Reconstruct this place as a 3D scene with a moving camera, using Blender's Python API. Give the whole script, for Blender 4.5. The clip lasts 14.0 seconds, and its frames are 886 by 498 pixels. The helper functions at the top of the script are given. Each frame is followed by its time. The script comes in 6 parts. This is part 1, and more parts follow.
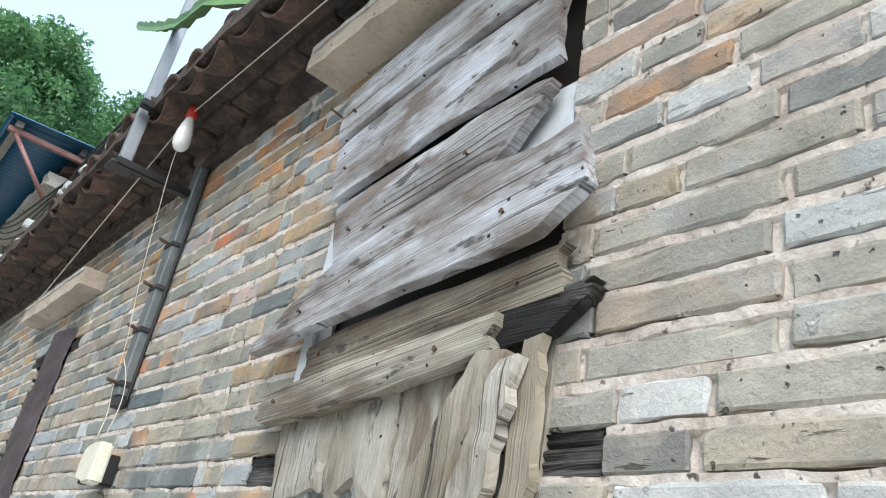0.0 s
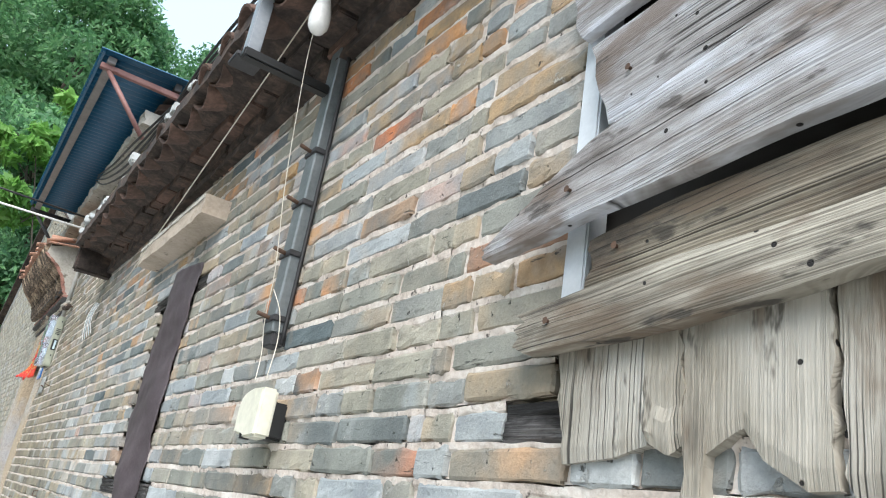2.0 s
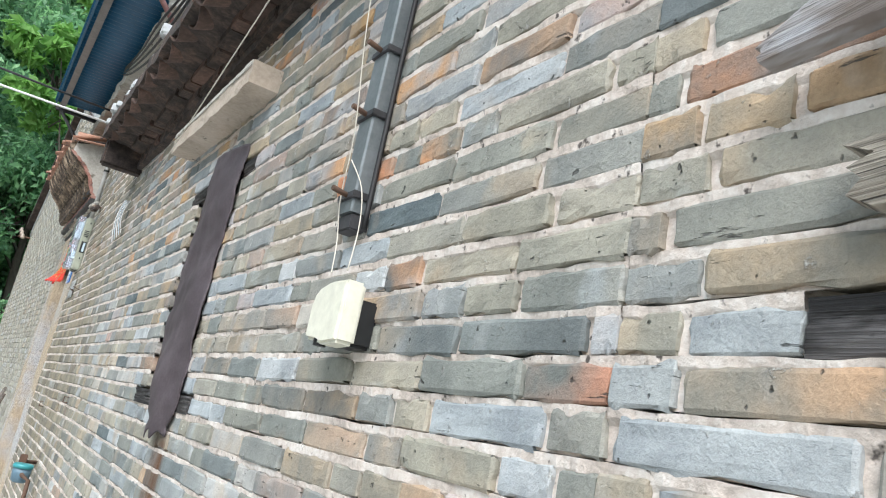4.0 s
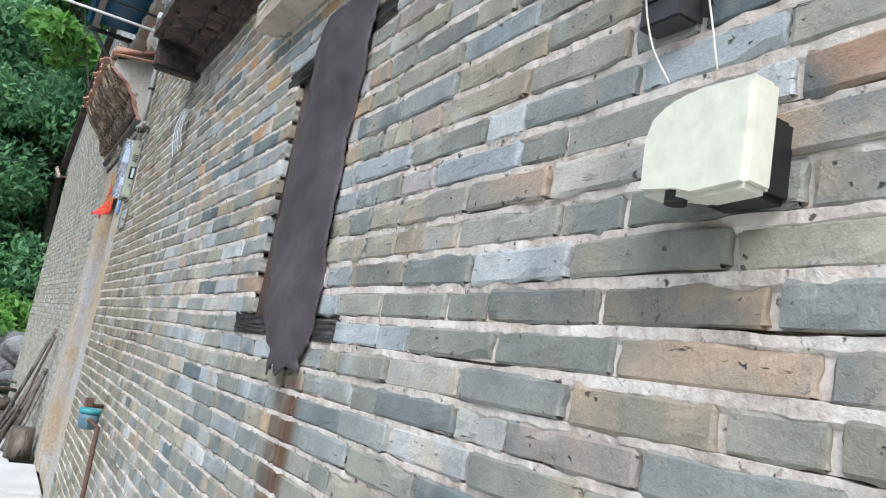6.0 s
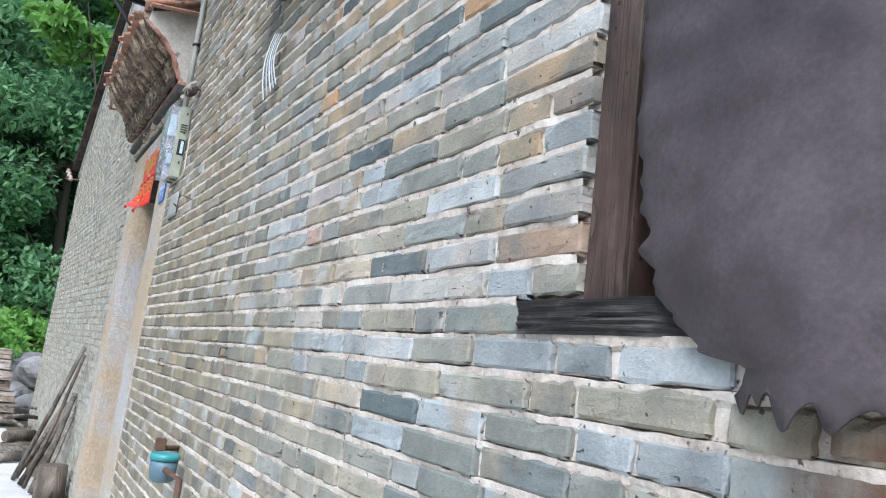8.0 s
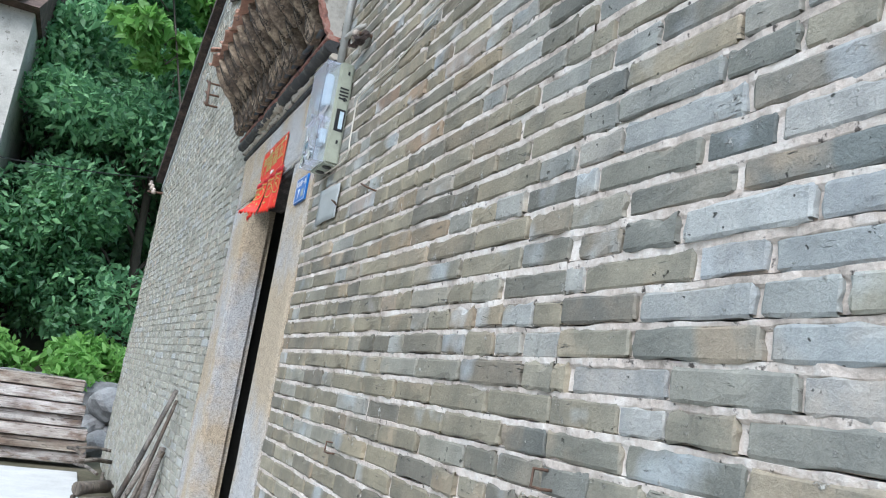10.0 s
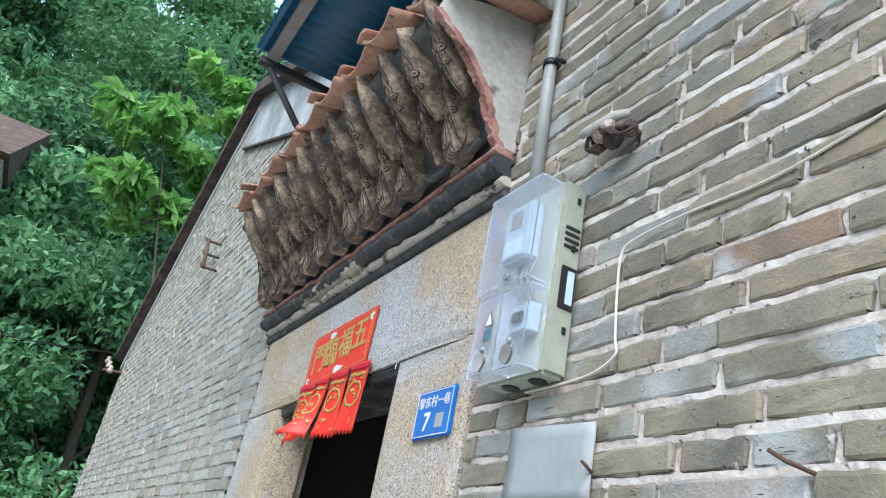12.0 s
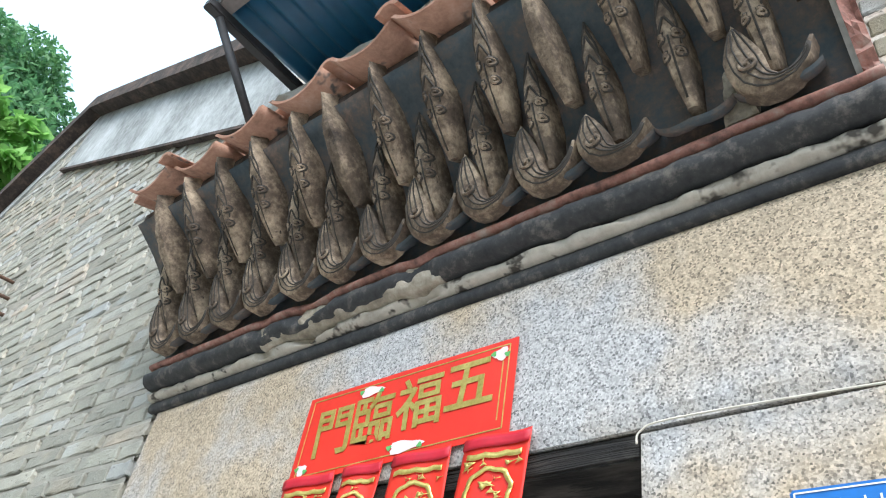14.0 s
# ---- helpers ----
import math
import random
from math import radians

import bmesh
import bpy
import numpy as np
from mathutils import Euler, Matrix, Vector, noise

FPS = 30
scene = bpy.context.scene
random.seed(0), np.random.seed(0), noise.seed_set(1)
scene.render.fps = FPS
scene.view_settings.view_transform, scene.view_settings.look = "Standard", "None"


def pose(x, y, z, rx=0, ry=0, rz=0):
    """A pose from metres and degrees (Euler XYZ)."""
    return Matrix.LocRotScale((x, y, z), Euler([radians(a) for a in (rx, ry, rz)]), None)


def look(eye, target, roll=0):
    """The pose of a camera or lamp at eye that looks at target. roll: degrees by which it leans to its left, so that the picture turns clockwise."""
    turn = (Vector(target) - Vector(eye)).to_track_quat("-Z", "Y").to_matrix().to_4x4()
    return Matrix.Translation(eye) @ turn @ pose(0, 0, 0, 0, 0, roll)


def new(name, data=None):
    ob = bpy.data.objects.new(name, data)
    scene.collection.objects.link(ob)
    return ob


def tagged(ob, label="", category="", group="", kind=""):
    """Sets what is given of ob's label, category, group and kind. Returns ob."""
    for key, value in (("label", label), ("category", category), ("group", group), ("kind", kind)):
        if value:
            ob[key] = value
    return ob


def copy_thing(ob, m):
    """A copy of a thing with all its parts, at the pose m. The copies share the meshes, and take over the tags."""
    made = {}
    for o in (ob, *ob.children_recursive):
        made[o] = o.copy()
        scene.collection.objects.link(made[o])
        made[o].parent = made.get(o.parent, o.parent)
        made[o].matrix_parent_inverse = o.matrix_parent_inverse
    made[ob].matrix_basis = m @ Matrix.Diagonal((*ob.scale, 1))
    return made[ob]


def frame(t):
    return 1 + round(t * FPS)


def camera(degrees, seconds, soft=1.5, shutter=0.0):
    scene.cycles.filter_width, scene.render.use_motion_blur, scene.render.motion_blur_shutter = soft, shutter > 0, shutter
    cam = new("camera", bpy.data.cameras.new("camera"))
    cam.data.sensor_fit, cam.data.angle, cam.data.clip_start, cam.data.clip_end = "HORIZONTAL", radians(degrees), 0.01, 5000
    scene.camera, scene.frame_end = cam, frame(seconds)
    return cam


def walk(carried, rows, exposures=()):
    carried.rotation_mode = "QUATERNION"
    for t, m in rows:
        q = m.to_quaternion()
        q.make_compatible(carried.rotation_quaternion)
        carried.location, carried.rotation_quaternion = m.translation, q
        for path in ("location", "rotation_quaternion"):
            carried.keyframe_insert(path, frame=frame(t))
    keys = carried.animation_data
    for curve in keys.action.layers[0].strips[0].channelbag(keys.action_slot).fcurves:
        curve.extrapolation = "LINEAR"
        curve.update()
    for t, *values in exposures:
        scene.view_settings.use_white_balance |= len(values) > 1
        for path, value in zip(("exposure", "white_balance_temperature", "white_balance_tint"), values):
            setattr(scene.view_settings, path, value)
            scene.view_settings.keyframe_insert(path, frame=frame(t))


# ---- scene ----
# ---- camera ----
cam = camera(60.8, 14.0, soft=1.1)
PATH = [
    (0, (0.093, 0.058, 1.368), (1.156, 1.502, 2.253), 10.7),
    (0.5, (0.098, 0.231, 1.402), (1.109, 1.734, 2.25), 10.6),
    (1, (0.113, 0.365, 1.393), (1.09, 1.91, 2.206), 10.5),
    (1.5, (0.115, 0.5, 1.366), (1.081, 2.075, 2.131), 10.0),
    (2, (0.123, 0.657, 1.411), (1.089, 2.258, 2.123), 9.7),
    (2.5, (0.131, 0.79, 1.464), (1.104, 2.412, 2.114), 9.6),
    (2.7, (0.134, 0.828, 1.475), (1.109, 2.46, 2.096), 9.5),
    (4.8, (0.235, 1.393, 1.374), (1.214, 3.078, 1.821), 12.4),
    (5, (0.225, 1.457, 1.366), (1.205, 3.148, 1.791), 12.2),
    (5.5, (0.197, 1.635, 1.342), (1.171, 3.339, 1.726), 11.5),
    (6, (0.18, 1.887, 1.342), (1.145, 3.606, 1.68), 10.0),
    (6.5, (0.175, 2.15, 1.295), (1.123, 3.888, 1.576), 7.8),
    (7, (0.158, 2.468, 1.307), (1.083, 4.221, 1.575), 6.9),
    (7.5, (0.126, 2.842, 1.276), (1.036, 4.599, 1.571), 6.7),
    (8, (0.1, 3.182, 1.293), (1.061, 4.903, 1.629), 7.2),
    (8.5, (0.116, 3.515, 1.283), (1.133, 5.199, 1.644), 6.7),
    (9, (0.112, 3.87, 1.285), (1.022, 5.621, 1.61), 5.8),
    (9.2, (0.076, 4.011, 1.266), (0.959, 5.779, 1.572), 5.9),
    (11.3, (0.023, 6.007, 1.718), (0.746, 7.739, 2.41), 12.7),
    (11.5, (0.018, 6.099, 1.731), (0.763, 7.8, 2.474), 11.8),
    (12, (-0.027, 6.438, 1.777), (0.746, 8.069, 2.639), 11.8),
    (12.5, (-0.109, 6.808, 1.813), (0.69, 8.319, 2.851), 13.9),
    (13, (-0.124, 7.147, 1.773), (0.645, 8.481, 3.05), 17.5),
    (13.5, (-0.122, 7.5, 1.834), (0.725, 8.734, 3.161), 15.3),
    (14, (-0.118, 7.842, 1.847), (0.964, 8.941, 3.121), 10.7),
]
walk(cam, [(t, look(eye, target, roll)) for t, eye, target, roll in PATH], exposures=((0.0, 0.99, 6300, 11), (1.5, 1.10, 6300, 11), (2.7, 1.12, 6300, 10), (5.0, 0.98, 6100, 12), (6.0, 0.88, 6000, 12), (7.5, 1.02, 5900, 13), (8.5, 1.05, 5900, 13), (9.0, 0.88, 5850, 12), (11.5, 1.13, 5700, 10), (12.5, 1.18, 5700, 10), (14.0, 1.43, 6000, 10)))

# ---- light: bright overcast day, the wall in open shade ----
world = bpy.data.worlds.new("overcast")
scene.world = world
world.use_nodes = True
wn = world.node_tree.nodes
wl = world.node_tree.links
sky = wn.new("ShaderNodeTexSky")
sky.sky_type = "NISHITA"
sky.sun_disc = False
sky.sun_elevation = radians(46)
sky.sun_rotation = radians(-142)
sky.dust_density = 3.0
haze = wn.new("ShaderNodeMixRGB")
haze.inputs[0].default_value = 0.6
haze.inputs[2].default_value = (5.2, 6.6, 7.3, 1)
wl.new(sky.outputs[0], haze.inputs[1])
wl.new(haze.outputs[0], wn["Background"].inputs[0])
wn["Background"].inputs[1].default_value = 0.12
sun = new("sun", bpy.data.lights.new("sun", "SUN"))
sun.data.energy = 2.2
sun.data.angle = radians(40)
sun.data.color = (1.0, 0.96, 0.9)
sun.matrix_world = look((-7, -9, 12), (0, 0, 0))


# ---- materials ----
def nodes_of(name):
    m = bpy.data.materials.new(name)
    m.use_nodes = True
    return m, m.node_tree.nodes, m.node_tree.links, m.node_tree.nodes["Principled BSDF"]


def ramp_of(n, stops, interp="LINEAR"):
    r = n.new("ShaderNodeValToRGB")
    r.color_ramp.interpolation = interp
    e = r.color_ramp.elements
    while len(e) < len(stops):
        e.new(0.5)
    for k, (p, c) in zip(e, stops):
        k.position, k.color = p, (*c, 1)
    return r


def noise_of(n, l, vec, scale, detail=4, rough=0.6):
    t = n.new("ShaderNodeTexNoise")
    t.inputs["Scale"].default_value = scale
    t.inputs["Detail"].default_value = detail
    t.inputs["Roughness"].default_value = rough
    l.new(vec, t.inputs["Vector"])
    return t


def mathn(n, l, op, a, b=0.0, clamp=False):
    m = n.new("ShaderNodeMath")
    m.operation = op
    m.use_clamp = clamp
    for i, v in enumerate((a, b)):
        if isinstance(v, (int, float)):
            m.inputs[i].default_value = v
        else:
            l.new(v, m.inputs[i])
    return m.outputs[0]


def mixn(n, l, fac, a, b, blend="MIX"):
    m = n.new("ShaderNodeMixRGB")
    m.blend_type = blend
    for i, v in enumerate((fac, a, b)):
        if isinstance(v, (int, float)):
            m.inputs[i].default_value = v
        elif isinstance(v, tuple):
            m.inputs[i].default_value = (*v, 1)
        else:
            l.new(v, m.inputs[i])
    return m.outputs[0]


def bump_of(n, l, height, strength, dist, bsdf):
    b = n.new("ShaderNodeBump")
    b.inputs["Strength"].default_value = strength
    b.inputs["Distance"].default_value = dist
    l.new(height, b.inputs["Height"])
    l.new(b.outputs[0], bsdf.inputs["Normal"])


def position(n):
    return n.new("ShaderNodeNewGeometry").outputs["Position"]


def surface(name, stops, scale=6.0, fine=60.0, rough=0.85, bump=0.4, dist=0.004, metal=0.0, stretch=(1, 1, 1), spots=None, local=False):
    """A mottled surface: broad patches, fine grain, optional spots of another colour."""
    m, n, l, b = nodes_of(name)
    src = n.new("ShaderNodeTexCoord").outputs["Object"] if local else position(n)
    mp = n.new("ShaderNodeMapping")
    mp.inputs["Scale"].default_value = stretch
    l.new(src, mp.inputs["Vector"])
    v = mp.outputs[0]
    big, small = noise_of(n, l, v, scale, 5, 0.65), noise_of(n, l, v, fine, 4, 0.7)
    k = mathn(n, l, "ADD", mathn(n, l, "MULTIPLY", big.outputs[0], 0.65), mathn(n, l, "MULTIPLY", small.outputs[0], 0.35))
    r = ramp_of(n, stops)
    l.new(k, r.inputs[0])
    col = r.outputs[0]
    if spots:
        s_scale, s_cut, s_col = spots
        sp = noise_of(n, l, v, s_scale, 3, 0.6)
        f = mathn(n, l, "MULTIPLY", mathn(n, l, "SUBTRACT", sp.outputs[0], s_cut), 14.0, True)
        col = mixn(n, l, f, col, s_col)
    l.new(col, b.inputs["Base Color"])
    b.inputs["Roughness"].default_value = rough
    b.inputs["Metallic"].default_value = metal
    if bump:
        bump_of(n, l, k, bump, dist, b)
    return m


def brick_material(name, island, calm=False):
    """Fired grey brick: each brick its own tint, ochre and orange ones among them, worn skin, pits and pale scrapes."""
    m, n, l, b = nodes_of(name)
    place = position(n)
    rnd = n.new("ShaderNodeNewGeometry").outputs["Random Per Island"] if island else n.new("ShaderNodeObjectInfo").outputs["Random"]
    sep = n.new("ShaderNodeSeparateXYZ")
    l.new(place, sep.inputs[0])
    # every brick carries its own piece of the patterns
    apart = n.new("ShaderNodeCombineXYZ")
    for k, q in enumerate((31.0, 47.0, 23.0)):
        l.new(mathn(n, l, "MULTIPLY", rnd, q), apart.inputs[k])
    moved = n.new("ShaderNodeVectorMath")
    moved.operation = "ADD"
    l.new(place, moved.inputs[0])
    l.new(apart.outputs[0], moved.inputs[1])
    pos = moved.outputs[0]
    r2 = mathn(n, l, "FRACT", mathn(n, l, "MULTIPLY", rnd, 37.3))
    r3 = mathn(n, l, "FRACT", mathn(n, l, "MULTIPLY", rnd, 91.7))
    if calm:
        ground_col = ramped(n, l, rnd, [(0.0, (0.27, 0.265, 0.225)), (0.35, (0.34, 0.335, 0.285)), (0.7, (0.38, 0.37, 0.315)), (1.0, (0.36, 0.37, 0.36))])
    else:
        base = ramped(n, l, rnd, [(0.0, (0.11, 0.14, 0.15)), (0.07, (0.17, 0.195, 0.20)), (0.25, (0.235, 0.245, 0.22)), (0.42, (0.305, 0.292, 0.24)), (0.52, (0.35, 0.325, 0.265)), (0.62, (0.26, 0.268, 0.25)), (0.76, (0.285, 0.315, 0.33)), (0.9, (0.37, 0.405, 0.43)), (0.96, (0.46, 0.48, 0.49)), (1.0, (0.40, 0.35, 0.28))])
        olive = ramped(n, l, rnd, [(0.0, (0.15, 0.14, 0.115)), (0.25, (0.205, 0.183, 0.135)), (0.6, (0.262, 0.23, 0.165)), (0.85, (0.24, 0.226, 0.182)), (1.0, (0.30, 0.30, 0.28))])
        tan = ramped(n, l, rnd, [(0.0, (0.19, 0.20, 0.20)), (0.3, (0.33, 0.32, 0.285)), (0.6, (0.41, 0.39, 0.335)), (0.8, (0.36, 0.375, 0.375)), (1.0, (0.50, 0.51, 0.51))])
        # browner bricks towards the doorway, paler tan ones at the near end
        to_door = n.new("ShaderNodeMapRange")
        to_door.inputs["From Min"].default_value, to_door.inputs["From Max"].default_value = 5.0, 6.4
        l.new(sep.outputs[1], to_door.inputs["Value"])
        to_near = n.new("ShaderNodeMapRange")
        to_near.inputs["From Min"].default_value, to_near.inputs["From Max"].default_value = 1.9, 0.8
        l.new(sep.outputs[1], to_near.inputs["Value"])
        ground_col = mixn(n, l, to_near.outputs[0], mixn(n, l, to_door.outputs[0], base, olive), tan)
    tone = noise_of(n, l, pos, 7.0, 4, 0.6)
    # ochre and orange bricks gather in patches of the wall, most of all below the near eave
    patch = noise_of(n, l, place, 0.9, 2, 0.5)
    warm = mathn(n, l, "MULTIPLY", mathn(n, l, "SUBTRACT", mathn(n, l, "ADD", mathn(n, l, "MULTIPLY", r2, 0.60), patch.outputs[0]), 0.89), 5.0, True)
    high = n.new("ShaderNodeMapRange")
    high.inputs["From Min"].default_value, high.inputs["From Max"].default_value = 1.75, 2.35
    l.new(sep.outputs[2], high.inputs["Value"])
    nigh = n.new("ShaderNodeMapRange")
    nigh.inputs["From Min"].default_value, nigh.inputs["From Max"].default_value = 4.4, 3.2
    l.new(sep.outputs[1], nigh.inputs["Value"])
    eaves = mathn(n, l, "MULTIPLY", high.outputs[0], nigh.outputs[0])
    warm = mathn(n, l, "ADD", warm, mathn(n, l, "MULTIPLY", mathn(n, l, "MULTIPLY", mathn(n, l, "SUBTRACT", r2, 0.35), 2.0, True), mathn(n, l, "MULTIPLY", eaves, 0.75)), True)
    upper = n.new("ShaderNodeMapRange")
    upper.inputs["From Min"].default_value, upper.inputs["From Max"].default_value = 1.2, 2.2
    upper.inputs["To Min"].default_value, upper.inputs["To Max"].default_value = 0.4, 1.0
    l.new(sep.outputs[2], upper.inputs["Value"])
    near = n.new("ShaderNodeMapRange")
    near.inputs["From Min"].default_value, near.inputs["From Max"].default_value = 4.6, 6.2
    near.inputs["To Min"].default_value, near.inputs["To Max"].default_value = 1.0, 0.2
    l.new(sep.outputs[1], near.inputs["Value"])
    warm = mathn(n, l, "MULTIPLY", mathn(n, l, "MULTIPLY", warm, upper.outputs[0]), near.outputs[0])
    hot = ramped(n, l, r3, [(0.0, (0.37, 0.27, 0.17)), (0.5, (0.46, 0.29, 0.14)), (0.8, (0.50, 0.25, 0.11)), (1.0, (0.50, 0.17, 0.075))])
    part_of = mathn(n, l, "MULTIPLY", mathn(n, l, "SUBTRACT", tone.outputs[0], 0.28), 3.2, True)
    col = mixn(n, l, mathn(n, l, "MULTIPLY", warm, part_of), ground_col, hot)
    # a rusty cloud on one end of some bricks, a painted pale blue sheen on others
    cloud = noise_of(n, l, pos, 5.0, 3, 0.5)
    blush_or_sheen = mathn(n, l, "MULTIPLY", mathn(n, l, "SUBTRACT", cloud.outputs[0], 0.57), 9.0, True)
    col = mixn(n, l, mathn(n, l, "MULTIPLY", blush_or_sheen, 0.25 if calm else 0.55), col, ramped(n, l, r2, [(0.0, (0.44, 0.35, 0.25)), (0.4, (0.40, 0.30, 0.20)), (0.55, (0.44, 0.49, 0.53)), (1.0, (0.52, 0.56, 0.60))]))
    grain = noise_of(n, l, pos, 150.0, 5, 0.75)
    wear = noise_of(n, l, pos, 24.0, 6, 0.7)
    col = mixn(n, l, 0.4 if calm else 0.8, col, ramped(n, l, tone.outputs[0], [(0.3, (0.60, 0.62, 0.63)), (0.7, (1.34, 1.32, 1.27))]), "MULTIPLY")
    col = mixn(n, l, 0.5, col, ramped(n, l, grain.outputs[0], [(0.32, (0.72, 0.72, 0.72)), (0.68, (1.2, 1.2, 1.2))]), "MULTIPLY")
    # lime left on the skin, in crusts with hard edges
    crust = noise_of(n, l, pos, 24.0, 7, 0.74)
    lime = mathn(n, l, "MULTIPLY", mathn(n, l, "SUBTRACT", crust.outputs[0], 0.625), 20.0, True)
    col = mixn(n, l, mathn(n, l, "MULTIPLY", lime, 0.2 if calm else 0.65), col, (0.60, 0.585, 0.55))
    # pits and small holes
    pits = noise_of(n, l, pos, 55.0, 2, 0.5)
    pit = mathn(n, l, "MULTIPLY", mathn(n, l, "SUBTRACT", 0.29, pits.outputs[0]), 22.0, True)
    col = mixn(n, l, mathn(n, l, "MULTIPLY", pit, 0.8), col, (0.04, 0.04, 0.036))
    # short drawn nicks and drag marks along the brick
    drag = n.new("ShaderNodeMapping")
    drag.inputs["Scale"].default_value = (1, 13, 80)
    drag.inputs["Rotation"].default_value = (0.12, 0, 0)
    l.new(pos, drag.inputs["Vector"])
    nick = noise_of(n, l, drag.outputs[0], 1.0, 4, 0.65)
    zone = noise_of(n, l, pos, 7.0, 2, 0.5)
    line = mathn(n, l, "MULTIPLY", mathn(n, l, "SUBTRACT", nick.outputs[0], 0.645), 20.0, True)
    line = mathn(n, l, "MULTIPLY", line, mathn(n, l, "MULTIPLY", mathn(n, l, "SUBTRACT", zone.outputs[0], 0.47), 9.0, True))
    col = mixn(n, l, mathn(n, l, "MULTIPLY", line, 0.85), col, (0.05, 0.05, 0.045))
    # damp grime in broad blotches
    grime = noise_of(n, l, place, 1.7, 5, 0.7)
    g = mathn(n, l, "MULTIPLY", mathn(n, l, "SUBTRACT", grime.outputs[0], 0.56), 4.0, True)
    col = mixn(n, l, mathn(n, l, "MULTIPLY", g, 0.2 if calm else 0.45), col, (0.11, 0.12, 0.12))
    # rust run below the boarded window
    run = n.new("ShaderNodeMapping")
    run.inputs["Scale"].default_value = (1, 22, 2.2)
    l.new(place, run.inputs["Vector"])
    streak = noise_of(n, l, run.outputs[0], 1.0, 4, 0.6)
    dy = mathn(n, l, "ABSOLUTE", mathn(n, l, "SUBTRACT", sep.outputs[1], 3.60))
    inside = mathn(n, l, "MULTIPLY", mathn(n, l, "SUBTRACT", 0.10, dy), 30.0, True)
    below = mathn(n, l, "MULTIPLY", mathn(n, l, "SUBTRACT", 1.33, sep.outputs[2]), 20.0, True)
    rust = mathn(n, l, "MULTIPLY", mathn(n, l, "MULTIPLY", inside, below), mathn(n, l, "MULTIPLY", streak.outputs[0], 1.5, True), True)
    col = mixn(n, l, mathn(n, l, "MULTIPLY", rust, 1.0), col, (0.10, 0.045, 0.018))
    l.new(col, b.inputs["Base Color"])
    b.inputs["Roughness"].default_value = 0.72
    h = mathn(n, l, "ADD", mathn(n, l, "MULTIPLY", grain.outputs[0], 0.3), mathn(n, l, "MULTIPLY", wear.outputs[0], 0.8))
    h = mathn(n, l, "ADD", mathn(n, l, "SUBTRACT", mathn(n, l, "SUBTRACT", h, pit), mathn(n, l, "MULTIPLY", line, 0.7)), mathn(n, l, "MULTIPLY", lime, 0.35))
    bump_of(n, l, h, 0.95, 0.007, b)
    return m


def ramped(n, l, fac, stops):
    r = ramp_of(n, stops)
    l.new(fac, r.inputs[0])
    return r.outputs[0]


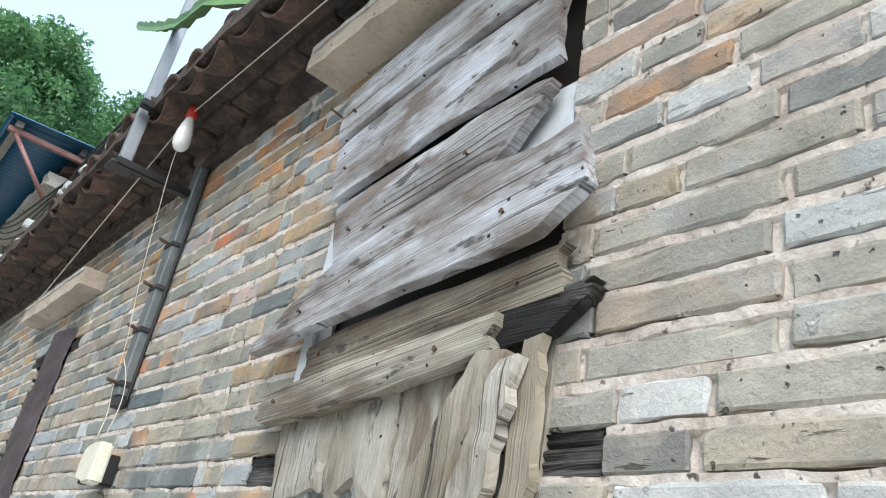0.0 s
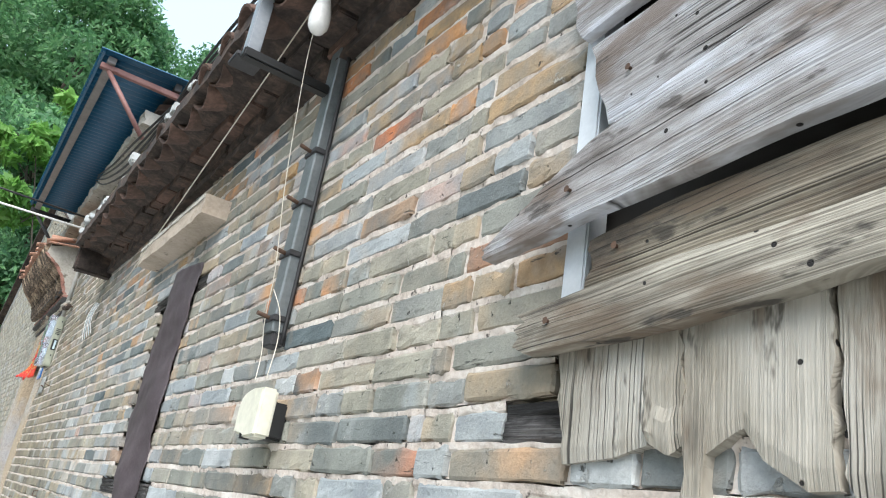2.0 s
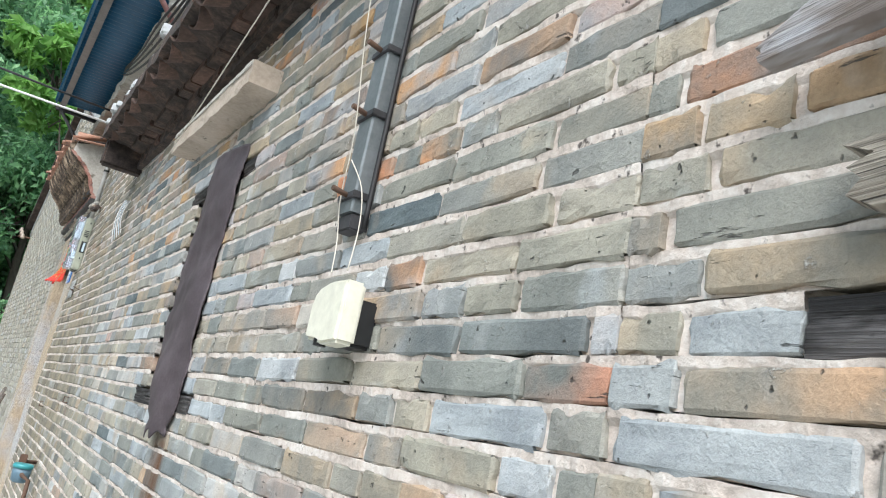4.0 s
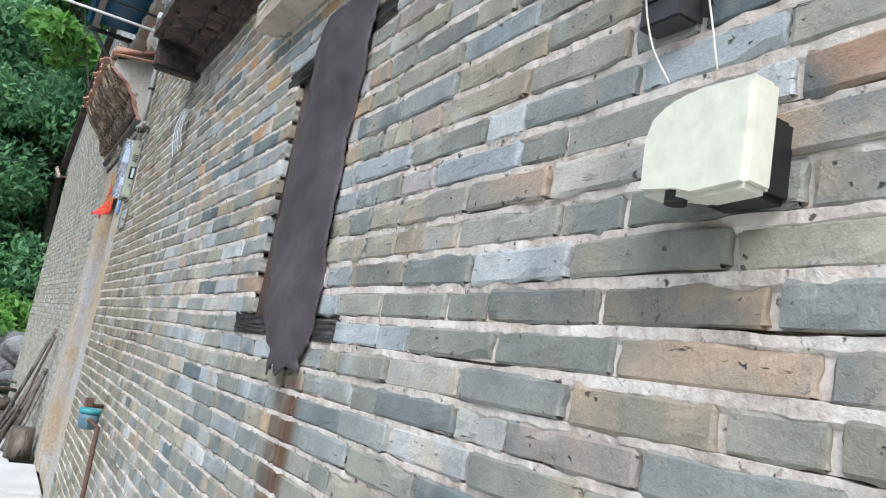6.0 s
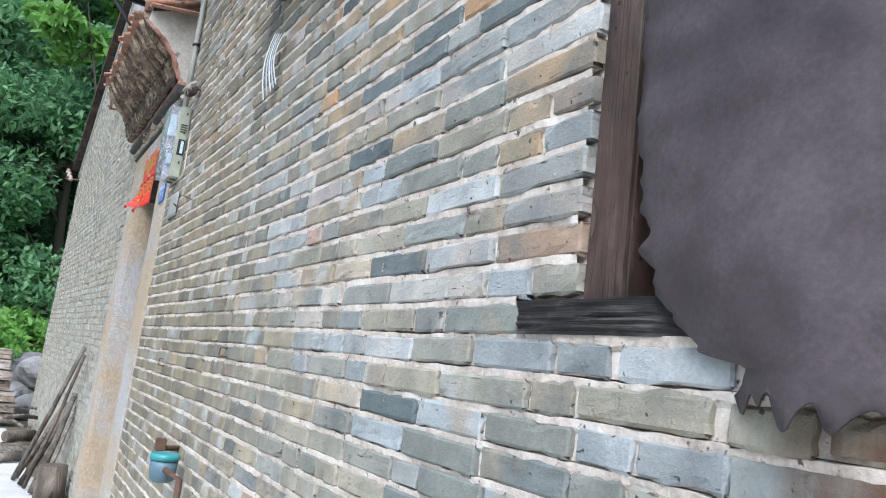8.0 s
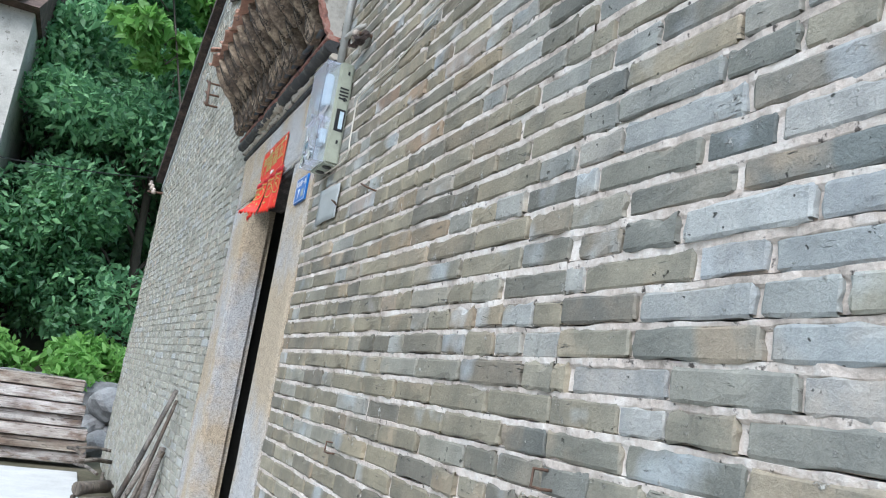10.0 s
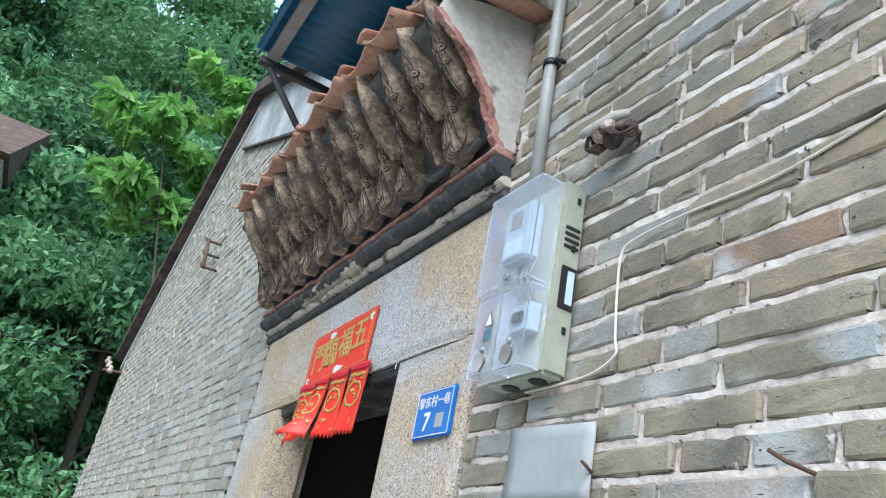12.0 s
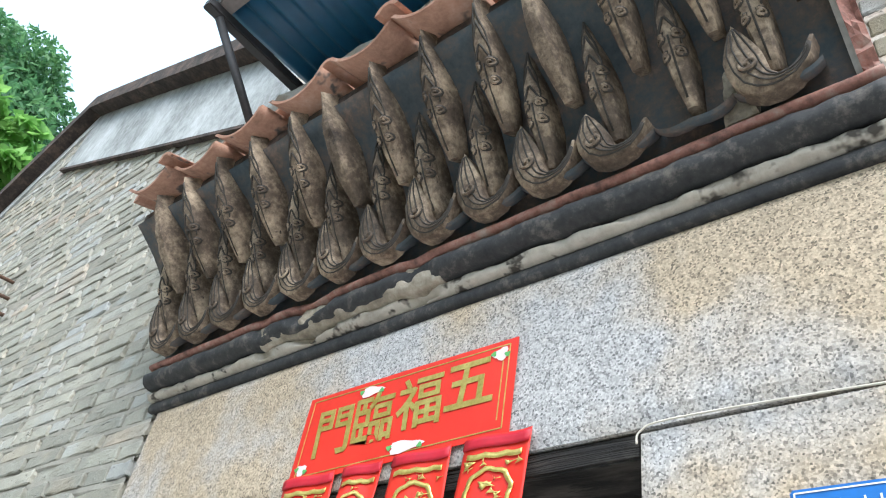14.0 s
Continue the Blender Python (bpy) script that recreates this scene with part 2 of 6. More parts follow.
def wood(name, along, dark, mid, pale, scale=1.0, slope=0.0, lines=0.75):
    """Weathered timber: growth lines that run along the board and bow round knots, stains, splits and worm holes."""
    m, n, l, b = nodes_of(name)
    turn = n.new("ShaderNodeMapping")
    turn.inputs["Rotation"].default_value = (slope, 0, 0)
    own = n.new("ShaderNodeObjectInfo").outputs["Random"]
    apart = n.new("ShaderNodeCombineXYZ")
    for k, q in enumerate((7.0, 5.0, 9.0)):
        l.new(mathn(n, l, "MULTIPLY", own, q), apart.inputs[k])
    moved = n.new("ShaderNodeVectorMath")
    moved.operation = "ADD"
    l.new(position(n), turn.inputs["Vector"])
    l.new(turn.outputs[0], moved.inputs[0])
    l.new(apart.outputs[0], moved.inputs[1])
    pos = moved.outputs[0]

    def stretched(across, lengthways):
        mp = n.new("ShaderNodeMapping")
        v = [across * scale] * 3
        v[along] = lengthways * scale
        mp.inputs["Scale"].default_value = v
        l.new(pos, mp.inputs["Vector"])
        return mp.outputs[0]
    sep = n.new("ShaderNodeSeparateXYZ")
    l.new(pos, sep.inputs[0])
    across = sep.outputs[2 if along != 2 else 1]
    warp = noise_of(n, l, stretched(7.0, 1.6), 1.0, 3, 0.5)
    knot = n.new("ShaderNodeTexVoronoi")
    knot.inputs["Scale"].default_value = 1.0
    l.new(stretched(7.0, 2.6), knot.inputs["Vector"])
    hue = n.new("ShaderNodeSeparateColor")
    l.new(knot.outputs["Color"], hue.inputs[0])
    has = mathn(n, l, "GREATER_THAN", hue.outputs[0], 0.5)
    near_knot = mathn(n, l, "POWER", mathn(n, l, "SUBTRACT", 1.0, mathn(n, l, "MULTIPLY", knot.outputs["Distance"], 2.2), True), 2.0)
    bent = mathn(n, l, "ADD", across, mathn(n, l, "ADD", mathn(n, l, "MULTIPLY", warp.outputs[0], 0.022), mathn(n, l, "MULTIPLY", mathn(n, l, "MULTIPLY", near_knot, has), 0.016)))
    # growth lines: a pattern across the board alone, hardly changing along it
    track = n.new("ShaderNodeCombineXYZ")
    l.new(mathn(n, l, "MULTIPLY", bent, 330.0 * scale), track.inputs[0])
    l.new(mathn(n, l, "MULTIPLY", sep.outputs[along], 0.9 * scale), track.inputs[1])
    ring = noise_of(n, l, track.outputs[0], 1.0, 2, 0.55)
    hair = noise_of(n, l, track.outputs[0], 3.1, 2, 0.6)
    blot = noise_of(n, l, stretched(9.0, 3.2), 1.0, 5, 0.6)
    col = ramped(n, l, blot.outputs[0], [(0.33, dark), (0.46, mid), (0.62, pale)])
    col = mixn(n, l, lines, col, ramped(n, l, ring.outputs[0], [(0.34, (0.38, 0.36, 0.34)), (0.48, (0.90, 0.89, 0.88)), (0.62, (1.16, 1.16, 1.16))]), "MULTIPLY")
    col = mixn(n, l, 0.5 * lines, col, ramped(n, l, hair.outputs[0], [(0.38, (0.5, 0.48, 0.46)), (0.55, (1.08, 1.08, 1.08))]), "MULTIPLY")
    tint = ramped(n, l, own, [(0.0, (0.74, 0.70, 0.64)), (0.5, (1.0, 1.0, 1.0)), (1.0, (1.10, 1.14, 1.20))])
    col = mixn(n, l, 1.0, col, tint, "MULTIPLY")
    rot = noise_of(n, l, stretched(13.0, 4.0), 1.0, 4, 0.65)
    brown = tuple(c * k for c, k in zip(mid, (0.50, 0.40, 0.33)))
    col = mixn(n, l, mathn(n, l, "MULTIPLY", mathn(n, l, "MULTIPLY", mathn(n, l, "SUBTRACT", rot.outputs[0], 0.52), 9.0, True), 0.8), col, brown)
    black = noise_of(n, l, stretched(24.0, 7.0), 1.0, 4, 0.65)
    col = mixn(n, l, mathn(n, l, "MULTIPLY", mathn(n, l, "MULTIPLY", mathn(n, l, "SUBTRACT", black.outputs[0], 0.60), 18.0, True), 0.85), col, tuple(0.5 * c for c in dark))
    # splits along the grain
    split = noise_of(n, l, track.outputs[0], 0.16, 1, 0.5)
    crack = mathn(n, l, "SUBTRACT", 1.0, mathn(n, l, "MULTIPLY", mathn(n, l, "ABSOLUTE", mathn(n, l, "SUBTRACT", split.outputs[0], 0.5)), 55.0), True)
    some = noise_of(n, l, stretched(5.0, 2.4), 1.0, 2, 0.5)
    crack = mathn(n, l, "MULTIPLY", crack, mathn(n, l, "MULTIPLY", mathn(n, l, "SUBTRACT", some.outputs[0], 0.47), 12.0, True))
    col = mixn(n, l, mathn(n, l, "MULTIPLY", crack, 0.92), col, (0.015, 0.013, 0.011))
    # dark-ringed knots and worm holes
    core = mathn(n, l, "MULTIPLY", has, mathn(n, l, "MULTIPLY", mathn(n, l, "SUBTRACT", 0.075, knot.outputs["Distance"]), 50.0, True))
    rim = mathn(n, l, "SUBTRACT", 1.0, mathn(n, l, "MULTIPLY", mathn(n, l, "ABSOLUTE", mathn(n, l, "SUBTRACT", knot.outputs["Distance"], 0.082)), 60.0), True)
    rim = mathn(n, l, "MULTIPLY", rim, has)
    col = mixn(n, l, mathn(n, l, "MULTIPLY", core, 0.6), col, (0.13, 0.10, 0.08))
    col = mixn(n, l, mathn(n, l, "MULTIPLY", rim, 0.8), col, (0.035, 0.028, 0.022))
    worm = n.new("ShaderNodeTexVoronoi")
    worm.inputs["Scale"].default_value = 21.0 * scale
    l.new(pos, worm.inputs["Vector"])
    hole = mathn(n, l, "MULTIPLY", mathn(n, l, "SUBTRACT", 0.085, worm.outputs["Distance"]), 60.0, True)
    col = mixn(n, l, hole, col, (0.012, 0.010, 0.009))
    l.new(col, b.inputs["Base Color"])
    b.inputs["Roughness"].default_value = 0.74
    h = mathn(n, l, "ADD", ring.outputs[0], mathn(n, l, "MULTIPLY", hair.outputs[0], 0.35))
    h = mathn(n, l, "SUBTRACT", mathn(n, l, "SUBTRACT", h, mathn(n, l, "MULTIPLY", crack, 0.9)), mathn(n, l, "ADD", mathn(n, l, "MULTIPLY", rim, 0.4), hole))
    bump_of(n, l, h, 0.9, 0.005, b)
    return m


def plain(name, col, rough=0.5, metal=0.0, alpha=1.0, trans=0.0):
    m, n, l, b = nodes_of(name)
    b.inputs["Roughness"].default_value = rough
    b.inputs["Metallic"].default_value = metal
    b.inputs["Transmission Weight"].default_value = trans
    t = noise_of(n, l, position(n), 40.0, 4, 0.6)
    col2 = mixn(n, l, 1.0, col, ramped(n, l, t.outputs[0], [(0.3, (0.86, 0.86, 0.86)), (0.7, (1.08, 1.08, 1.08))]), "MULTIPLY")
    l.new(col2, b.inputs["Base Color"])
    return m


BRICK = brick_material("grey_brick_single", False)
BRICKS = brick_material("grey_brick_laid", True)
PALE_BRICK = brick_material("pale_gable_brick_single", False, True)
PALE_BRICKS = brick_material("pale_gable_brick_laid", True, True)
GABLE_MORTAR = surface("grey_gable_mortar", [(0.34, (0.25, 0.24, 0.205)), (0.6, (0.38, 0.365, 0.315))], 5, 60, 0.95, 0.5, 0.006)
MORTAR = surface("lime_mortar", [(0.34, (0.33, 0.28, 0.24)), (0.47, (0.58, 0.505, 0.445)), (0.62, (0.76, 0.71, 0.655))], 9, 75, 0.95, 1.0, 0.008, spots=(46, 0.63, (0.10, 0.085, 0.075)))
WOOD_Y = wood("weathered_board_lengthways", 1, (0.15, 0.13, 0.118), (0.325, 0.307, 0.295), (0.575, 0.592, 0.63), slope=0.125, lines=0.5)
WOOD_Z = wood("weathered_board_upright", 2, (0.13, 0.112, 0.088), (0.32, 0.288, 0.232), (0.46, 0.43, 0.37), lines=0.16)
WOOD_D = wood("dark_weathered_board", 1, (0.09, 0.078, 0.064), (0.30, 0.278, 0.235), (0.51, 0.485, 0.42), slope=0.1, lines=0.85)
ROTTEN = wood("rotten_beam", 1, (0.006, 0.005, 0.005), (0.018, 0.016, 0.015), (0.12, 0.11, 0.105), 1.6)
STICKWOOD = wood("old_stick", 2, (0.05, 0.045, 0.04), (0.14, 0.12, 0.10), (0.25, 0.22, 0.19))
BEAMWOOD = wood("sawn_beam", 0, (0.2, 0.15, 0.12), (0.42, 0.36, 0.32), (0.62, 0.57, 0.52))
JAMBPAINT = surface("pale_painted_jamb", [(0.3, (0.50, 0.54, 0.58)), (0.7, (0.74, 0.78, 0.82))], 8, 60, 0.6, 0.1)
DARKFRAME = wood("dark_window_frame", 2, (0.045, 0.027, 0.022), (0.11, 0.07, 0.06), (0.20, 0.15, 0.135))
CONCRETE = surface("raw_concrete", [(0.3, (0.26, 0.22, 0.17)), (0.5, (0.44, 0.37, 0.30)), (0.7, (0.55, 0.48, 0.40))], 6, 70, 0.9, 0.4, 0.004, spots=(22, 0.66, (0.12, 0.10, 0.09)))
PAD = surface("worn_concrete_paving", [(0.3, (0.42, 0.42, 0.41)), (0.7, (0.62, 0.62, 0.61))], 3, 50, 0.85, 0.2, 0.003)
EARTH = surface("leafy_earth", [(0.3, (0.04, 0.045, 0.02)), (0.5, (0.09, 0.08, 0.05)), (0.7, (0.15, 0.13, 0.09))], 1.2, 14, 0.95, 0.6, 0.03)
TERRACOTTA = surface("clay_tile", [(0.3, (0.20, 0.11, 0.08)), (0.5, (0.42, 0.23, 0.16)), (0.7, (0.55, 0.38, 0.30))], 7, 60, 0.9, 0.4, 0.004, spots=(14, 0.6, (0.10, 0.085, 0.08)))
SOOT = surface("sooty_eave", [(0.34, (0.013, 0.01, 0.009)), (0.5, (0.05, 0.038, 0.033)), (0.7, (0.16, 0.105, 0.08))], 9, 50, 0.95, 0.7, 0.01)
OLDTILE = surface("old_roof_tile", [(0.3, (0.03, 0.022, 0.02)), (0.5, (0.09, 0.058, 0.046)), (0.7, (0.22, 0.13, 0.10))], 6, 50, 0.95, 0.5, 0.006)
STEEL = surface("dull_steel", [(0.3, (0.10, 0.12, 0.125)), (0.7, (0.22, 0.24, 0.25))], 9, 80, 0.5, 0.1, metal=0.3)
ALU = surface("galvanised_post", [(0.3, (0.24, 0.27, 0.30)), (0.7, (0.38, 0.41, 0.45))], 9, 80, 0.45, 0.05, metal=0.4)
BLACK = plain("black_plastic", (0.012, 0.013, 0.014), 0.45)
CREAM = plain("cream_plastic", (0.68, 0.67, 0.56), 0.4)
WHITEPL = plain("white_plastic", (0.8, 0.8, 0.8), 0.35)
BULBM = plain("frosted_bulb", (0.85, 0.85, 0.84), 0.25)
REDPL = plain("red_plastic", (0.7, 0.06, 0.025), 0.4)
CORD = plain("dirty_white_cord", (0.62, 0.58, 0.5), 0.7)
WIRE = plain("black_wire", (0.015, 0.015, 0.016), 0.6)
REDWIRE = plain("red_wire", (0.45, 0.06, 0.07), 0.5)
BLUEWIRE = plain("blue_tape", (0.03, 0.12, 0.45), 0.5)
RAG = surface("brown_tar_sheet", [(0.3, (0.034, 0.026, 0.029)), (0.5, (0.060, 0.047, 0.053)), (0.7, (0.105, 0.086, 0.095))], 5, 120, 0.62, 0.35, 0.003)
BLUESTEEL = surface("blue_sheet_steel", [(0.3, (0.012, 0.085, 0.17)), (0.7, (0.022, 0.13, 0.25))], 2, 30, 0.42, 0.05)
REDOXIDE = surface("red_oxide_steel", [(0.3, (0.22, 0.10, 0.09)), (0.7, (0.36, 0.20, 0.18))], 8, 60, 0.6, 0.1)
DARKSTEEL = surface("dark_painted_steel", [(0.3, (0.02, 0.02, 0.022)), (0.7, (0.06, 0.06, 0.065))], 8, 60, 0.6, 0.1)
PURLIN = surface("grey_purlin", [(0.3, (0.16, 0.15, 0.15)), (0.7, (0.30, 0.28, 0.27))], 8, 60, 0.6, 0.1)
WASHED = surface("weathered_whitewash", [(0.34, (0.17, 0.18, 0.175)), (0.5, (0.36, 0.38, 0.38)), (0.68, (0.58, 0.61, 0.62))], 3.0, 30, 0.9, 0.3, 0.004, stretch=(1, 1, 0.6))
PLASTER = surface("grey_lime_plaster", [(0.3, (0.24, 0.23, 0.20)), (0.5, (0.44, 0.42, 0.38)), (0.7, (0.60, 0.58, 0.53))], 4, 50, 0.92, 0.3, 0.004, spots=(8, 0.62, (0.17, 0.155, 0.13)))
LIME = surface("whitewashed_plaster", [(0.3, (0.36, 0.38, 0.38)), (0.7, (0.56, 0.58, 0.58))], 3, 40, 0.9, 0.2, spots=(9, 0.66, (0.33, 0.33, 0.32)))
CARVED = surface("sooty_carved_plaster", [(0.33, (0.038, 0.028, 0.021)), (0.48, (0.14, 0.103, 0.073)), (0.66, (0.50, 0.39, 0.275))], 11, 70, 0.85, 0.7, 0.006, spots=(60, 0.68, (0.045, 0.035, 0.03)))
COVE = surface("dark_blue_brown_cove", [(0.3, (0.035, 0.05, 0.06)), (0.46, (0.07, 0.085, 0.095)), (0.56, (0.12, 0.10, 0.088)), (0.7, (0.26, 0.17, 0.135))], 9, 60, 0.8, 0.6, 0.006)
# dark colour for tubes that stand for shade in the carving's creases
CARVELINE = surface("groove_shade", [(0.3, (0.03, 0.026, 0.022)), (0.7, (0.08, 0.07, 0.06))], 12, 60, 0.9, 0.3)
PINKTRIM = surface("faded_red_trim", [(0.34, (0.10, 0.06, 0.05)), (0.5, (0.34, 0.16, 0.125)), (0.68, (0.42, 0.33, 0.28))], 14, 60, 0.85, 0.4, 0.005)
BLACKTRIM = surface("black_moulding", [(0.35, (0.014, 0.016, 0.019)), (0.52, (0.04, 0.04, 0.041)), (0.68, (0.17, 0.15, 0.13))], 16, 70, 0.7, 0.6, 0.005)
BROKEN = surface("broken_moulding", [(0.3, (0.10, 0.085, 0.065)), (0.5, (0.30, 0.26, 0.20)), (0.7, (0.52, 0.47, 0.39))], 14, 60, 0.9, 0.7, 0.006)
PALETRIM = surface("pale_moulding", [(0.3, (0.30, 0.26, 0.21)), (0.7, (0.62, 0.57, 0.49))], 8, 60, 0.85, 0.5, 0.006, spots=(17, 0.56, (0.07, 0.06, 0.05)))
REDPAPER = surface("red_paper", [(0.3, (0.62, 0.022, 0.012)), (0.7, (0.78, 0.04, 0.02))], 6, 60, 0.45, 0.1, 0.002)
DARKRED = plain("crimson_paper", (0.5, 0.012, 0.03), 0.5)
GOLD = surface("gold_print", [(0.3, (0.42, 0.30, 0.05)), (0.7, (0.80, 0.68, 0.24))], 40, 200, 0.3, 0.2, metal=0.55)
PINKWHITE = plain("pale_flower_print", (0.8, 0.66, 0.68), 0.5)
GREENPRINT = plain("green_print", (0.12, 0.42, 0.12), 0.5)
BLUEPLATE = plain("blue_enamel", (0.01, 0.14, 0.47), 0.3)
PAPERBLUE = plain("pale_blue_grey_plastic", (0.38, 0.46, 0.51), 0.4)
PAPERGREY = surface("grey_tin_plate", [(0.3, (0.27, 0.285, 0.28)), (0.7, (0.38, 0.40, 0.395))], 5, 60, 0.5, 0.05)
METERGREY = plain("grey_green_plastic", (0.33, 0.35, 0.28), 0.45)
PVC = surface("grey_pvc_pipe", [(0.3, (0.24, 0.24, 0.22)), (0.7, (0.38, 0.38, 0.36))], 9, 60, 0.5, 0.05)
TURQ = plain("turquoise_meter_lid", (0.04, 0.25, 0.27), 0.4)
BLUEGREY = plain("blue_grey_iron", (0.10, 0.17, 0.22), 0.5)
STRAP = plain("pale_blue_strap", (0.5, 0.62, 0.70), 0.6)
RUST = surface("rusty_iron", [(0.3, (0.05, 0.03, 0.022)), (0.7, (0.14, 0.08, 0.05))], 20, 90, 0.85, 0.3)
CERAMIC = surface("dirty_porcelain", [(0.3, (0.22, 0.16, 0.13)), (0.7, (0.52, 0.45, 0.38))], 20, 90, 0.4, 0.1)
# near-black colour that paints the darkness of unlit interiors
VOID = plain("unlit_interior", (0.035, 0.033, 0.03), 0.95)
ROCK = surface("field_stone", [(0.3, (0.10, 0.10, 0.10)), (0.7, (0.33, 0.33, 0.33))], 4, 40, 0.9, 0.6, 0.02)
BARK = surface("bark", [(0.3, (0.035, 0.028, 0.02)), (0.7, (0.12, 0.10, 0.08))], 5, 30, 0.95, 0.8, 0.02, stretch=(1, 1, 0.3))
CACTUS = surface("green_cactus_skin", [(0.3, (0.05, 0.14, 0.04)), (0.7, (0.14, 0.28, 0.09))], 12, 60, 0.5, 0.2)
GLASSY, gn, gl, gb = nodes_of("clear_polycarbonate")
gb.inputs["Base Color"].default_value = (0.86, 0.90, 0.97, 1)
gb.inputs["Roughness"].default_value = 0.16
gb.inputs["Transmission Weight"].default_value = 0.93
gb.inputs["IOR"].default_value = 1.33


def granite():
    m, n, l, b = nodes_of("dressed_granite")
    pos = position(n)
    v = n.new("ShaderNodeTexVoronoi")
    v.inputs["Scale"].default_value = 300.0
    l.new(pos, v.inputs["Vector"])
    speck = n.new("ShaderNodeSeparateColor")
    l.new(v.outputs["Color"], speck.inputs[0])
    col = ramped(n, l, speck.outputs[0], [(0.0, (0.14, 0.14, 0.14)), (0.22, (0.34, 0.335, 0.33)), (0.6, (0.47, 0.465, 0.46)), (1.0, (0.60, 0.59, 0.58))])
    big = noise_of(n, l, pos, 2.2, 4, 0.6)
    f = mathn(n, l, "MULTIPLY", mathn(n, l, "SUBTRACT", big.outputs[0], 0.38), 6.0, True)
    col = mixn(n, l, mathn(n, l, "MULTIPLY", f, 0.8), col, (1.0, 0.78, 0.50), "MULTIPLY")
    fine = noise_of(n, l, pos, 60.0, 5, 0.7)
    col = mixn(n, l, 0.5, col, ramped(n, l, fine.outputs[0], [(0.3, (0.6, 0.6, 0.6)), (0.7, (1.2, 1.2, 1.2))]), "MULTIPLY")
    l.new(col, b.inputs["Base Color"])
    b.inputs["Roughness"].default_value = 0.85
    bump_of(n, l, mathn(n, l, "ADD", fine.outputs[0], mathn(n, l, "MULTIPLY", speck.outputs[1], 0.4)), 0.6, 0.004, b)
    return m


GRANITE = granite()


def leaf_material(name, dark, mid, light):
    m, n, l, b = nodes_of(name)
    rnd = n.new("ShaderNodeNewGeometry").outputs["Random Per Island"]
    r = ramp_of(n, [(0.0, dark), (0.5, mid), (1.0, light)])
    k = noise_of(n, l, position(n), 0.5, 3, 0.6)
    l.new(mathn(n, l, "ADD", mathn(n, l, "MULTIPLY", rnd, 0.6), mathn(n, l, "SUBTRACT", k.outputs[0], 0.3)), r.inputs[0])
    l.new(r.outputs[0], b.inputs["Base Color"])
    b.inputs["Roughness"].default_value = 0.5
    tr = n.new("ShaderNodeBsdfTranslucent")
    l.new(r.outputs[0], tr.inputs[0])
    mx = n.new("ShaderNodeMixShader")
    mx.inputs[0].default_value = 0.5
    l.new(b.outputs[0], mx.inputs[1])
    l.new(tr.outputs[0], mx.inputs[2])
    l.new(mx.outputs[0], n["Material Output"].inputs[0])
    return m


LEAF = leaf_material("forest_leaf", (0.05, 0.135, 0.065), (0.115, 0.265, 0.11), (0.23, 0.43, 0.18))
LEAF_DARK = leaf_material("dark_forest_leaf", (0.04, 0.11, 0.06), (0.145, 0.32, 0.15), (0.36, 0.64, 0.30))
LEAF_BRIGHT = leaf_material("fresh_leaf", (0.10, 0.25, 0.05), (0.21, 0.43, 0.10), (0.34, 0.58, 0.17))


# ---- building helpers ----
def world_of(ob):
    m = ob.matrix_basis.copy()
    if ob.parent:
        m = world_of(ob.parent) @ ob.matrix_parent_inverse @ m
    return m


def part(name, bm, material, parent=None, label=""):
    """Links a bmesh, built in world metres, as one mesh object under a thing or a part."""
    me = bpy.data.meshes.new(name)
    bm.normal_update()
    bm.to_mesh(me)
    bm.free()
    me.materials.append(material)
    ob = new(name, me)
    if parent:
        ob.parent = parent
        ob.matrix_parent_inverse = world_of(parent).inverted()
    if label:
        ob["label"] = label
    return ob


def thing(name, place, label, category, group="", kind=""):
    e = new(name)
    e.empty_display_size = 0.05
    e.matrix_basis = Matrix.Translation(place)
    return tagged(e, label, category, group, kind)


def box(bm, x0, x1, y0, y1, z0, z1, bevel=0.0):
    m = Matrix.LocRotScale(((x0 + x1) / 2, (y0 + y1) / 2, (z0 + z1) / 2), None, (x1 - x0, y1 - y0, z1 - z0))
    vs = bmesh.ops.create_cube(bm, size=1, matrix=m)["verts"]
    if bevel:
        es = list({e for v in vs for e in v.link_edges})
        bmesh.ops.bevel(bm, geom=es, offset=bevel, segments=2, affect="EDGES")
    return bm


def boxed(*a):
    return box(bmesh.new(), *a)


def tube(bm, pts, r, n=8, caps=True):
    """A round rod or cable through the points; r may be a list of radii."""
    pts = [Vector(p) for p in pts]
    rr = r if isinstance(r, (list, tuple)) else [r] * len(pts)
    rings, up = [], Vector((0.31, 0.17, 0.93)).normalized()
    for i, p in enumerate(pts):
        d = (pts[min(i + 1, len(pts) - 1)] - pts[max(i - 1, 0)]).normalized()
        a = d.cross(up if abs(d.dot(up)) < 0.95 else Vector((1, 0, 0))).normalized()
        up = a.cross(d).normalized()
        rings.append([bm.verts.new(p + rr[i] * (math.cos(k * math.tau / n) * a + math.sin(k * math.tau / n) * up)) for k in range(n)])
    for s, t in zip(rings, rings[1:]):
        for k in range(n):
            bm.faces.new((s[k], s[(k + 1) % n], t[(k + 1) % n], t[k])).smooth = True
    if caps:
        bm.faces.new(rings[0][::-1])
        bm.faces.new(rings[-1])
    return bm


def sag(a, b, drop, n=14):
    a, b = Vector(a), Vector(b)
    return [a.lerp(b, i / n) - Vector((0, 0, drop * 4 * (i / n) * (1 - i / n))) for i in range(n + 1)]


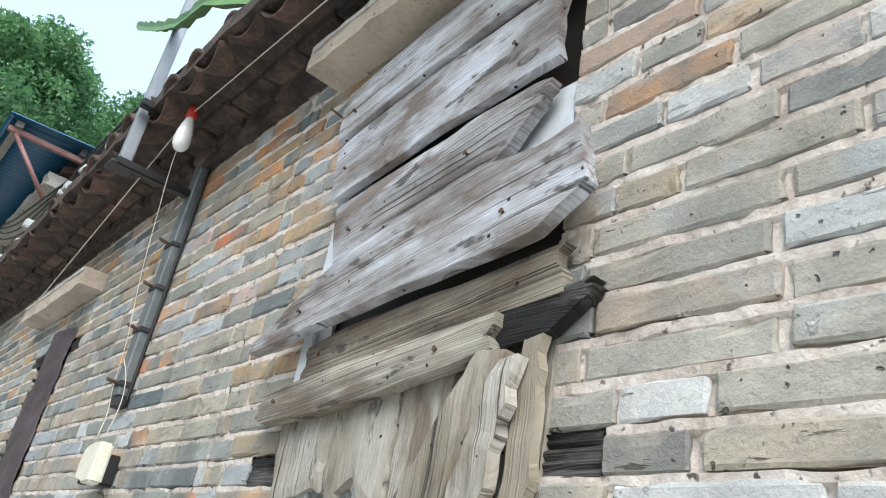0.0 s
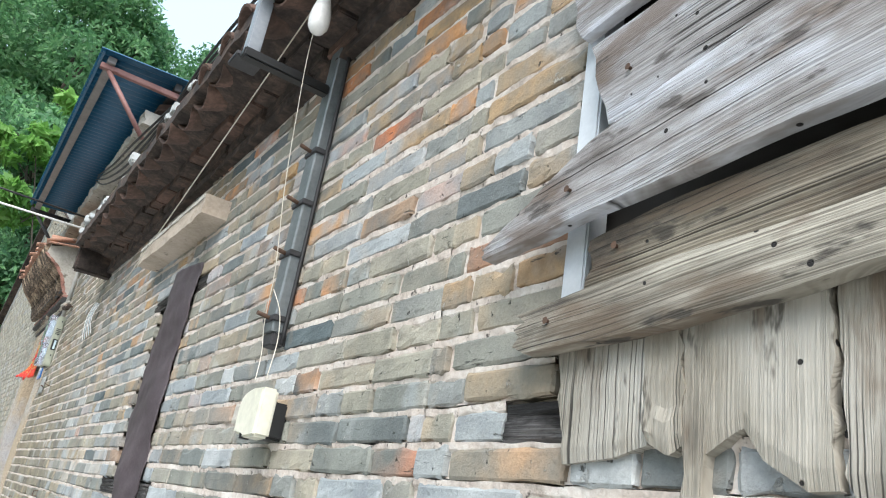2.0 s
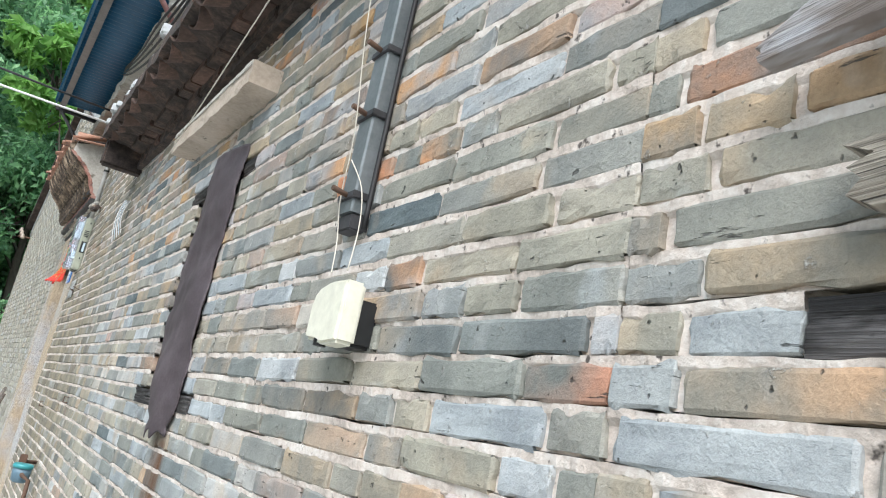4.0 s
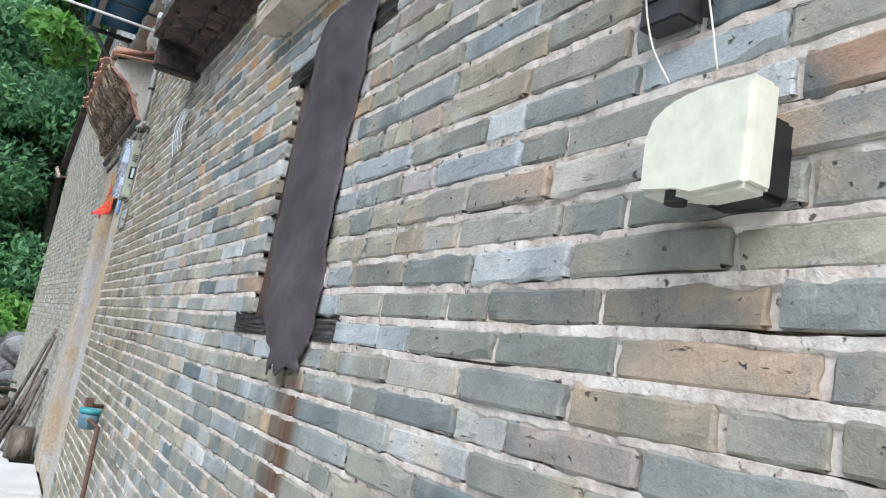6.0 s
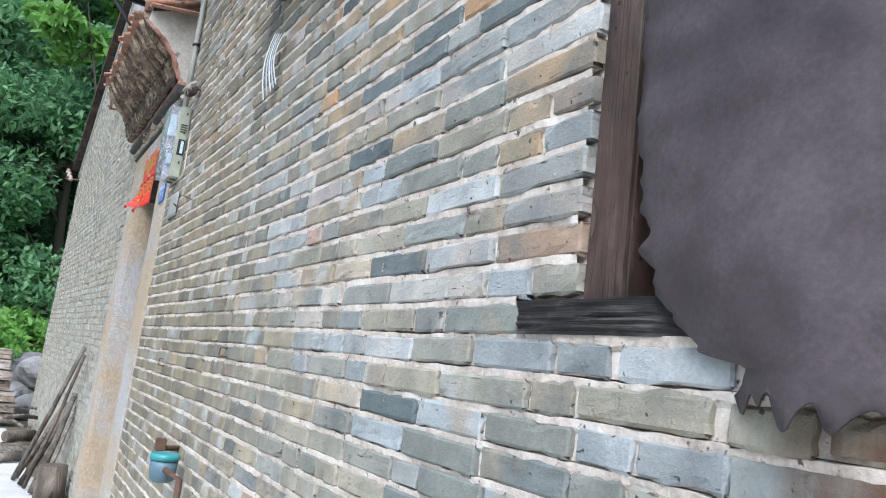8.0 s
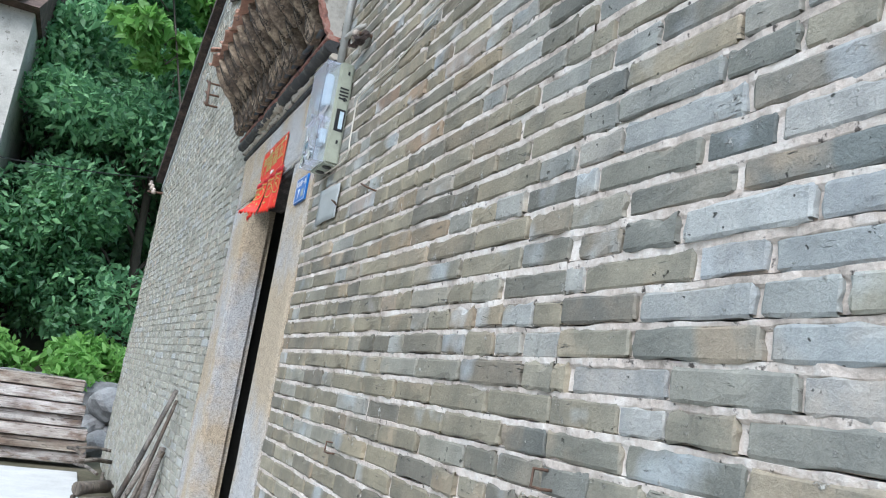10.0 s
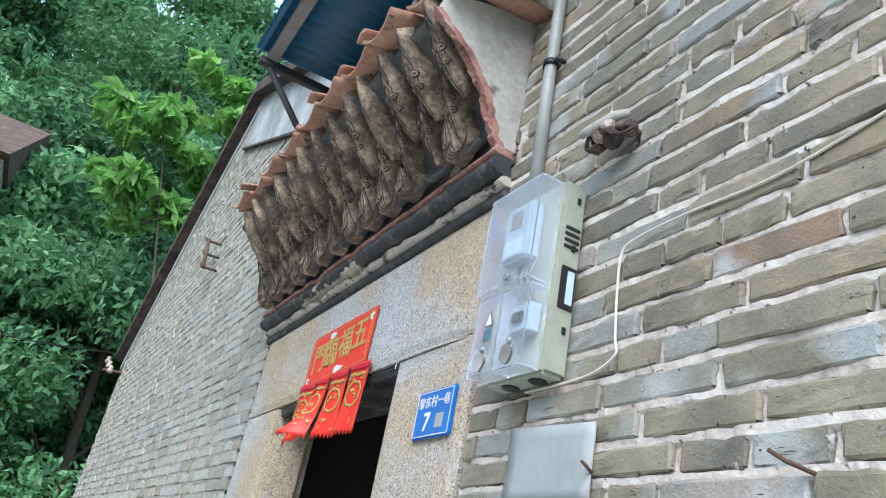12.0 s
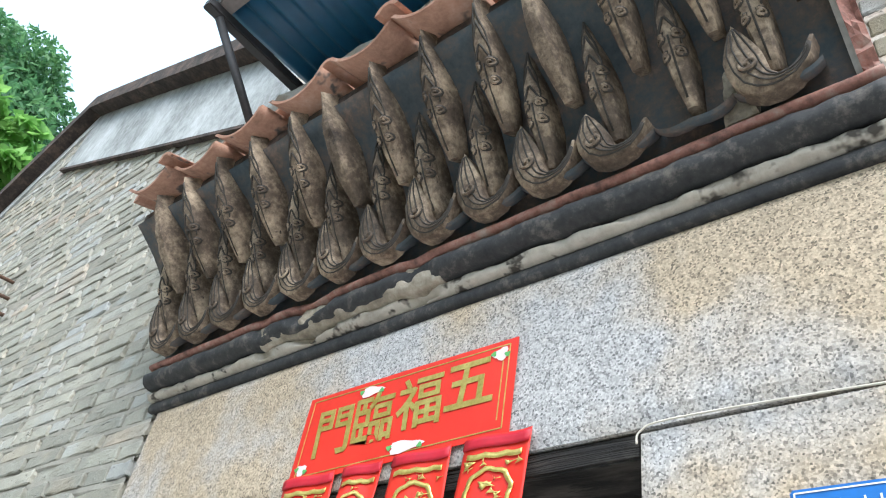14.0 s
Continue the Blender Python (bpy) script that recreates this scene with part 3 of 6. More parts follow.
def sheet(bm, f, nu, nv, back, smooth=False):
    """A slab whose front is f(u, v); its back lies at the offset back."""
    back = Vector(back)
    fr = [[bm.verts.new(f(i / nu, j / nv)) for j in range(nv + 1)] for i in range(nu + 1)]
    bk = [[bm.verts.new(v.co + back) for v in row] for row in fr]
    for i in range(nu):
        for j in range(nv):
            bm.faces.new((fr[i][j], fr[i][j + 1], fr[i + 1][j + 1], fr[i + 1][j])).smooth = smooth
            bm.faces.new((bk[i][j], bk[i + 1][j], bk[i + 1][j + 1], bk[i][j + 1])).smooth = smooth
    for i in range(nu):
        bm.faces.new((fr[i][0], fr[i + 1][0], bk[i + 1][0], bk[i][0]))
        bm.faces.new((fr[i + 1][nv], fr[i][nv], bk[i][nv], bk[i + 1][nv]))
    for j in range(nv):
        bm.faces.new((fr[0][j + 1], fr[0][j], bk[0][j], bk[0][j + 1]))
        bm.faces.new((fr[nu][j], fr[nu][j + 1], bk[nu][j + 1], bk[nu][j]))
    bmesh.ops.recalc_face_normals(bm, faces=bm.faces)
    return bm


def prism(bm, outline, to3, back):
    """A flat outline extruded: to3 maps (a, b) to a place, back is the thickness."""
    a = [bm.verts.new(to3(*p)) for p in outline]
    b = [bm.verts.new(v.co + Vector(back)) for v in a]
    bm.faces.new(a)
    bm.faces.new(b[::-1])
    for i in range(len(a)):
        j = (i + 1) % len(a)
        bm.faces.new((a[j], a[i], b[i], b[j]))
    bmesh.ops.recalc_face_normals(bm, faces=bm.faces)
    return bm


def along(line, u):
    """A place at the share u of the run of a line of (a, b) points."""
    seg = [math.dist(p, q) for p, q in zip(line, line[1:])]
    s = u * sum(seg)
    for d, p, q in zip(seg, line, line[1:]):
        if s <= d or q is line[-1]:
            k = min(1, s / d if d else 0)
            return p[0] + (q[0] - p[0]) * k, p[1] + (q[1] - p[1]) * k
        s -= d


def wob(p, s=1.0, seed=0.0):
    return noise.noise(Vector((p[0] * s + seed, p[1] * s - seed, p[2] * s + 3 * seed)))

# ---- ground and far distance ----
WX = 0.80          # outer face of the long wall
COURSE = 0.0585
CZ = 0.029


def gable_x(y):
    return WX - 0.031 * (y - 9.8)


def ground_z(x, y):
    """Level lane along the wall, a wooded bank beyond the far end."""
    rise = max(0.0, y - 17.5)
    side = max(0.0, -x - 2.2)
    return 0.42 * rise ** 1.02 + 0.22 * side + (0.15 * wob((x, y, 0), 0.35) if rise + side > 0.4 else 0)


def build_ground():
    bm = bmesh.new()
    xs = [-600, -200, -80, -40] + [-24 + 1.2 * i for i in range(41)] + [40, 80, 200, 600]
    ys = [-600, -200, -60, -20] + [-10 + 1.2 * i for i in range(48)] + [60, 90, 200, 600]
    g = [[bm.verts.new((x, y, min(ground_z(x, y), 30) - 0.06)) for y in ys] for x in xs]
    for i in range(len(xs) - 1):
        for j in range(len(ys) - 1):
            bm.faces.new((g[i][j], g[i + 1][j], g[i + 1][j + 1], g[i][j + 1])).smooth = True
    ob = part("ground", bm, EARTH)
    tagged(ob, "dark leafy earth rising to a wooded bank", "ground", kind="structure")


build_ground()


# ---- the brick wall ----
WIN_A = (0.74, 1.43, 1.55, 2.56)
WIN_B = (3.545, 4.03, 1.433, 2.135)
HOLES = [WIN_A, WIN_B, (7.87, 9.80, 0.0, 2.74), (0.636, 0.74, 1.5505, 1.609), (1.43, 1.53, 1.5505, 1.609), (3.40, 4.165, 1.3745, 1.433), (3.39, 4.14, 2.135, 2.1935)]


def wall_core(y0, y1, z0, z1, x0, x1):
    """The mortared body of a wall stretch, open at the windows."""
    bm = bmesh.new()
    holes = [h for h in HOLES if h[0] < y1 and h[1] > y0]
    ys = sorted({y0, y1, *[c for h in holes for c in h[:2] if y0 < c < y1]})
    zs = sorted({z0, z1, *[c for h in holes for c in h[2:] if z0 < c < z1]})
    for a, b in zip(ys, ys[1:]):
        for c, d in zip(zs, zs[1:]):
            if not any(h[0] - 1e-4 <= a and b <= h[1] + 1e-4 and h[2] - 1e-4 <= c and d <= h[3] + 1e-4 for h in holes):
                box(bm, x0, x1, a, b, c, d)
    return bm


def brick_mesh(length, height, seed):
    """One worn brick face with rounded corners, wavering arrises and bites out of them; local x runs along the wall, y up, z out of it."""
    rnd = random.Random(seed)
    us = (0.0, 0.022, 0.13, 0.32, 0.5, 0.68, 0.87, 0.978, 1.0)
    vs = (0.0, 0.10, 0.36, 0.64, 0.90, 1.0)
    nu, nv = 8, 5
    verts, faces = [], []
    bites = [(rnd.uniform(-0.5, 0.5) * length, rnd.choice((-0.5, 0.5)) * height, rnd.uniform(0.010, 0.026)) for _ in range(rnd.choice((0, 1, 1, 2, 2)))]
    spalled = rnd.random() < 0.18
    lean_x, lean_y = rnd.uniform(-0.012, 0.012), rnd.uniform(-0.04, 0.04)
    for j, v in enumerate(vs):
        for i, u in enumerate(us):
            x, y = (u - 0.5) * length, (v - 0.5) * height
            rim_u, rim_v = i in (0, nu), j in (0, nv)
            z = lean_x * x + lean_y * y + 0.0011 * wob((x * 30, y * 30, seed * 1.37), 1.0)
            if spalled:
                z -= 0.0015 + 0.0030 * wob((x * 45, y * 45, seed + 3), 1.0)
            if rim_u or rim_v:
                z -= rnd.uniform(0.0015, 0.005)
                y += 0.0075 * wob((x * 34, seed * 1.37, j), 1.0) if rim_v else 0.0
                x += 0.006 * wob((y * 45, seed * 1.37, i + 9), 1.0) if rim_u else 0.0
            if rim_u and rim_v:
                x -= math.copysign(rnd.uniform(0.004, 0.013), x)
                y -= math.copysign(rnd.uniform(0.004, 0.011), y)
                z -= 0.002
            for bx, by, br_ in bites:
                d = math.hypot(x - bx, y - by)
                if d < br_:
                    z -= 0.008 * (1 - d / br_)
                    if rim_v:
                        y -= math.copysign(0.007 * (1 - d / br_), by)
            verts.append((x, y, z))
    w = nu + 1
    for j in range(nv):
        for i in range(nu):
            a = j * w + i
            faces.append((a, a + 1, a + w + 1, a + w))
    rim = [i for i in range(w)] + [j * w + nu for j in range(1, nv + 1)] + [nv * w + i for i in range(nu - 1, -1, -1)] + [j * w for j in range(nv - 1, 0, -1)]
    n0 = len(verts)
    for k in rim:
        x, y, z = verts[k]
        verts.append((x * 1.01, y * 1.03, -0.03))
    for k in range(len(rim)):
        q = (k + 1) % len(rim)
        faces.append((rim[q], rim[k], n0 + k, n0 + q))
    return verts, faces


def sway(y, k):
    """How far a course wanders up or down along the wall."""
    return 0.0050 * noise.noise(Vector((y * 0.8, k * 0.21, 2.0))) + 0.0022 * noise.noise(Vector((y * 2.3, k * 0.7, 5.0)))


def mesh_from(name, verts, faces, material, smooth=False):
    me = bpy.data.meshes.new(name)
    me.from_pydata(verts, [], faces)
    me.materials.append(material)
    if smooth:
        me.polygons.foreach_set("use_smooth", [True] * len(me.polygons))
    me.update()
    return me


STRETCH, HEAD = 0.232, 0.108
VARIANTS = [brick_mesh(STRETCH, 0.0492, 100 + k) for k in range(32)]
HEADS = [brick_mesh(HEAD, 0.0492, 300 + k) for k in range(20)]


def courses(y0, y1, z0, z1, seed, keep):
    """Places of bricks: centre along the wall, centre height, length, share of the header, tilt and standing-out."""
    rnd = random.Random(seed)
    out = []
    k = math.ceil(z0 / COURSE)
    while (k + 1) * COURSE <= z1 + 1e-6:
        z = (k + 0.5) * COURSE + CZ
        y = y0 - rnd.uniform(0, 0.22)
        while y < y1:
            head = rnd.random() < 0.38
            ln = (HEAD if head else STRETCH) * rnd.uniform(0.86, 1.14)
            # a course starts afresh at the far side of an opening and runs flush up to its near side
            for h in HOLES:
                if h[2] < z < h[3] and h[0] - 0.002 <= y < h[1]:
                    y = h[1] + 0.001
            a, b = max(y, y0), min(y + ln, y1)
            for h in HOLES:
                if h[2] < z < h[3] and a < h[0] < b + 0.05:
                    b = h[0] - 0.001
            if b - a > 0.035 and keep((a + b) / 2, z):
                out.append(((a + b) / 2, z + sway((a + b) / 2, k) + rnd.uniform(-0.002, 0.002), b - a, head, rnd.uniform(-0.7, 0.7), rnd.uniform(-0.0045, 0.0025), rnd.uniform(0.90, 1.03)))
            y = max(y + ln, b) + rnd.uniform(0.006, 0.016)
        k += 1
    return out


SINGLE = {}


def lay(wall, list_, single, at_x, turn=0.0, seed=1, one=BRICK, rest=BRICKS):
    """Lays bricks on a wall: those in the near stretch as single pieces, the rest joined."""
    rnd = random.Random(seed)
    vs, fs = [], []
    near = [b for b in list_ if single(b[0], b[1])]
    near = set(rnd.sample(near, 300)) if len(near) > 300 else set(near)
    for b in list_:
        y, z, ln, head, tilt, out, hs = b
        pool, base = (HEADS, HEAD) if ln < 0.15 else (VARIANTS, STRETCH)
        i = rnd.randrange(len(pool))
        # local x -> +y reversed, local z -> -x
        m = Matrix.Translation((at_x(y) - 0.001 + out, y, z)) @ Matrix(((0, 0, -1, 0), (-1, 0, 0, 0), (0, 1, 0, 0), (0, 0, 0, 1))) @ pose(0, 0, 0, 0, turn, tilt) @ Matrix.Diagonal((ln / base, hs, 1, 1))
        if b in near:
            key = (base, i, one.name)
            if key not in SINGLE:
                SINGLE[key] = mesh_from("brick", *pool[i], one)
            ob = new("brick", SINGLE[key])
            ob.parent = wall
            ob.matrix_basis = m
        else:
            v, f = pool[i]
            n0 = len(vs)
            vs += [tuple(m @ Vector(p)) for p in v]
            fs += [tuple(n0 + k for k in q) for q in f]
    if vs:
        ob = new("brickwork", mesh_from("brickwork", vs, fs, rest))
        ob.parent = wall
        ob["kind"] = "stuff"


def beds(wall, y0, y1, z0, z1, at_x, stepy, seed, keep, lime=MORTAR):
    """The pointing of each course: it fills the joints but has shrunk away from the bricks above it here and there."""
    vs, fs = [], []
    k = math.ceil(z0 / COURSE)
    n = int((y1 - y0) / stepy)
    while (k + 1) * COURSE <= z1 + 1e-6:
        lo, hi = (k + 0.5) * COURSE + CZ - 0.026, (k + 0.5) * COURSE + CZ + 0.025
        prev = None
        for i in range(n + 1):
            y = y0 + (y1 - y0) * i / n
            hole = any(h[0] < y < h[1] and h[2] < lo + 0.02 < h[3] for h in HOLES) or not keep(y, hi)
            up, nxt = sway(y, k), sway(y, k + 1)
            gap = -0.0022 + 0.0060 * noise.noise(Vector((y * 5.0, k * 3.7, seed))) + 0.0035 * noise.noise(Vector((y * 23.0, k * 1.9, seed)))
            top = hi + COURSE - 0.0488 + nxt - max(-0.002, min(0.008, gap))
            deep = at_x(y) + 0.0020 + 0.0014 * noise.noise(Vector((y * 47.0, k * 5.1, seed + 9))) + 0.0036 * noise.noise(Vector((y * 9.0, k * 2.3, seed + 4)))
            spill = 0.0055 * max(0.0, noise.noise(Vector((y * 15.0, k * 4.1, seed + 7)))) + 0.003 * noise.noise(Vector((y * 40.0, k * 1.3, seed + 2)))
            if hole:
                prev = None
                continue
            a = len(vs)
            low = 0.004 * noise.noise(Vector((y * 31.0, k * 2.9, seed + 5)))
            vs += [(at_x(y) + 0.0075, y, lo + up + 0.004), (at_x(y) + 0.0072 + 0.0016 * low / 0.004, y, hi + up - 0.010), (deep + 0.001 - spill, y, hi + up - 0.003 + low), (deep - 0.001 - spill, y, top - 0.002), (deep + 0.016, y, top + 0.0005)]
            if prev is not None:
                for q in range(4):
                    fs.append((prev + q, prev + q + 1, a + q + 1, a + q))
            prev = a
        k += 1
    ob = new("pointing", mesh_from("pointing", vs, fs, lime))
    ob.parent = wall
    ob["kind"] = "stuff"


STRETCHES = [
    ("wall_1", -1.8, 1.75, 2.80, (1.45, 2.25)),
    ("wall_2", 1.75, 3.75, 2.80, (1.2, 2.2)),
    ("wall_3", 3.75, 5.92, 2.80, (1.1, 2.0)),
    ("wall_4", 5.92, 7.87, 3.86, (1.2, 2.7)),
]
WALLS = []
for name, y0, y1, top, band in STRETCHES:
    w = part(name, wall_core(y0, y1, -0.05, top, WX + 0.020, WX + 0.33), MORTAR)
    tagged(w, "old grey and ochre brick wall with pale lime joints", "wall", kind="structure")
    WALLS.append((w, y0, y1, top, band))
over = part("wall_5", wall_core(7.87, 9.80, 2.74, 4.2, WX + 0.020, WX + 0.33), MORTAR)
tagged(over, "grey brick wall above the granite doorway", "wall", kind="structure")

# far gable wall of the next house, turned slightly towards the lane
GABLE = [(9.80, 0.0), (14.95, 0.0), (14.95, 3.60), (13.3, 4.83), (12.2, 5.52), (11.2, 5.12), (9.80, 4.55)]


def gable_top(y):
    line = GABLE[2:]
    for (a, b), (c, d) in zip(line, line[1:]):
        if c <= y <= a:
            return d + (b - d) * (y - c) / (a - c)
    return 4.7


gable = part("wall_6", prism(bmesh.new(), GABLE, lambda y, z: (gable_x(y) + 0.012, y, z), (0.3, 0, 0)), GABLE_MORTAR)
tagged(gable, "tall grey brick gable wall of the next house", "wall", kind="structure")


# ---- windows of the long wall ----
def board(name, top, bottom, x, thick, material, parent, label="", rough=0.004, nu=26, nv=5, ragged=0.01, bow=None, seed=0.0):
    """A weathered board between an upper and a lower edge line of (y, z) points, with uneven faces and torn ends."""
    def f(u, v):
        a, b = along(bottom, u), along(top, u)
        y, z = a[0] + (b[0] - a[0]) * v, a[1] + (b[1] - a[1]) * v
        e = 1 if u in (0.0, 1.0) else 0
        y += e * ragged * wob((v * 7, u * 3, seed), 2.3, seed)
        z += 0.004 * wob((y, z, v), 9, seed)
        px = x + rough * wob((y * 2, z * 11, seed), 2.5, seed) + 0.5 * rough * wob((y, z * 40, 1), 2, seed)
        if v in (0.0, 1.0):
            px += 0.003
        if bow:
            px += bow(u)
        return Vector((px, y, z))
    return part(name, sheet(bmesh.new(), f, nu, nv, (thick, 0, 0)), material, parent, label)


win = thing("window_1", (WX, 1.08, 1.55), "boarded-up window with weathered planks in a brick wall", "window", kind="structure")
part("window_jamb", boxed(WX - 0.008, WX + 0.03, 1.387, 1.430, 1.70, 2.56, 0.003), JAMBPAINT, win, "pale blue-white painted jamb")
part("window_jamb", boxed(WX + 0.03, WX + 0.2, 0.735, 0.755, 1.60, 2.56, 0.003), DARKFRAME, win)
part("panel", boxed(WX + 0.006, WX + 0.016, 0.745, 0.95, 2.0, 2.2), JAMBPAINT, win, "pale board behind the planks")
# near-black sheet puts the interior's darkness close behind the planks
part("shade_backing", boxed(WX + 0.06, WX + 0.08, 0.70, 1.47, 1.50, 2.60), VOID, win)
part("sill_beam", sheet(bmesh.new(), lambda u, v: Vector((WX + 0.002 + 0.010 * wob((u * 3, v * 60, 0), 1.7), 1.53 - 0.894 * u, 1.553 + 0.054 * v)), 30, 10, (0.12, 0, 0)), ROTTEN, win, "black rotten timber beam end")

boards = thing("plank_boarding", (WX - 0.03, 1.08, 1.5), "weathered grey planks nailed across a window", "planks")
board("plank", [(1.445, 2.32), (1.20, 2.37), (0.76, 2.40)], [(1.412, 2.166), (1.1, 2.209), (0.755, 2.232)], WX - 0.040, 0.02, WOOD_Y, boards, seed=1.0)
board("plank", [(1.45, 2.48), (1.1, 2.53), (0.78, 2.56)], [(1.44, 2.336), (1.1, 2.392), (0.77, 2.418)], WX - 0.050, 0.02, WOOD_Y, boards, seed=1.7)
board("plank", [(1.385, 2.143), (1.1, 2.178), (0.80, 2.20), (0.76, 2.19)], [(1.342, 1.988), (1.1, 2.02), (0.90, 2.045), (0.78, 2.16)], WX - 0.036, 0.024, WOOD_Y, boards, seed=2.0)
board("plank", [(1.562, 1.838), (1.34, 1.955), (1.1, 2.012), (0.88, 2.045), (0.74, 2.03), (0.672, 2.052)], [(1.556, 1.820), (1.34, 1.842), (1.0, 1.865), (0.73, 1.882), (0.648, 1.94)], WX - 0.062, 0.026, WOOD_Y, boards, seed=3.0, nu=34)
board("plank", [(1.36, 1.812), (1.2, 1.835), (0.95, 1.850), (0.705, 1.868)], [(1.348, 1.742), (1.05, 1.762), (0.83, 1.78), (0.692, 1.79)], WX - 0.034, 0.022, WOOD_D, boards, seed=4.0, ragged=0.03)
board("plank", [(1.468, 1.722), (1.35, 1.738), (1.05, 1.760), (0.80, 1.777)], [(1.455, 1.664), (1.2, 1.672), (0.95, 1.70), (0.81, 1.722)], WX - 0.048, 0.028, WOOD_D, boards, seed=5.0, ragged=0.02)
board("splinter", [(0.86, 1.776), (0.70, 1.80), (0.655, 1.805)], [(0.84, 1.722), (0.72, 1.735), (0.64, 1.79)], WX - 0.03, 0.03, ROTTEN, boards, "dark split end of a plank", seed=5.5, ragged=0.03, nu=14)
for k, (y, z, dx) in enumerate(((1.38, 2.24, 0.040), (0.86, 2.31, 0.040), (1.39, 2.40, 0.050), (0.85, 2.48, 0.050), (1.30, 2.06, 0.036), (0.95, 2.11, 0.036), (1.37, 1.88, 0.062), (0.80, 1.93, 0.062), (1.30, 1.79, 0.034), (0.78, 1.82, 0.034), (1.40, 1.70, 0.048), (0.92, 1.735, 0.048))):
    part("nail", tube(bmesh.new(), [(WX - dx + 0.004, y, z), (WX - dx - 0.005, y + 0.001, z + 0.001), (WX - dx - 0.0065, y + 0.001, z + 0.001)], [0.0028, 0.0028, 0.0052], 8), RUST, boards, "rusty nail head")
lower = thing("upright_boards", (WX - 0.012, 1.08, 1.45), "broken upright boards below the planks of a window", "planks")
board("board", [(1.420, 1.72), (1.262, 1.73)], [(1.385, 1.522), (1.30, 1.530), (1.253, 1.545)], WX - 0.016, 0.018, WOOD_Z, lower, seed=6.0, nu=8, nv=12, rough=0.002)
board("board", [(1.262, 1.73), (1.208, 1.73)], [(1.25, 1.548), (1.22, 1.532), (1.200, 1.545)], WX - 0.02, 0.02, WOOD_Z, lower, seed=7.0, nu=8, nv=12, rough=0.005)
board("board", [(1.204, 1.74), (1.035, 1.74)], [(1.196, 1.44), (1.176, 1.44), (1.172, 1.535), (1.128, 1.562), (1.105, 1.53), (1.06, 1.503), (1.034, 1.505)], WX - 0.018, 0.02, WOOD_Z, lower, seed=8.0, nu=22, nv=12, rough=0.002)
board("board", [(1.030, 1.74), (0.905, 1.745)], [(1.022, 1.497), (0.96, 1.502), (0.905, 1.517)], WX - 0.015, 0.018, WOOD_Z, lower, seed=9.0, nu=10, nv=12, rough=0.002)
board("board", [(0.90, 1.74), (0.725, 1.74)], [(0.90, 1.30), (0.722, 1.30)], WX - 0.004, 0.014, WOOD_Z, lower, seed=9.5, nu=10, nv=12, rough=0.002)
lean = thing("leaning_boards", (WX - 0.04, 0.82, 1.3), "splintered boards leaning against a boarded window", "planks")
board("board", [(0.828, 1.725), (0.772, 1.715)], [(1.01, 1.44), (0.96, 1.34), (0.80, 1.34)], WX - 0.05, 0.022, WOOD_Z, lean, seed=10.0, nu=10, nv=16, rough=0.003)
board("board", [(0.772, 1.695), (0.738, 1.70)], [(0.86, 1.44), (0.79, 1.40)], WX - 0.062, 0.022, WOOD_Z, lean, seed=11.0, nu=8, nv=14, rough=0.003)
board("board", [(0.752, 1.73), (0.722, 1.735)], [(0.77, 1.40), (0.715, 1.40)], WX - 0.035, 0.018, WOOD_Z, lean, seed=12.0, nu=8, nv=14, rough=0.003)


def canopy_slab(y0, y1, z0, z1, x):
    bm = bmesh.new()

    def f(u, v):
        return Vector((x + 0.006 * wob((u * 9, v * 3, y0), 2), y0 + (y1 - y0) * u, z0 + (z1 - z0) * v + 0.008 * wob((u * 8, v * 2, 1), 2, y0)))
    sheet(bm, f, 24, 4, (WX + 0.05 - x, 0, 0))
    e = thing("window_canopy", (WX, (y0 + y1) / 2, z0), "rough concrete slab projecting above a window", "canopy", "slabs over the windows")
    part("slab", bm, CONCRETE, e)
    part("drip_edge", sheet(bmesh.new(), lambda u, v: Vector((x - 0.004 + 0.003 * wob((u * 30, v, y0), 1.5), y0 + 0.01 + (y1 - y0 - 0.02) * u, z1 - 0.012 + 0.016 * v)), 30, 1, (0.06, 0, 0)), PLASTER, e, "worn mortar edge")


canopy_slab(0.45, 1.60, 2.585, 2.655, 0.685)
canopy_slab(3.36, 4.37, 2.385, 2.465, 0.70)

winb = thing("window_2", (WX, 3.75, 1.42), "window opening with a dark wooden frame in a brick wall", "window", kind="structure")
part("window_jamb", boxed(WX + 0.014, WX + 0.12, 3.945, 4.034, 1.42, 2.17, 0.006), DARKFRAME, winb)
part("window_jamb", boxed(WX + 0.03, WX + 0.12, 3.545, 3.575, 1.42, 2.17, 0.004), DARKFRAME, winb)
# near-black sheet painted as the unlit inside of the window
part("shade_backing", boxed(WX + 0.10, WX + 0.12, 3.40, 4.10, 1.36, 2.20), VOID, winb)
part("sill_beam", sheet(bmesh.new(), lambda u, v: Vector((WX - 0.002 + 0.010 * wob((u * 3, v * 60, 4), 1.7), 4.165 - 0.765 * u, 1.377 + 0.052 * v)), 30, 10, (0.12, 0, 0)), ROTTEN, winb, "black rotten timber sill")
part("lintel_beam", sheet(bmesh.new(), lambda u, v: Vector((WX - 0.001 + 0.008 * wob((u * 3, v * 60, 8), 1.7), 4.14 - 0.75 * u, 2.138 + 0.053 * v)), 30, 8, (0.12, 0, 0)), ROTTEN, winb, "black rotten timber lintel")


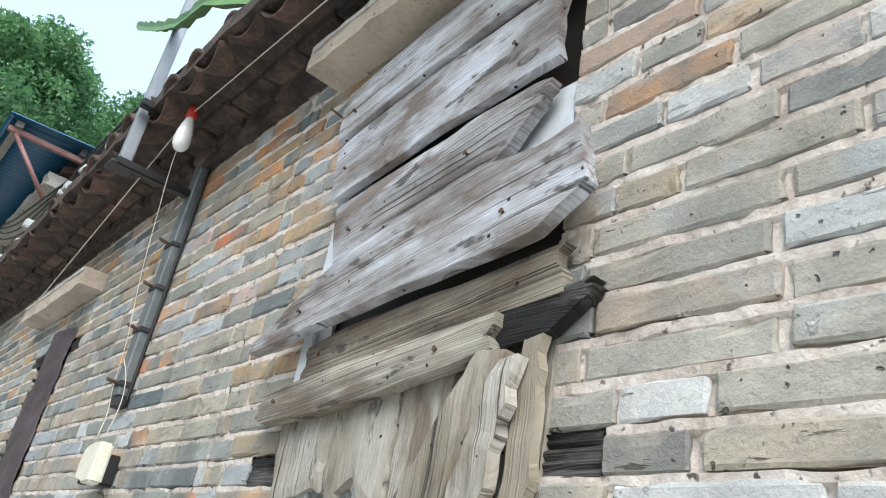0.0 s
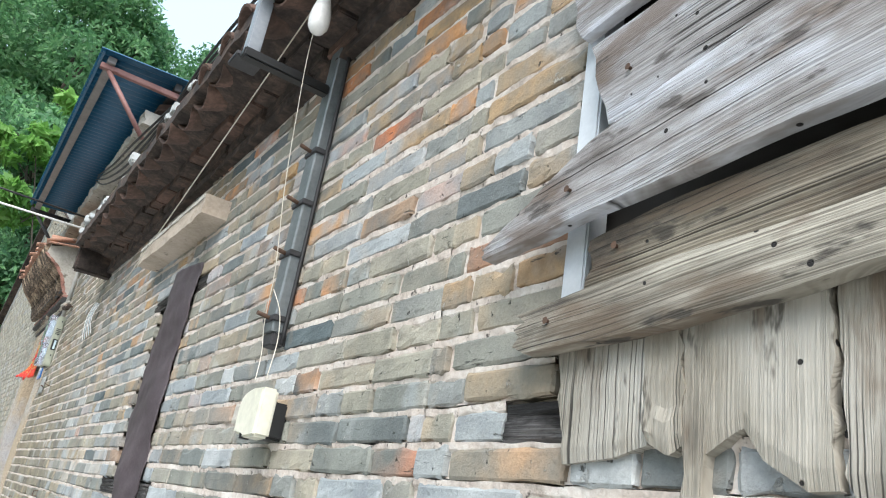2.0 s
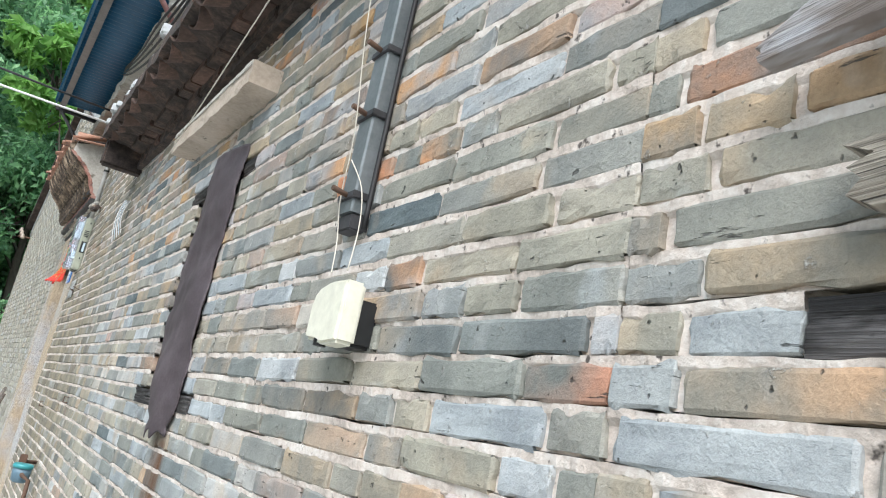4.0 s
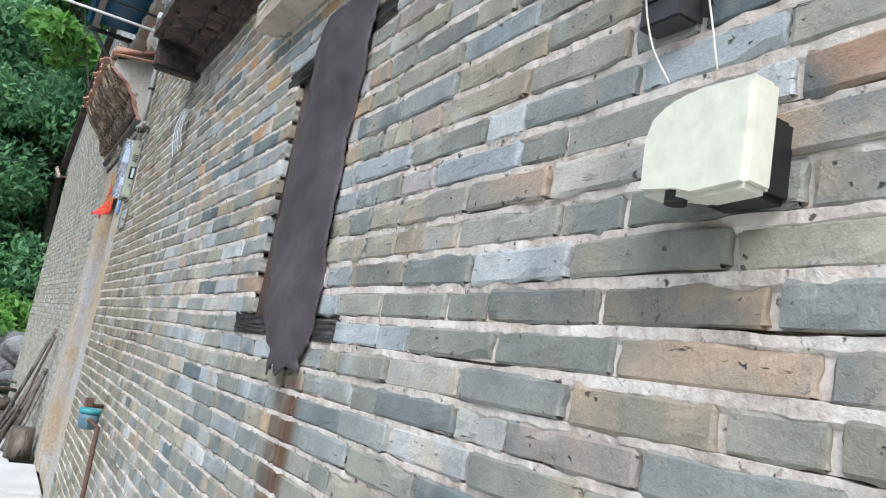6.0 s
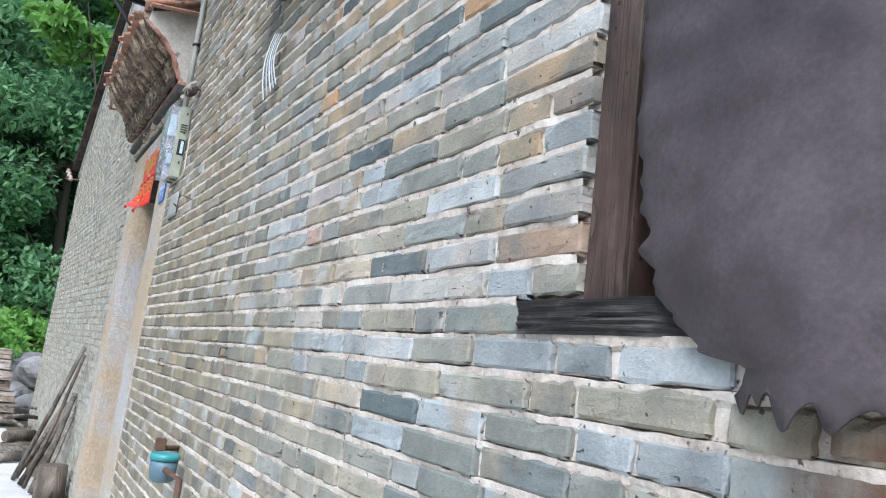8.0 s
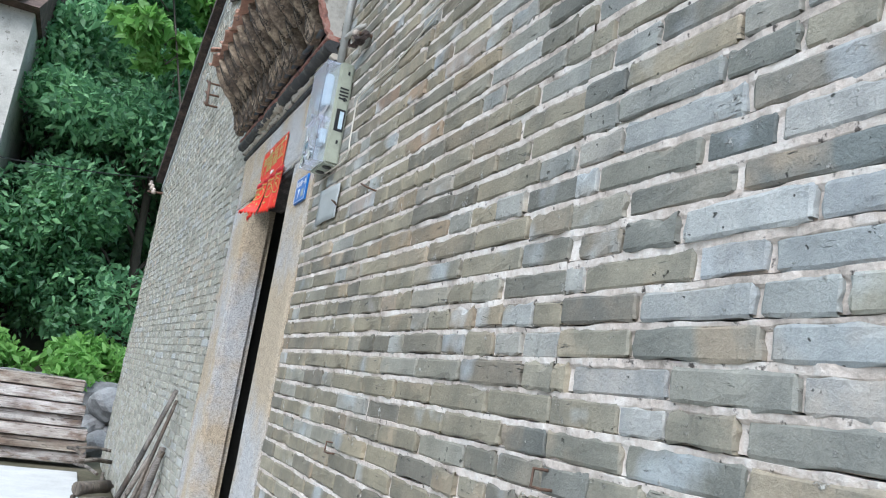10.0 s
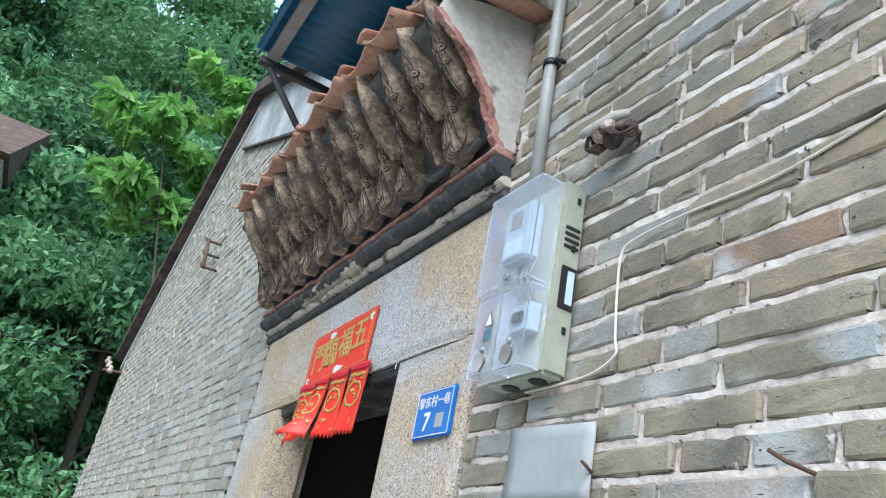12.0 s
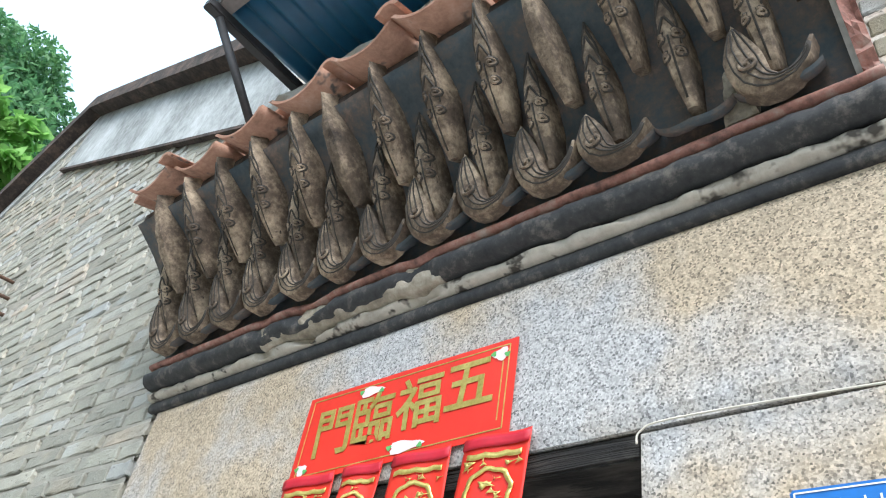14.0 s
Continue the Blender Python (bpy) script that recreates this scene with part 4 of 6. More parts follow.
def tar_sheet():
    left = [(3.905, 2.25), (3.885, 2.06), (3.925, 1.84), (3.895, 1.50), (3.855, 1.425), (3.79, 1.36), (3.725, 1.345), (3.735, 1.31)]
    right = [(3.50, 2.25), (3.495, 2.05), (3.525, 1.86), (3.515, 1.70), (3.498, 1.50), (3.505, 1.39), (3.535, 1.345), (3.565, 1.305)]

    def f(u, v):
        a, b = along(left, v), along(right, v)
        y, z = a[0] + (b[0] - a[0]) * u, a[1] + (b[1] - a[1]) * u
        if u in (0.0, 1.0):
            torn = max(0.0, min(1.0, (1.62 - z) / 0.15)) if u == 0.0 else max(0.0, min(1.0, (1.40 - z) / 0.05))
            y += (0.008 + 0.022 * torn) * wob((z * 34, u, 0), 1.0) + (0.004 + 0.006 * torn) * wob((z * 80, u, 3), 1.0)
        if v == 1.0:
            z += 0.045 * wob((y * 42, 1, 2), 1.0) + 0.008 * wob((y * 90, 1, 5), 1.0) - 0.01 * (1 - abs(2 * u - 1))
        bulge = 0.026 * math.sin(math.pi * u) + 0.016 * wob((y, z, 0.3), 5.5) + 0.006 * wob((y, z, 2), 16)
        return Vector((WX - 0.012 - max(bulge, -0.006), y, z))
    ob = part("tar_sheet", sheet(bmesh.new(), f, 30, 120, (0.003, 0, 0), True), RAG)
    tagged(ob, "torn dark brown tar sheet hanging over a window", "sheet")


tar_sheet()


# ---- eave of the near house ----
def tile_arc(bm, c, axis, across, up, r, half, length, thick, n=7, sign=1):
    """A curved clay tile: an arc of a tube from c along axis."""
    rows = []
    for s in (0.0, length):
        for q in (r, r - thick):
            rows.append([bm.verts.new(Vector(c) + axis * s + across * (q * math.sin(a)) + up * (sign * q * (math.cos(a) - math.cos(half)))) for a in [half * (2 * i / n - 1) for i in range(n + 1)]])
    o0, i0, o1, i1 = rows
    for i in range(n):
        bm.faces.new((o0[i], o0[i + 1], o1[i + 1], o1[i])).smooth = True
        bm.faces.new((i0[i + 1], i0[i], i1[i], i1[i + 1])).smooth = True
        bm.faces.new((o0[i + 1], o0[i], i0[i], i0[i + 1]))
        bm.faces.new((o1[i], o1[i + 1], i1[i + 1], i1[i]))
    bm.faces.new((o0[0], o1[0], i1[0], i0[0]))
    bm.faces.new((o1[n], o0[n], i0[n], i1[n]))
    bmesh.ops.recalc_face_normals(bm, faces=bm.faces)
    return bm


roof = thing("roof_near", (WX, 2.0, 2.8), "sooty clay-tiled eave of an old house", "roof", kind="structure")
soff = lambda u, v: Vector((WX + 0.1 - 0.36 * v + 0.008 * wob((u * 60, v * 6, 0), 1.3), -1.8 + 7.70 * u, 2.745 + 0.055 * v + 0.02 * wob((u * 40, v * 5, 3), 1.0)))
part("soffit", sheet(bmesh.new(), soff, 120, 8, (0, 0, 0.06)), SOOT, roof)
part("corbel_course", sheet(bmesh.new(), lambda u, v: Vector((WX - 0.035 + 0.012 * wob((u * 70, v * 3, 0), 1.4), -1.8 + 7.70 * u, 2.67 + 0.085 * v)), 120, 3, (0.06, 0, 0)), SOOT, roof)
slope = Vector((0.92, 0, 0.39)).normalized()
rup = Vector((-0.39, 0, 0.92)).normalized()
rt = random.Random(5)
for i in range(37):
    y = -1.7 + 0.208 * i + rt.uniform(-0.015, 0.015)
    if y > 5.86:
        break
    c = (0.545 + rt.uniform(-0.02, 0.02), y, 2.80 + rt.uniform(-0.02, 0.015))
    part("pan_tile", tile_arc(bmesh.new(), c, slope, Vector((0, 1, 0)), rup, 0.12, 0.95, 0.5, 0.014, sign=-1), OLDTILE, roof)
    c2 = (0.56 + rt.uniform(-0.03, 0.03), y + 0.104, 2.825 + rt.uniform(-0.02, 0.02))
    part("cover_tile", tile_arc(bmesh.new(), c2, slope, Vector((0, 1, 0)), rup, 0.075, 1.2, 0.5, 0.014), OLDTILE, roof)
top = bmesh.new()
sheet(top, lambda u, v: Vector((0.60 + 3.4 * v, -1.8 + 7.70 * u, 2.86 + 1.42 * v)), 4, 4, (0, 0, 0.04))
part("roof_deck", top, OLDTILE, roof)
rc = random.Random(14)
for row, (xo, z0, z1) in enumerate(((0.755, 2.705, 2.752), (0.69, 2.745, 2.79))):
    y = -1.75
    while y < 5.7:
        ln = rc.choice((0.11, 0.2, 0.2, 0.22))
        o = rc.uniform(-0.012, 0.012)
        part("corbel_brick", boxed(xo + o, WX + 0.02, y, y + ln - 0.008, z0 + rc.uniform(-0.005, 0.003), z1, 0.004), SOOT if rc.random() < 0.75 else OLDTILE, roof)
        y += ln
rub = bmesh.new()
for k in range(90):
    s = rc.uniform(0.012, 0.035)
    y = rc.uniform(2.9, 5.85)
    box(rub, *(lambda x, z: (x - s, x + s, y - s, y + s * 0.8, z - s * 0.6, z + s * 0.7))(0.58 + rc.uniform(-0.03, 0.05), 2.885 + rc.uniform(-0.02, 0.03)), 0.004)
ru = part("rubble", rub, LIME, roof, "pale mortar crumbs along the eave")
ru["kind"] = "stuff"
part("eave_end", boxed(0.57, WX + 0.05, 5.84, 5.93, 2.64, 2.84, 0.012), SOOT, roof)
# brick backs of both houses, closing the place behind the lane wall
part("wall_7", boxed(WX + 0.33, 4.2, -2.0, -1.8, -0.05, 4.0), PLASTER)
tagged(bpy.data.objects["wall_7"], "plain rendered end wall of an old house", "wall", kind="structure")
# broken tile and mortar along the top of the higher wall, with its roof
rid = thing("roof_middle", (WX, 6.9, 3.86), "broken tile and mortar edge on top of a brick wall", "roof", kind="structure")
part("mortar_edge", sheet(bmesh.new(), lambda u, v: Vector((0.68 + 0.03 * wob((u * 60, v * 4, 0), 1.2), 5.92 + 3.88 * u, 3.80 + 0.10 * v + 0.03 * wob((u * 50, v, 5), 1.3))), 60, 3, (0.5, 0, 0)), PLASTER, rid)
part("roof_deck", sheet(bmesh.new(), lambda u, v: Vector((0.75 + 3.3 * v, 5.92 + 3.88 * u, 3.93 + 1.4 * v)), 4, 4, (0, 0, 0.05)), OLDTILE, rid)

# ---- steel bracket, post and bulb ----
def smooth_line(pts, n=5):
    """A Catmull-Rom run through the points."""
    p = [Vector(q) for q in pts]
    out = []
    for i in range(len(p) - 1):
        a, b, c, d = p[max(i - 1, 0)], p[i], p[i + 1], p[min(i + 2, len(p) - 1)]
        for k in range(n):
            t = k / n
            out.append(0.5 * ((2 * b) + (c - a) * t + (2 * a - 5 * b + 4 * c - d) * t * t + (3 * b - a - 3 * c + d) * t ** 3))
    return out + [p[-1]]


def cable(name, pts, r, material, label, category="cable"):
    pts = smooth_line(pts) if len(pts) < 14 else pts
    ob = part(name, tube(bmesh.new(), pts, r, 6), material)
    return tagged(ob, label, category)


br = thing("wall_bracket", (WX, 2.43, 1.83), "dull steel channel bracket bolted up a brick wall", "bracket")
chan = bmesh.new()
prism(chan, [(0.762, 2.484), (0.766, 2.48), (0.795, 2.48), (0.795, 2.486), (0.772, 2.488), (0.772, 2.537), (0.795, 2.539), (0.795, 2.545), (0.766, 2.545), (0.762, 2.541)], lambda x, y: (x, y, 1.835), (0, 0, 0.93))
part("channel", chan, STEEL, br)
part("arm", boxed(0.50, 0.761, 2.49, 2.525, 2.545, 2.575, 0.004), BLACK, br)
part("upper_arm", boxed(0.50, 0.761, 2.49, 2.525, 2.79, 2.82, 0.004), BLACK, br)
for z in (1.87, 2.05, 2.20, 2.36):
    part("bolt", tube(bmesh.new(), [(0.77, 2.51, z), (0.722, 2.50, z + 0.004)], 0.006, 8), RUST, br)
    part("bolt_plate", boxed(0.757, 0.797, 2.474, 2.55, z - 0.008, z + 0.008, 0.002), DARKSTEEL, br)
part("clamp", boxed(0.768, WX + 0.01, 2.482, 2.548, 1.80, 1.834, 0.003), DARKSTEEL, br)
cable("post_cable", [(0.79, 2.462, 1.80), (0.79, 2.465, 2.1), (0.788, 2.462, 2.45), (0.785, 2.462, 2.74)], 0.006, WIRE, "black cable beside a steel bracket")
post = thing("roof_post", (0.53, 2.55, 2.58), "grey galvanised post rising past the eave", "post")
part("shaft", boxed(0.515, 0.555, 2.545, 2.59, 2.577, 5.2, 0.004), ALU, post)
part("base_plate", boxed(0.49, 0.57, 2.53, 2.61, 2.562, 2.577, 0.003), DARKSTEEL, post)


def lathe(bm, prof, c, n=20):
    rings = [[bm.verts.new((c[0] + r * math.cos(k * math.tau / n), c[1] + r * math.sin(k * math.tau / n), c[2] + z)) for k in range(n)] for r, z in prof]
    for s, t in zip(rings, rings[1:]):
        for k in range(n):
            bm.faces.new((s[k], s[(k + 1) % n], t[(k + 1) % n], t[k])).smooth = True
    bm.faces.new(rings[0])
    bm.faces.new(rings[-1][::-1])
    bmesh.ops.recalc_face_normals(bm, faces=bm.faces)
    return bm


bulb = thing("light_bulb", (0.637, 2.35, 2.754), "unlit white bulb in a red socket hanging from a wire", "light bulb")
part("glass", lathe(bmesh.new(), [(0.012, -0.003), (0.015, -0.018), (0.022, -0.045), (0.028, -0.075), (0.0295, -0.10), (0.027, -0.12), (0.017, -0.136), (0.004, -0.142)], (0.637, 2.35, 2.754)), BULBM, bulb)
part("socket", lathe(bmesh.new(), [(0.006, 0.045), (0.014, 0.04), (0.017, 0.02), (0.018, -0.008), (0.013, -0.012)], (0.637, 2.35, 2.754)), REDPL, bulb)
part("twist", tube(bmesh.new(), [(0.637, 2.35, 2.794), (0.642, 2.345, 2.824), (0.634, 2.355, 2.85)], 0.003, 6), WIRE, bulb)


cable("clothes_line", sag((0.63, -0.4, 2.62), (0.637, 2.35, 2.768), 0.0, 8) + sag((0.637, 2.36, 2.768), (0.69, 4.50, 2.335), 0.01, 8)[1:], 0.0022, CORD, "dirty white cord strung along an old eave", "cord")
cable("lamp_cord", [(0.637, 2.36, 2.79), (0.645, 2.40, 2.6), (0.675, 2.45, 2.4), (0.70, 2.47, 2.2), (0.735, 2.49, 2.0), (0.755, 2.53, 1.87), (0.765, 2.52, 1.78), (0.745, 2.46, 1.70)], 0.0013, CORD, "thin cream lamp cord hanging down to a box", "cord")
cable("lamp_cord", [(0.755, 2.52, 1.95), (0.765, 2.46, 1.88), (0.77, 2.44, 1.80), (0.75, 2.40, 1.70)], 0.0013, CORD, "thin cream lamp cord hanging down to a box", "cord")
for i in range(4):
    cable("roof_cable", [(0.60 + 0.02 * i, 2.3, 3.02 + 0.03 * i), (0.56 + 0.02 * i, 3.4, 3.02 + 0.015 * i), (0.58 - 0.015 * i, 4.6, 2.98 + 0.03 * i), (0.6, 6.0, 3.3 + 0.05 * i), (0.66, 7.6, 3.86 + 0.02 * i)], 0.006, WIRE, "black cable lying along a tiled eave")

# junction box
jb = thing("junction_box", (WX, 2.42, 1.57), "cream plastic junction box on a black base on a brick wall", "electrical box")
part("base", boxed(WX - 0.045, WX + 0.002, 2.338, 2.415, 1.560, 1.645, 0.006), BLACK, jb, "black plastic base")
cov = bmesh.new()
prism(cov, [(2.331, 1.560), (2.395, 1.556), (2.415, 1.562), (2.468, 1.568), (2.470, 1.630), (2.461, 1.653), (2.442, 1.666), (2.41, 1.673), (2.331, 1.672)], lambda y, z: (WX - 0.075, y, z), (0.04, 0, 0))
bmesh.ops.bevel(cov, geom=cov.edges[:], offset=0.006, segments=2, affect="EDGES")
part("cover", cov, CREAM, jb, "cream plastic cover with a cut corner")
part("inner", boxed(WX - 0.06, WX - 0.035, 2.334, 2.36, 1.572, 1.642, 0.004), WHITEPL, jb)
part("gland", tube(bmesh.new(), [(WX - 0.06, 2.425, 1.572), (WX - 0.06, 2.425, 1.556)], 0.012, 10), BLACK, jb)

# ---- the granite doorway ----
door = thing("door_surround", (WX, 8.83, 0), "speckled granite door surround of posts and lintel", "doorway", kind="structure")


def stone(name, y0, y1, z0, z1, x=WX - 0.006, depth=0.32, seed=0.0):
    def f(u, v):
        e = 0.006 if (u in (0.0, 1.0) or v in (0.0, 1.0)) else 0
        y, z = y0 + (y1 - y0) * u, z0 + (z1 - z0) * v
        return Vector((x + e + 0.003 * wob((y, z, seed), 8), y, z))
    return part(name, sheet(bmesh.new(), f, 14, 14, (depth, 0, 0)), GRANITE, door)


stone("lintel", 7.875, 9.775, 2.388, 2.735, depth=0.10, seed=1)
stone("right_post", 7.885, 8.305, -0.02, 2.380, seed=2)
stone("left_post", 9.350, 9.765, -0.02, 2.380, depth=0.17, seed=3)
stone("threshold", 8.305, 9.350, -0.02, 0.13, x=WX + 0.02, seed=4)
part("reveal_strip", boxed(WX + 0.02, WX + 0.14, 9.325, 9.349, 0.13, 2.385, 0.004), GRANITE, door)
# dark strip added to give the shade under the lintel
part("door_head", boxed(WX + 0.006, WX + 0.20, 8.306, 9.324, 2.345, 2.386, 0.004), ROTTEN, door, "added dark strip standing for the shade under a lintel")
room = thing("room_behind", (WX + 0.5, 8.8, 0), "dark room behind an open doorway", "room", kind="structure")
# room walls coloured near-black so the opening reads as unlit
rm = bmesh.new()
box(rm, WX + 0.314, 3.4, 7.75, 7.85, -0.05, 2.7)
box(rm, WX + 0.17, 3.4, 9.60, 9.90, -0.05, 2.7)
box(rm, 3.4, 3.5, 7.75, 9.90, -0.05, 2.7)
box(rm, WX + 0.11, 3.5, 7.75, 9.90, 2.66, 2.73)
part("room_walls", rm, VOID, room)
part("room_floor", boxed(WX + 0.3, 3.5, 7.75, 9.90, -0.04, 0.05), PAD, room)

# red paper over the door
pst = thing("door_poster", (WX - 0.008, 8.8, 2.41), "red paper poster with gold characters above a door", "poster")
PX = WX - 0.0125


def flat(name, outline, x, material, parent, label="", thick=0.0012):
    return part(name, prism(bmesh.new(), outline, lambda y, z: (x, y, z), (thick, 0, 0)), material, parent, label)


flat("paper", [(9.077, 2.413), (9.074, 2.606), (8.80, 2.610), (8.529, 2.610), (8.532, 2.421), (8.8, 2.415)], PX, REDPAPER, pst)


def frame_line(a, b, w, name, parent, material, x):
    (y0, z0), (y1, z1) = a, b
    if abs(y1 - y0) > abs(z1 - z0):
        flat(name, [(y0, z0 - w), (y1, z1 - w), (y1, z1 + w), (y0, z0 + w)], x, material, parent, thick=0.0008)
    else:
        flat(name, [(y0 - w, z0), (y0 + w, z0), (y1 + w, z1), (y1 - w, z1)], x, material, parent, thick=0.0008)


for a, b in (((9.06, 2.425), (8.548, 2.433)), ((9.058, 2.596), (8.546, 2.599)), ((9.060, 2.425), (9.058, 2.596)), ((8.548, 2.433), (8.546, 2.599)), ((8.56, 2.45), (8.558, 2.59))):
    frame_line(a, b, 0.0011, "border", pst, GOLD, PX - 0.0010)


def letters(text, size, y, z, x, material, parent, name="character", lean=0.0, stretch=1.0, bold=0.0):
    """Writing that faces the lane, drawn with the built-in font and made a mesh."""
    cu = bpy.data.curves.new("writing", "FONT")
    cu.body, cu.size, cu.align_x, cu.align_y = text, size, "CENTER", "CENTER"
    cu.extrude = 0.0005
    cu.offset = bold
    cu.resolution_u = 3
    ob = bpy.data.objects.new("writing", cu)
    me = bpy.data.meshes.new_from_object(ob)
    bpy.data.objects.remove(ob)
    bm = bmesh.new()
    bm.from_mesh(me)
    # text x runs towards -y of the place, text y is up
    bm.transform(Matrix.Translation((x, y, z)) @ Matrix(((0, 0, -1, 0), (-1, lean, 0, 0), (0, stretch, 0, 0), (0, 0, 0, 1))))
    return part(name, bm, material, parent)


for ch, y, z in (("\u9580", 8.975, 2.505), ("\u81e8", 8.865, 2.510), ("\u798f", 8.745, 2.520), ("\u4e94", 8.63, 2.530)):
    letters(ch, 0.118, y, z, PX - 0.0014, GOLD, pst, bold=0.0017, lean=0.06)


def blob(y, z, w, h, x, material, parent, name):
    pts = []
    for k in range(14):
        a = k * math.tau / 14
        q = 1 + 0.25 * math.sin(3 * a + y * 50)
        pts.append((y + w * q * math.cos(a), z + h * q * math.sin(a)))
    flat(name, pts, x, material, parent, thick=0.0006)


for y, z, w, h in ((8.885, 2.583, 0.030, 0.011), (8.565, 2.582, 0.016, 0.013), (8.765, 2.440, 0.040, 0.012), (9.045, 2.438, 0.014, 0.013)):
    blob(y, z, w, h, PX - 0.0018, PINKWHITE, pst, "flower")
    blob(y - w * 0.95, z - 0.004, 0.006, 0.005, PX - 0.0024, GREENPRINT, pst, "leaf")
    blob(y + w * 0.95, z + 0.003, 0.006, 0.005, PX - 0.0024, GREENPRINT, pst, "leaf")

# hanging paper strips
flagrow = []
for i, (y, sw, curl) in enumerate(((9.01, 0.072, 0.03), (8.86, 0.05, 0.08), (8.715, 0.066, 0.02), (8.55, 0.066, 0.015))):
    st = thing("paper_pendant", (PX, y, 2.41), "red paper pendant with gold print curling below a lintel", "paper pendant", "red pendants over the door")

    def fs(u, v, y=y, sw=sw, curl=curl, i=i):
        zz = 2.422 - 0.215 * v
        tooth = 0.008 * (1 if int(u * 16 + 0.5) % 2 else -1) if v == 1.0 else 0
        return Vector((PX - 0.004 - curl * v * v * (0.6 + 0.7 * math.sin(2.4 * u + i)) - 0.004 * math.sin(u * 6), y + sw * (1 - 2 * u) * (1 - 0.25 * v * (i == 1)) + 0.012 * v * (i - 1.5), zz + tooth))
    part("paper", sheet(bmesh.new(), fs, 16, 14, (0.0012, 0, 0), True), REDPAPER, st)
    part("top_band", sheet(bmesh.new(), lambda u, v, f=fs: f(u, 0.02 + 0.09 * v) + Vector((-0.003, 0, 0)), 8, 3, (0.001, 0, 0), True), DARKRED, st)
    lift = Vector((-0.003, 0, 0))
    rp = random.Random(60 + i)

    def strip(u, v, f=fs, i=i):
        return f(0.10 + 0.80 * u, 0.15 + 0.045 * v + 0.014 * abs(math.sin(9 * u + i))) + Vector((-0.003, 0, 0))
    part("gold_band", sheet(bmesh.new(), strip, 24, 2, (0.001, 0, 0), True), GOLD, st)
    for inner, outer in ((0.80, 1.0), (0.0, 0.0)):
        if outer:
            def ring(u, v, f=fs, a0=inner, a1=outer, i=i):
                a = u * math.tau
                rr = 0.20 * (a0 + (a1 - a0) * v) * (1 + 0.05 * math.sin(8 * a + i))
                return f(0.5 + 1.7 * rr * math.cos(a), 0.46 + 0.95 * rr * math.sin(a)) + Vector((-0.003, 0, 0))
            part("gold_ring", sheet(bmesh.new(), ring, 28, 1, (0.001, 0, 0), True), GOLD, st)
    for k in range(15):
        inside = k < 6
        cu_, cv_ = (0.5 + rp.uniform(-0.17, 0.17), 0.46 + rp.uniform(-0.11, 0.11)) if inside else (rp.uniform(0.12, 0.88), rp.choice((rp.uniform(0.22, 0.28), rp.uniform(0.70, 0.95))))
        ru, rv, tw = rp.uniform(0.03, 0.11), rp.uniform(0.010, 0.032), rp.uniform(0, 3)

        def fleck(u, v, f=fs, cu_=cu_, cv_=cv_, ru=ru, rv=rv, tw=tw):
            a = u * math.tau
            q = 0.15 + 0.85 * v
            return f(max(0.03, min(0.97, cu_ + ru * q * math.cos(a) + 0.03 * q * math.sin(2 * a + tw))), min(0.98, cv_ + rv * q * math.sin(a) + 0.012 * q * math.cos(2 * a + tw))) + Vector((-0.0032, 0, 0))
        part("gold_fleck", sheet(bmesh.new(), fleck, 12, 1, (0.001, 0, 0), True), GOLD, st)

# house number plate
plate = thing("number_plate", (WX - 0.01, 8.02, 2.14), "blue enamel house number plate with white characters", "sign")
pb = boxed(WX - 0.016, WX - 0.007, 7.930, 8.108, 2.140, 2.260, 0.003)
part("plate", pb, BLUEPLATE, plate)
for a, b in (((7.936, 2.146), (8.102, 2.146)), ((7.936, 2.254), (8.102, 2.254)), ((7.936, 2.146), (7.936, 2.254)), ((8.102, 2.146), (8.102, 2.254))):
    frame_line(a, b, 0.0009, "border", plate, WHITEPL, WX - 0.0172)
letters("\u9ece\u4e1c\u6751\u4e00\u5df7", 0.030, 8.02, 2.226, WX - 0.0168, WHITEPL, plate, "name")
letters("7", 0.062, 8.045, 2.178, WX - 0.0168, WHITEPL, plate, "numeral", bold=0.001)
flat("pale_square", [(7.965, 2.162), (8.0, 2.162), (8.0, 2.196), (7.965, 2.196)], WX - 0.0172, PAPERGREY, plate)

# tin plate on the bricks
tp = thing("tin_plate", (WX - 0.01, 7.555, 1.985), "blank grey tin plate fixed to brickwork", "plate")
part("sheet_metal", sheet(bmesh.new(), lambda u, v: Vector((WX - 0.012 + 0.004 * wob((u * 2, v * 2, 0), 1.5), 7.682 - 0.25 * u, 1.985 + (0.143 - 0.012 * u) * v)), 8, 6, (0.003, 0, 0), True), PAPERGREY, tp)
part("wire_tie", tube(bmesh.new(), [(WX - 0.012, 7.44, 2.04), (WX - 0.03, 7.435, 2.045), (WX - 0.01, 7.43, 2.03)], 0.003, 6), RUST, tp)

# ---- electricity meter box ----
mb = thing("meter_box", (WX, 7.635, 2.20), "electricity meter box with a clear cover on a brick wall", "meter box")
MY0, MY1, MZ0, MZ1 = 7.535, 7.735, 2.205, 2.625
part("back_case", boxed(WX - 0.062, WX - 0.004, MY0, MY1, MZ0, MZ1, 0.008), METERGREY, mb, "grey-green plastic case")
for k in range(4):
    part("vent_slot", boxed(WX - 0.05, WX - 0.015, MY0 - 0.0025, MY0 + 0.001, 2.512 - 0.014 * k, 2.518 - 0.014 * k), BLACK, mb)
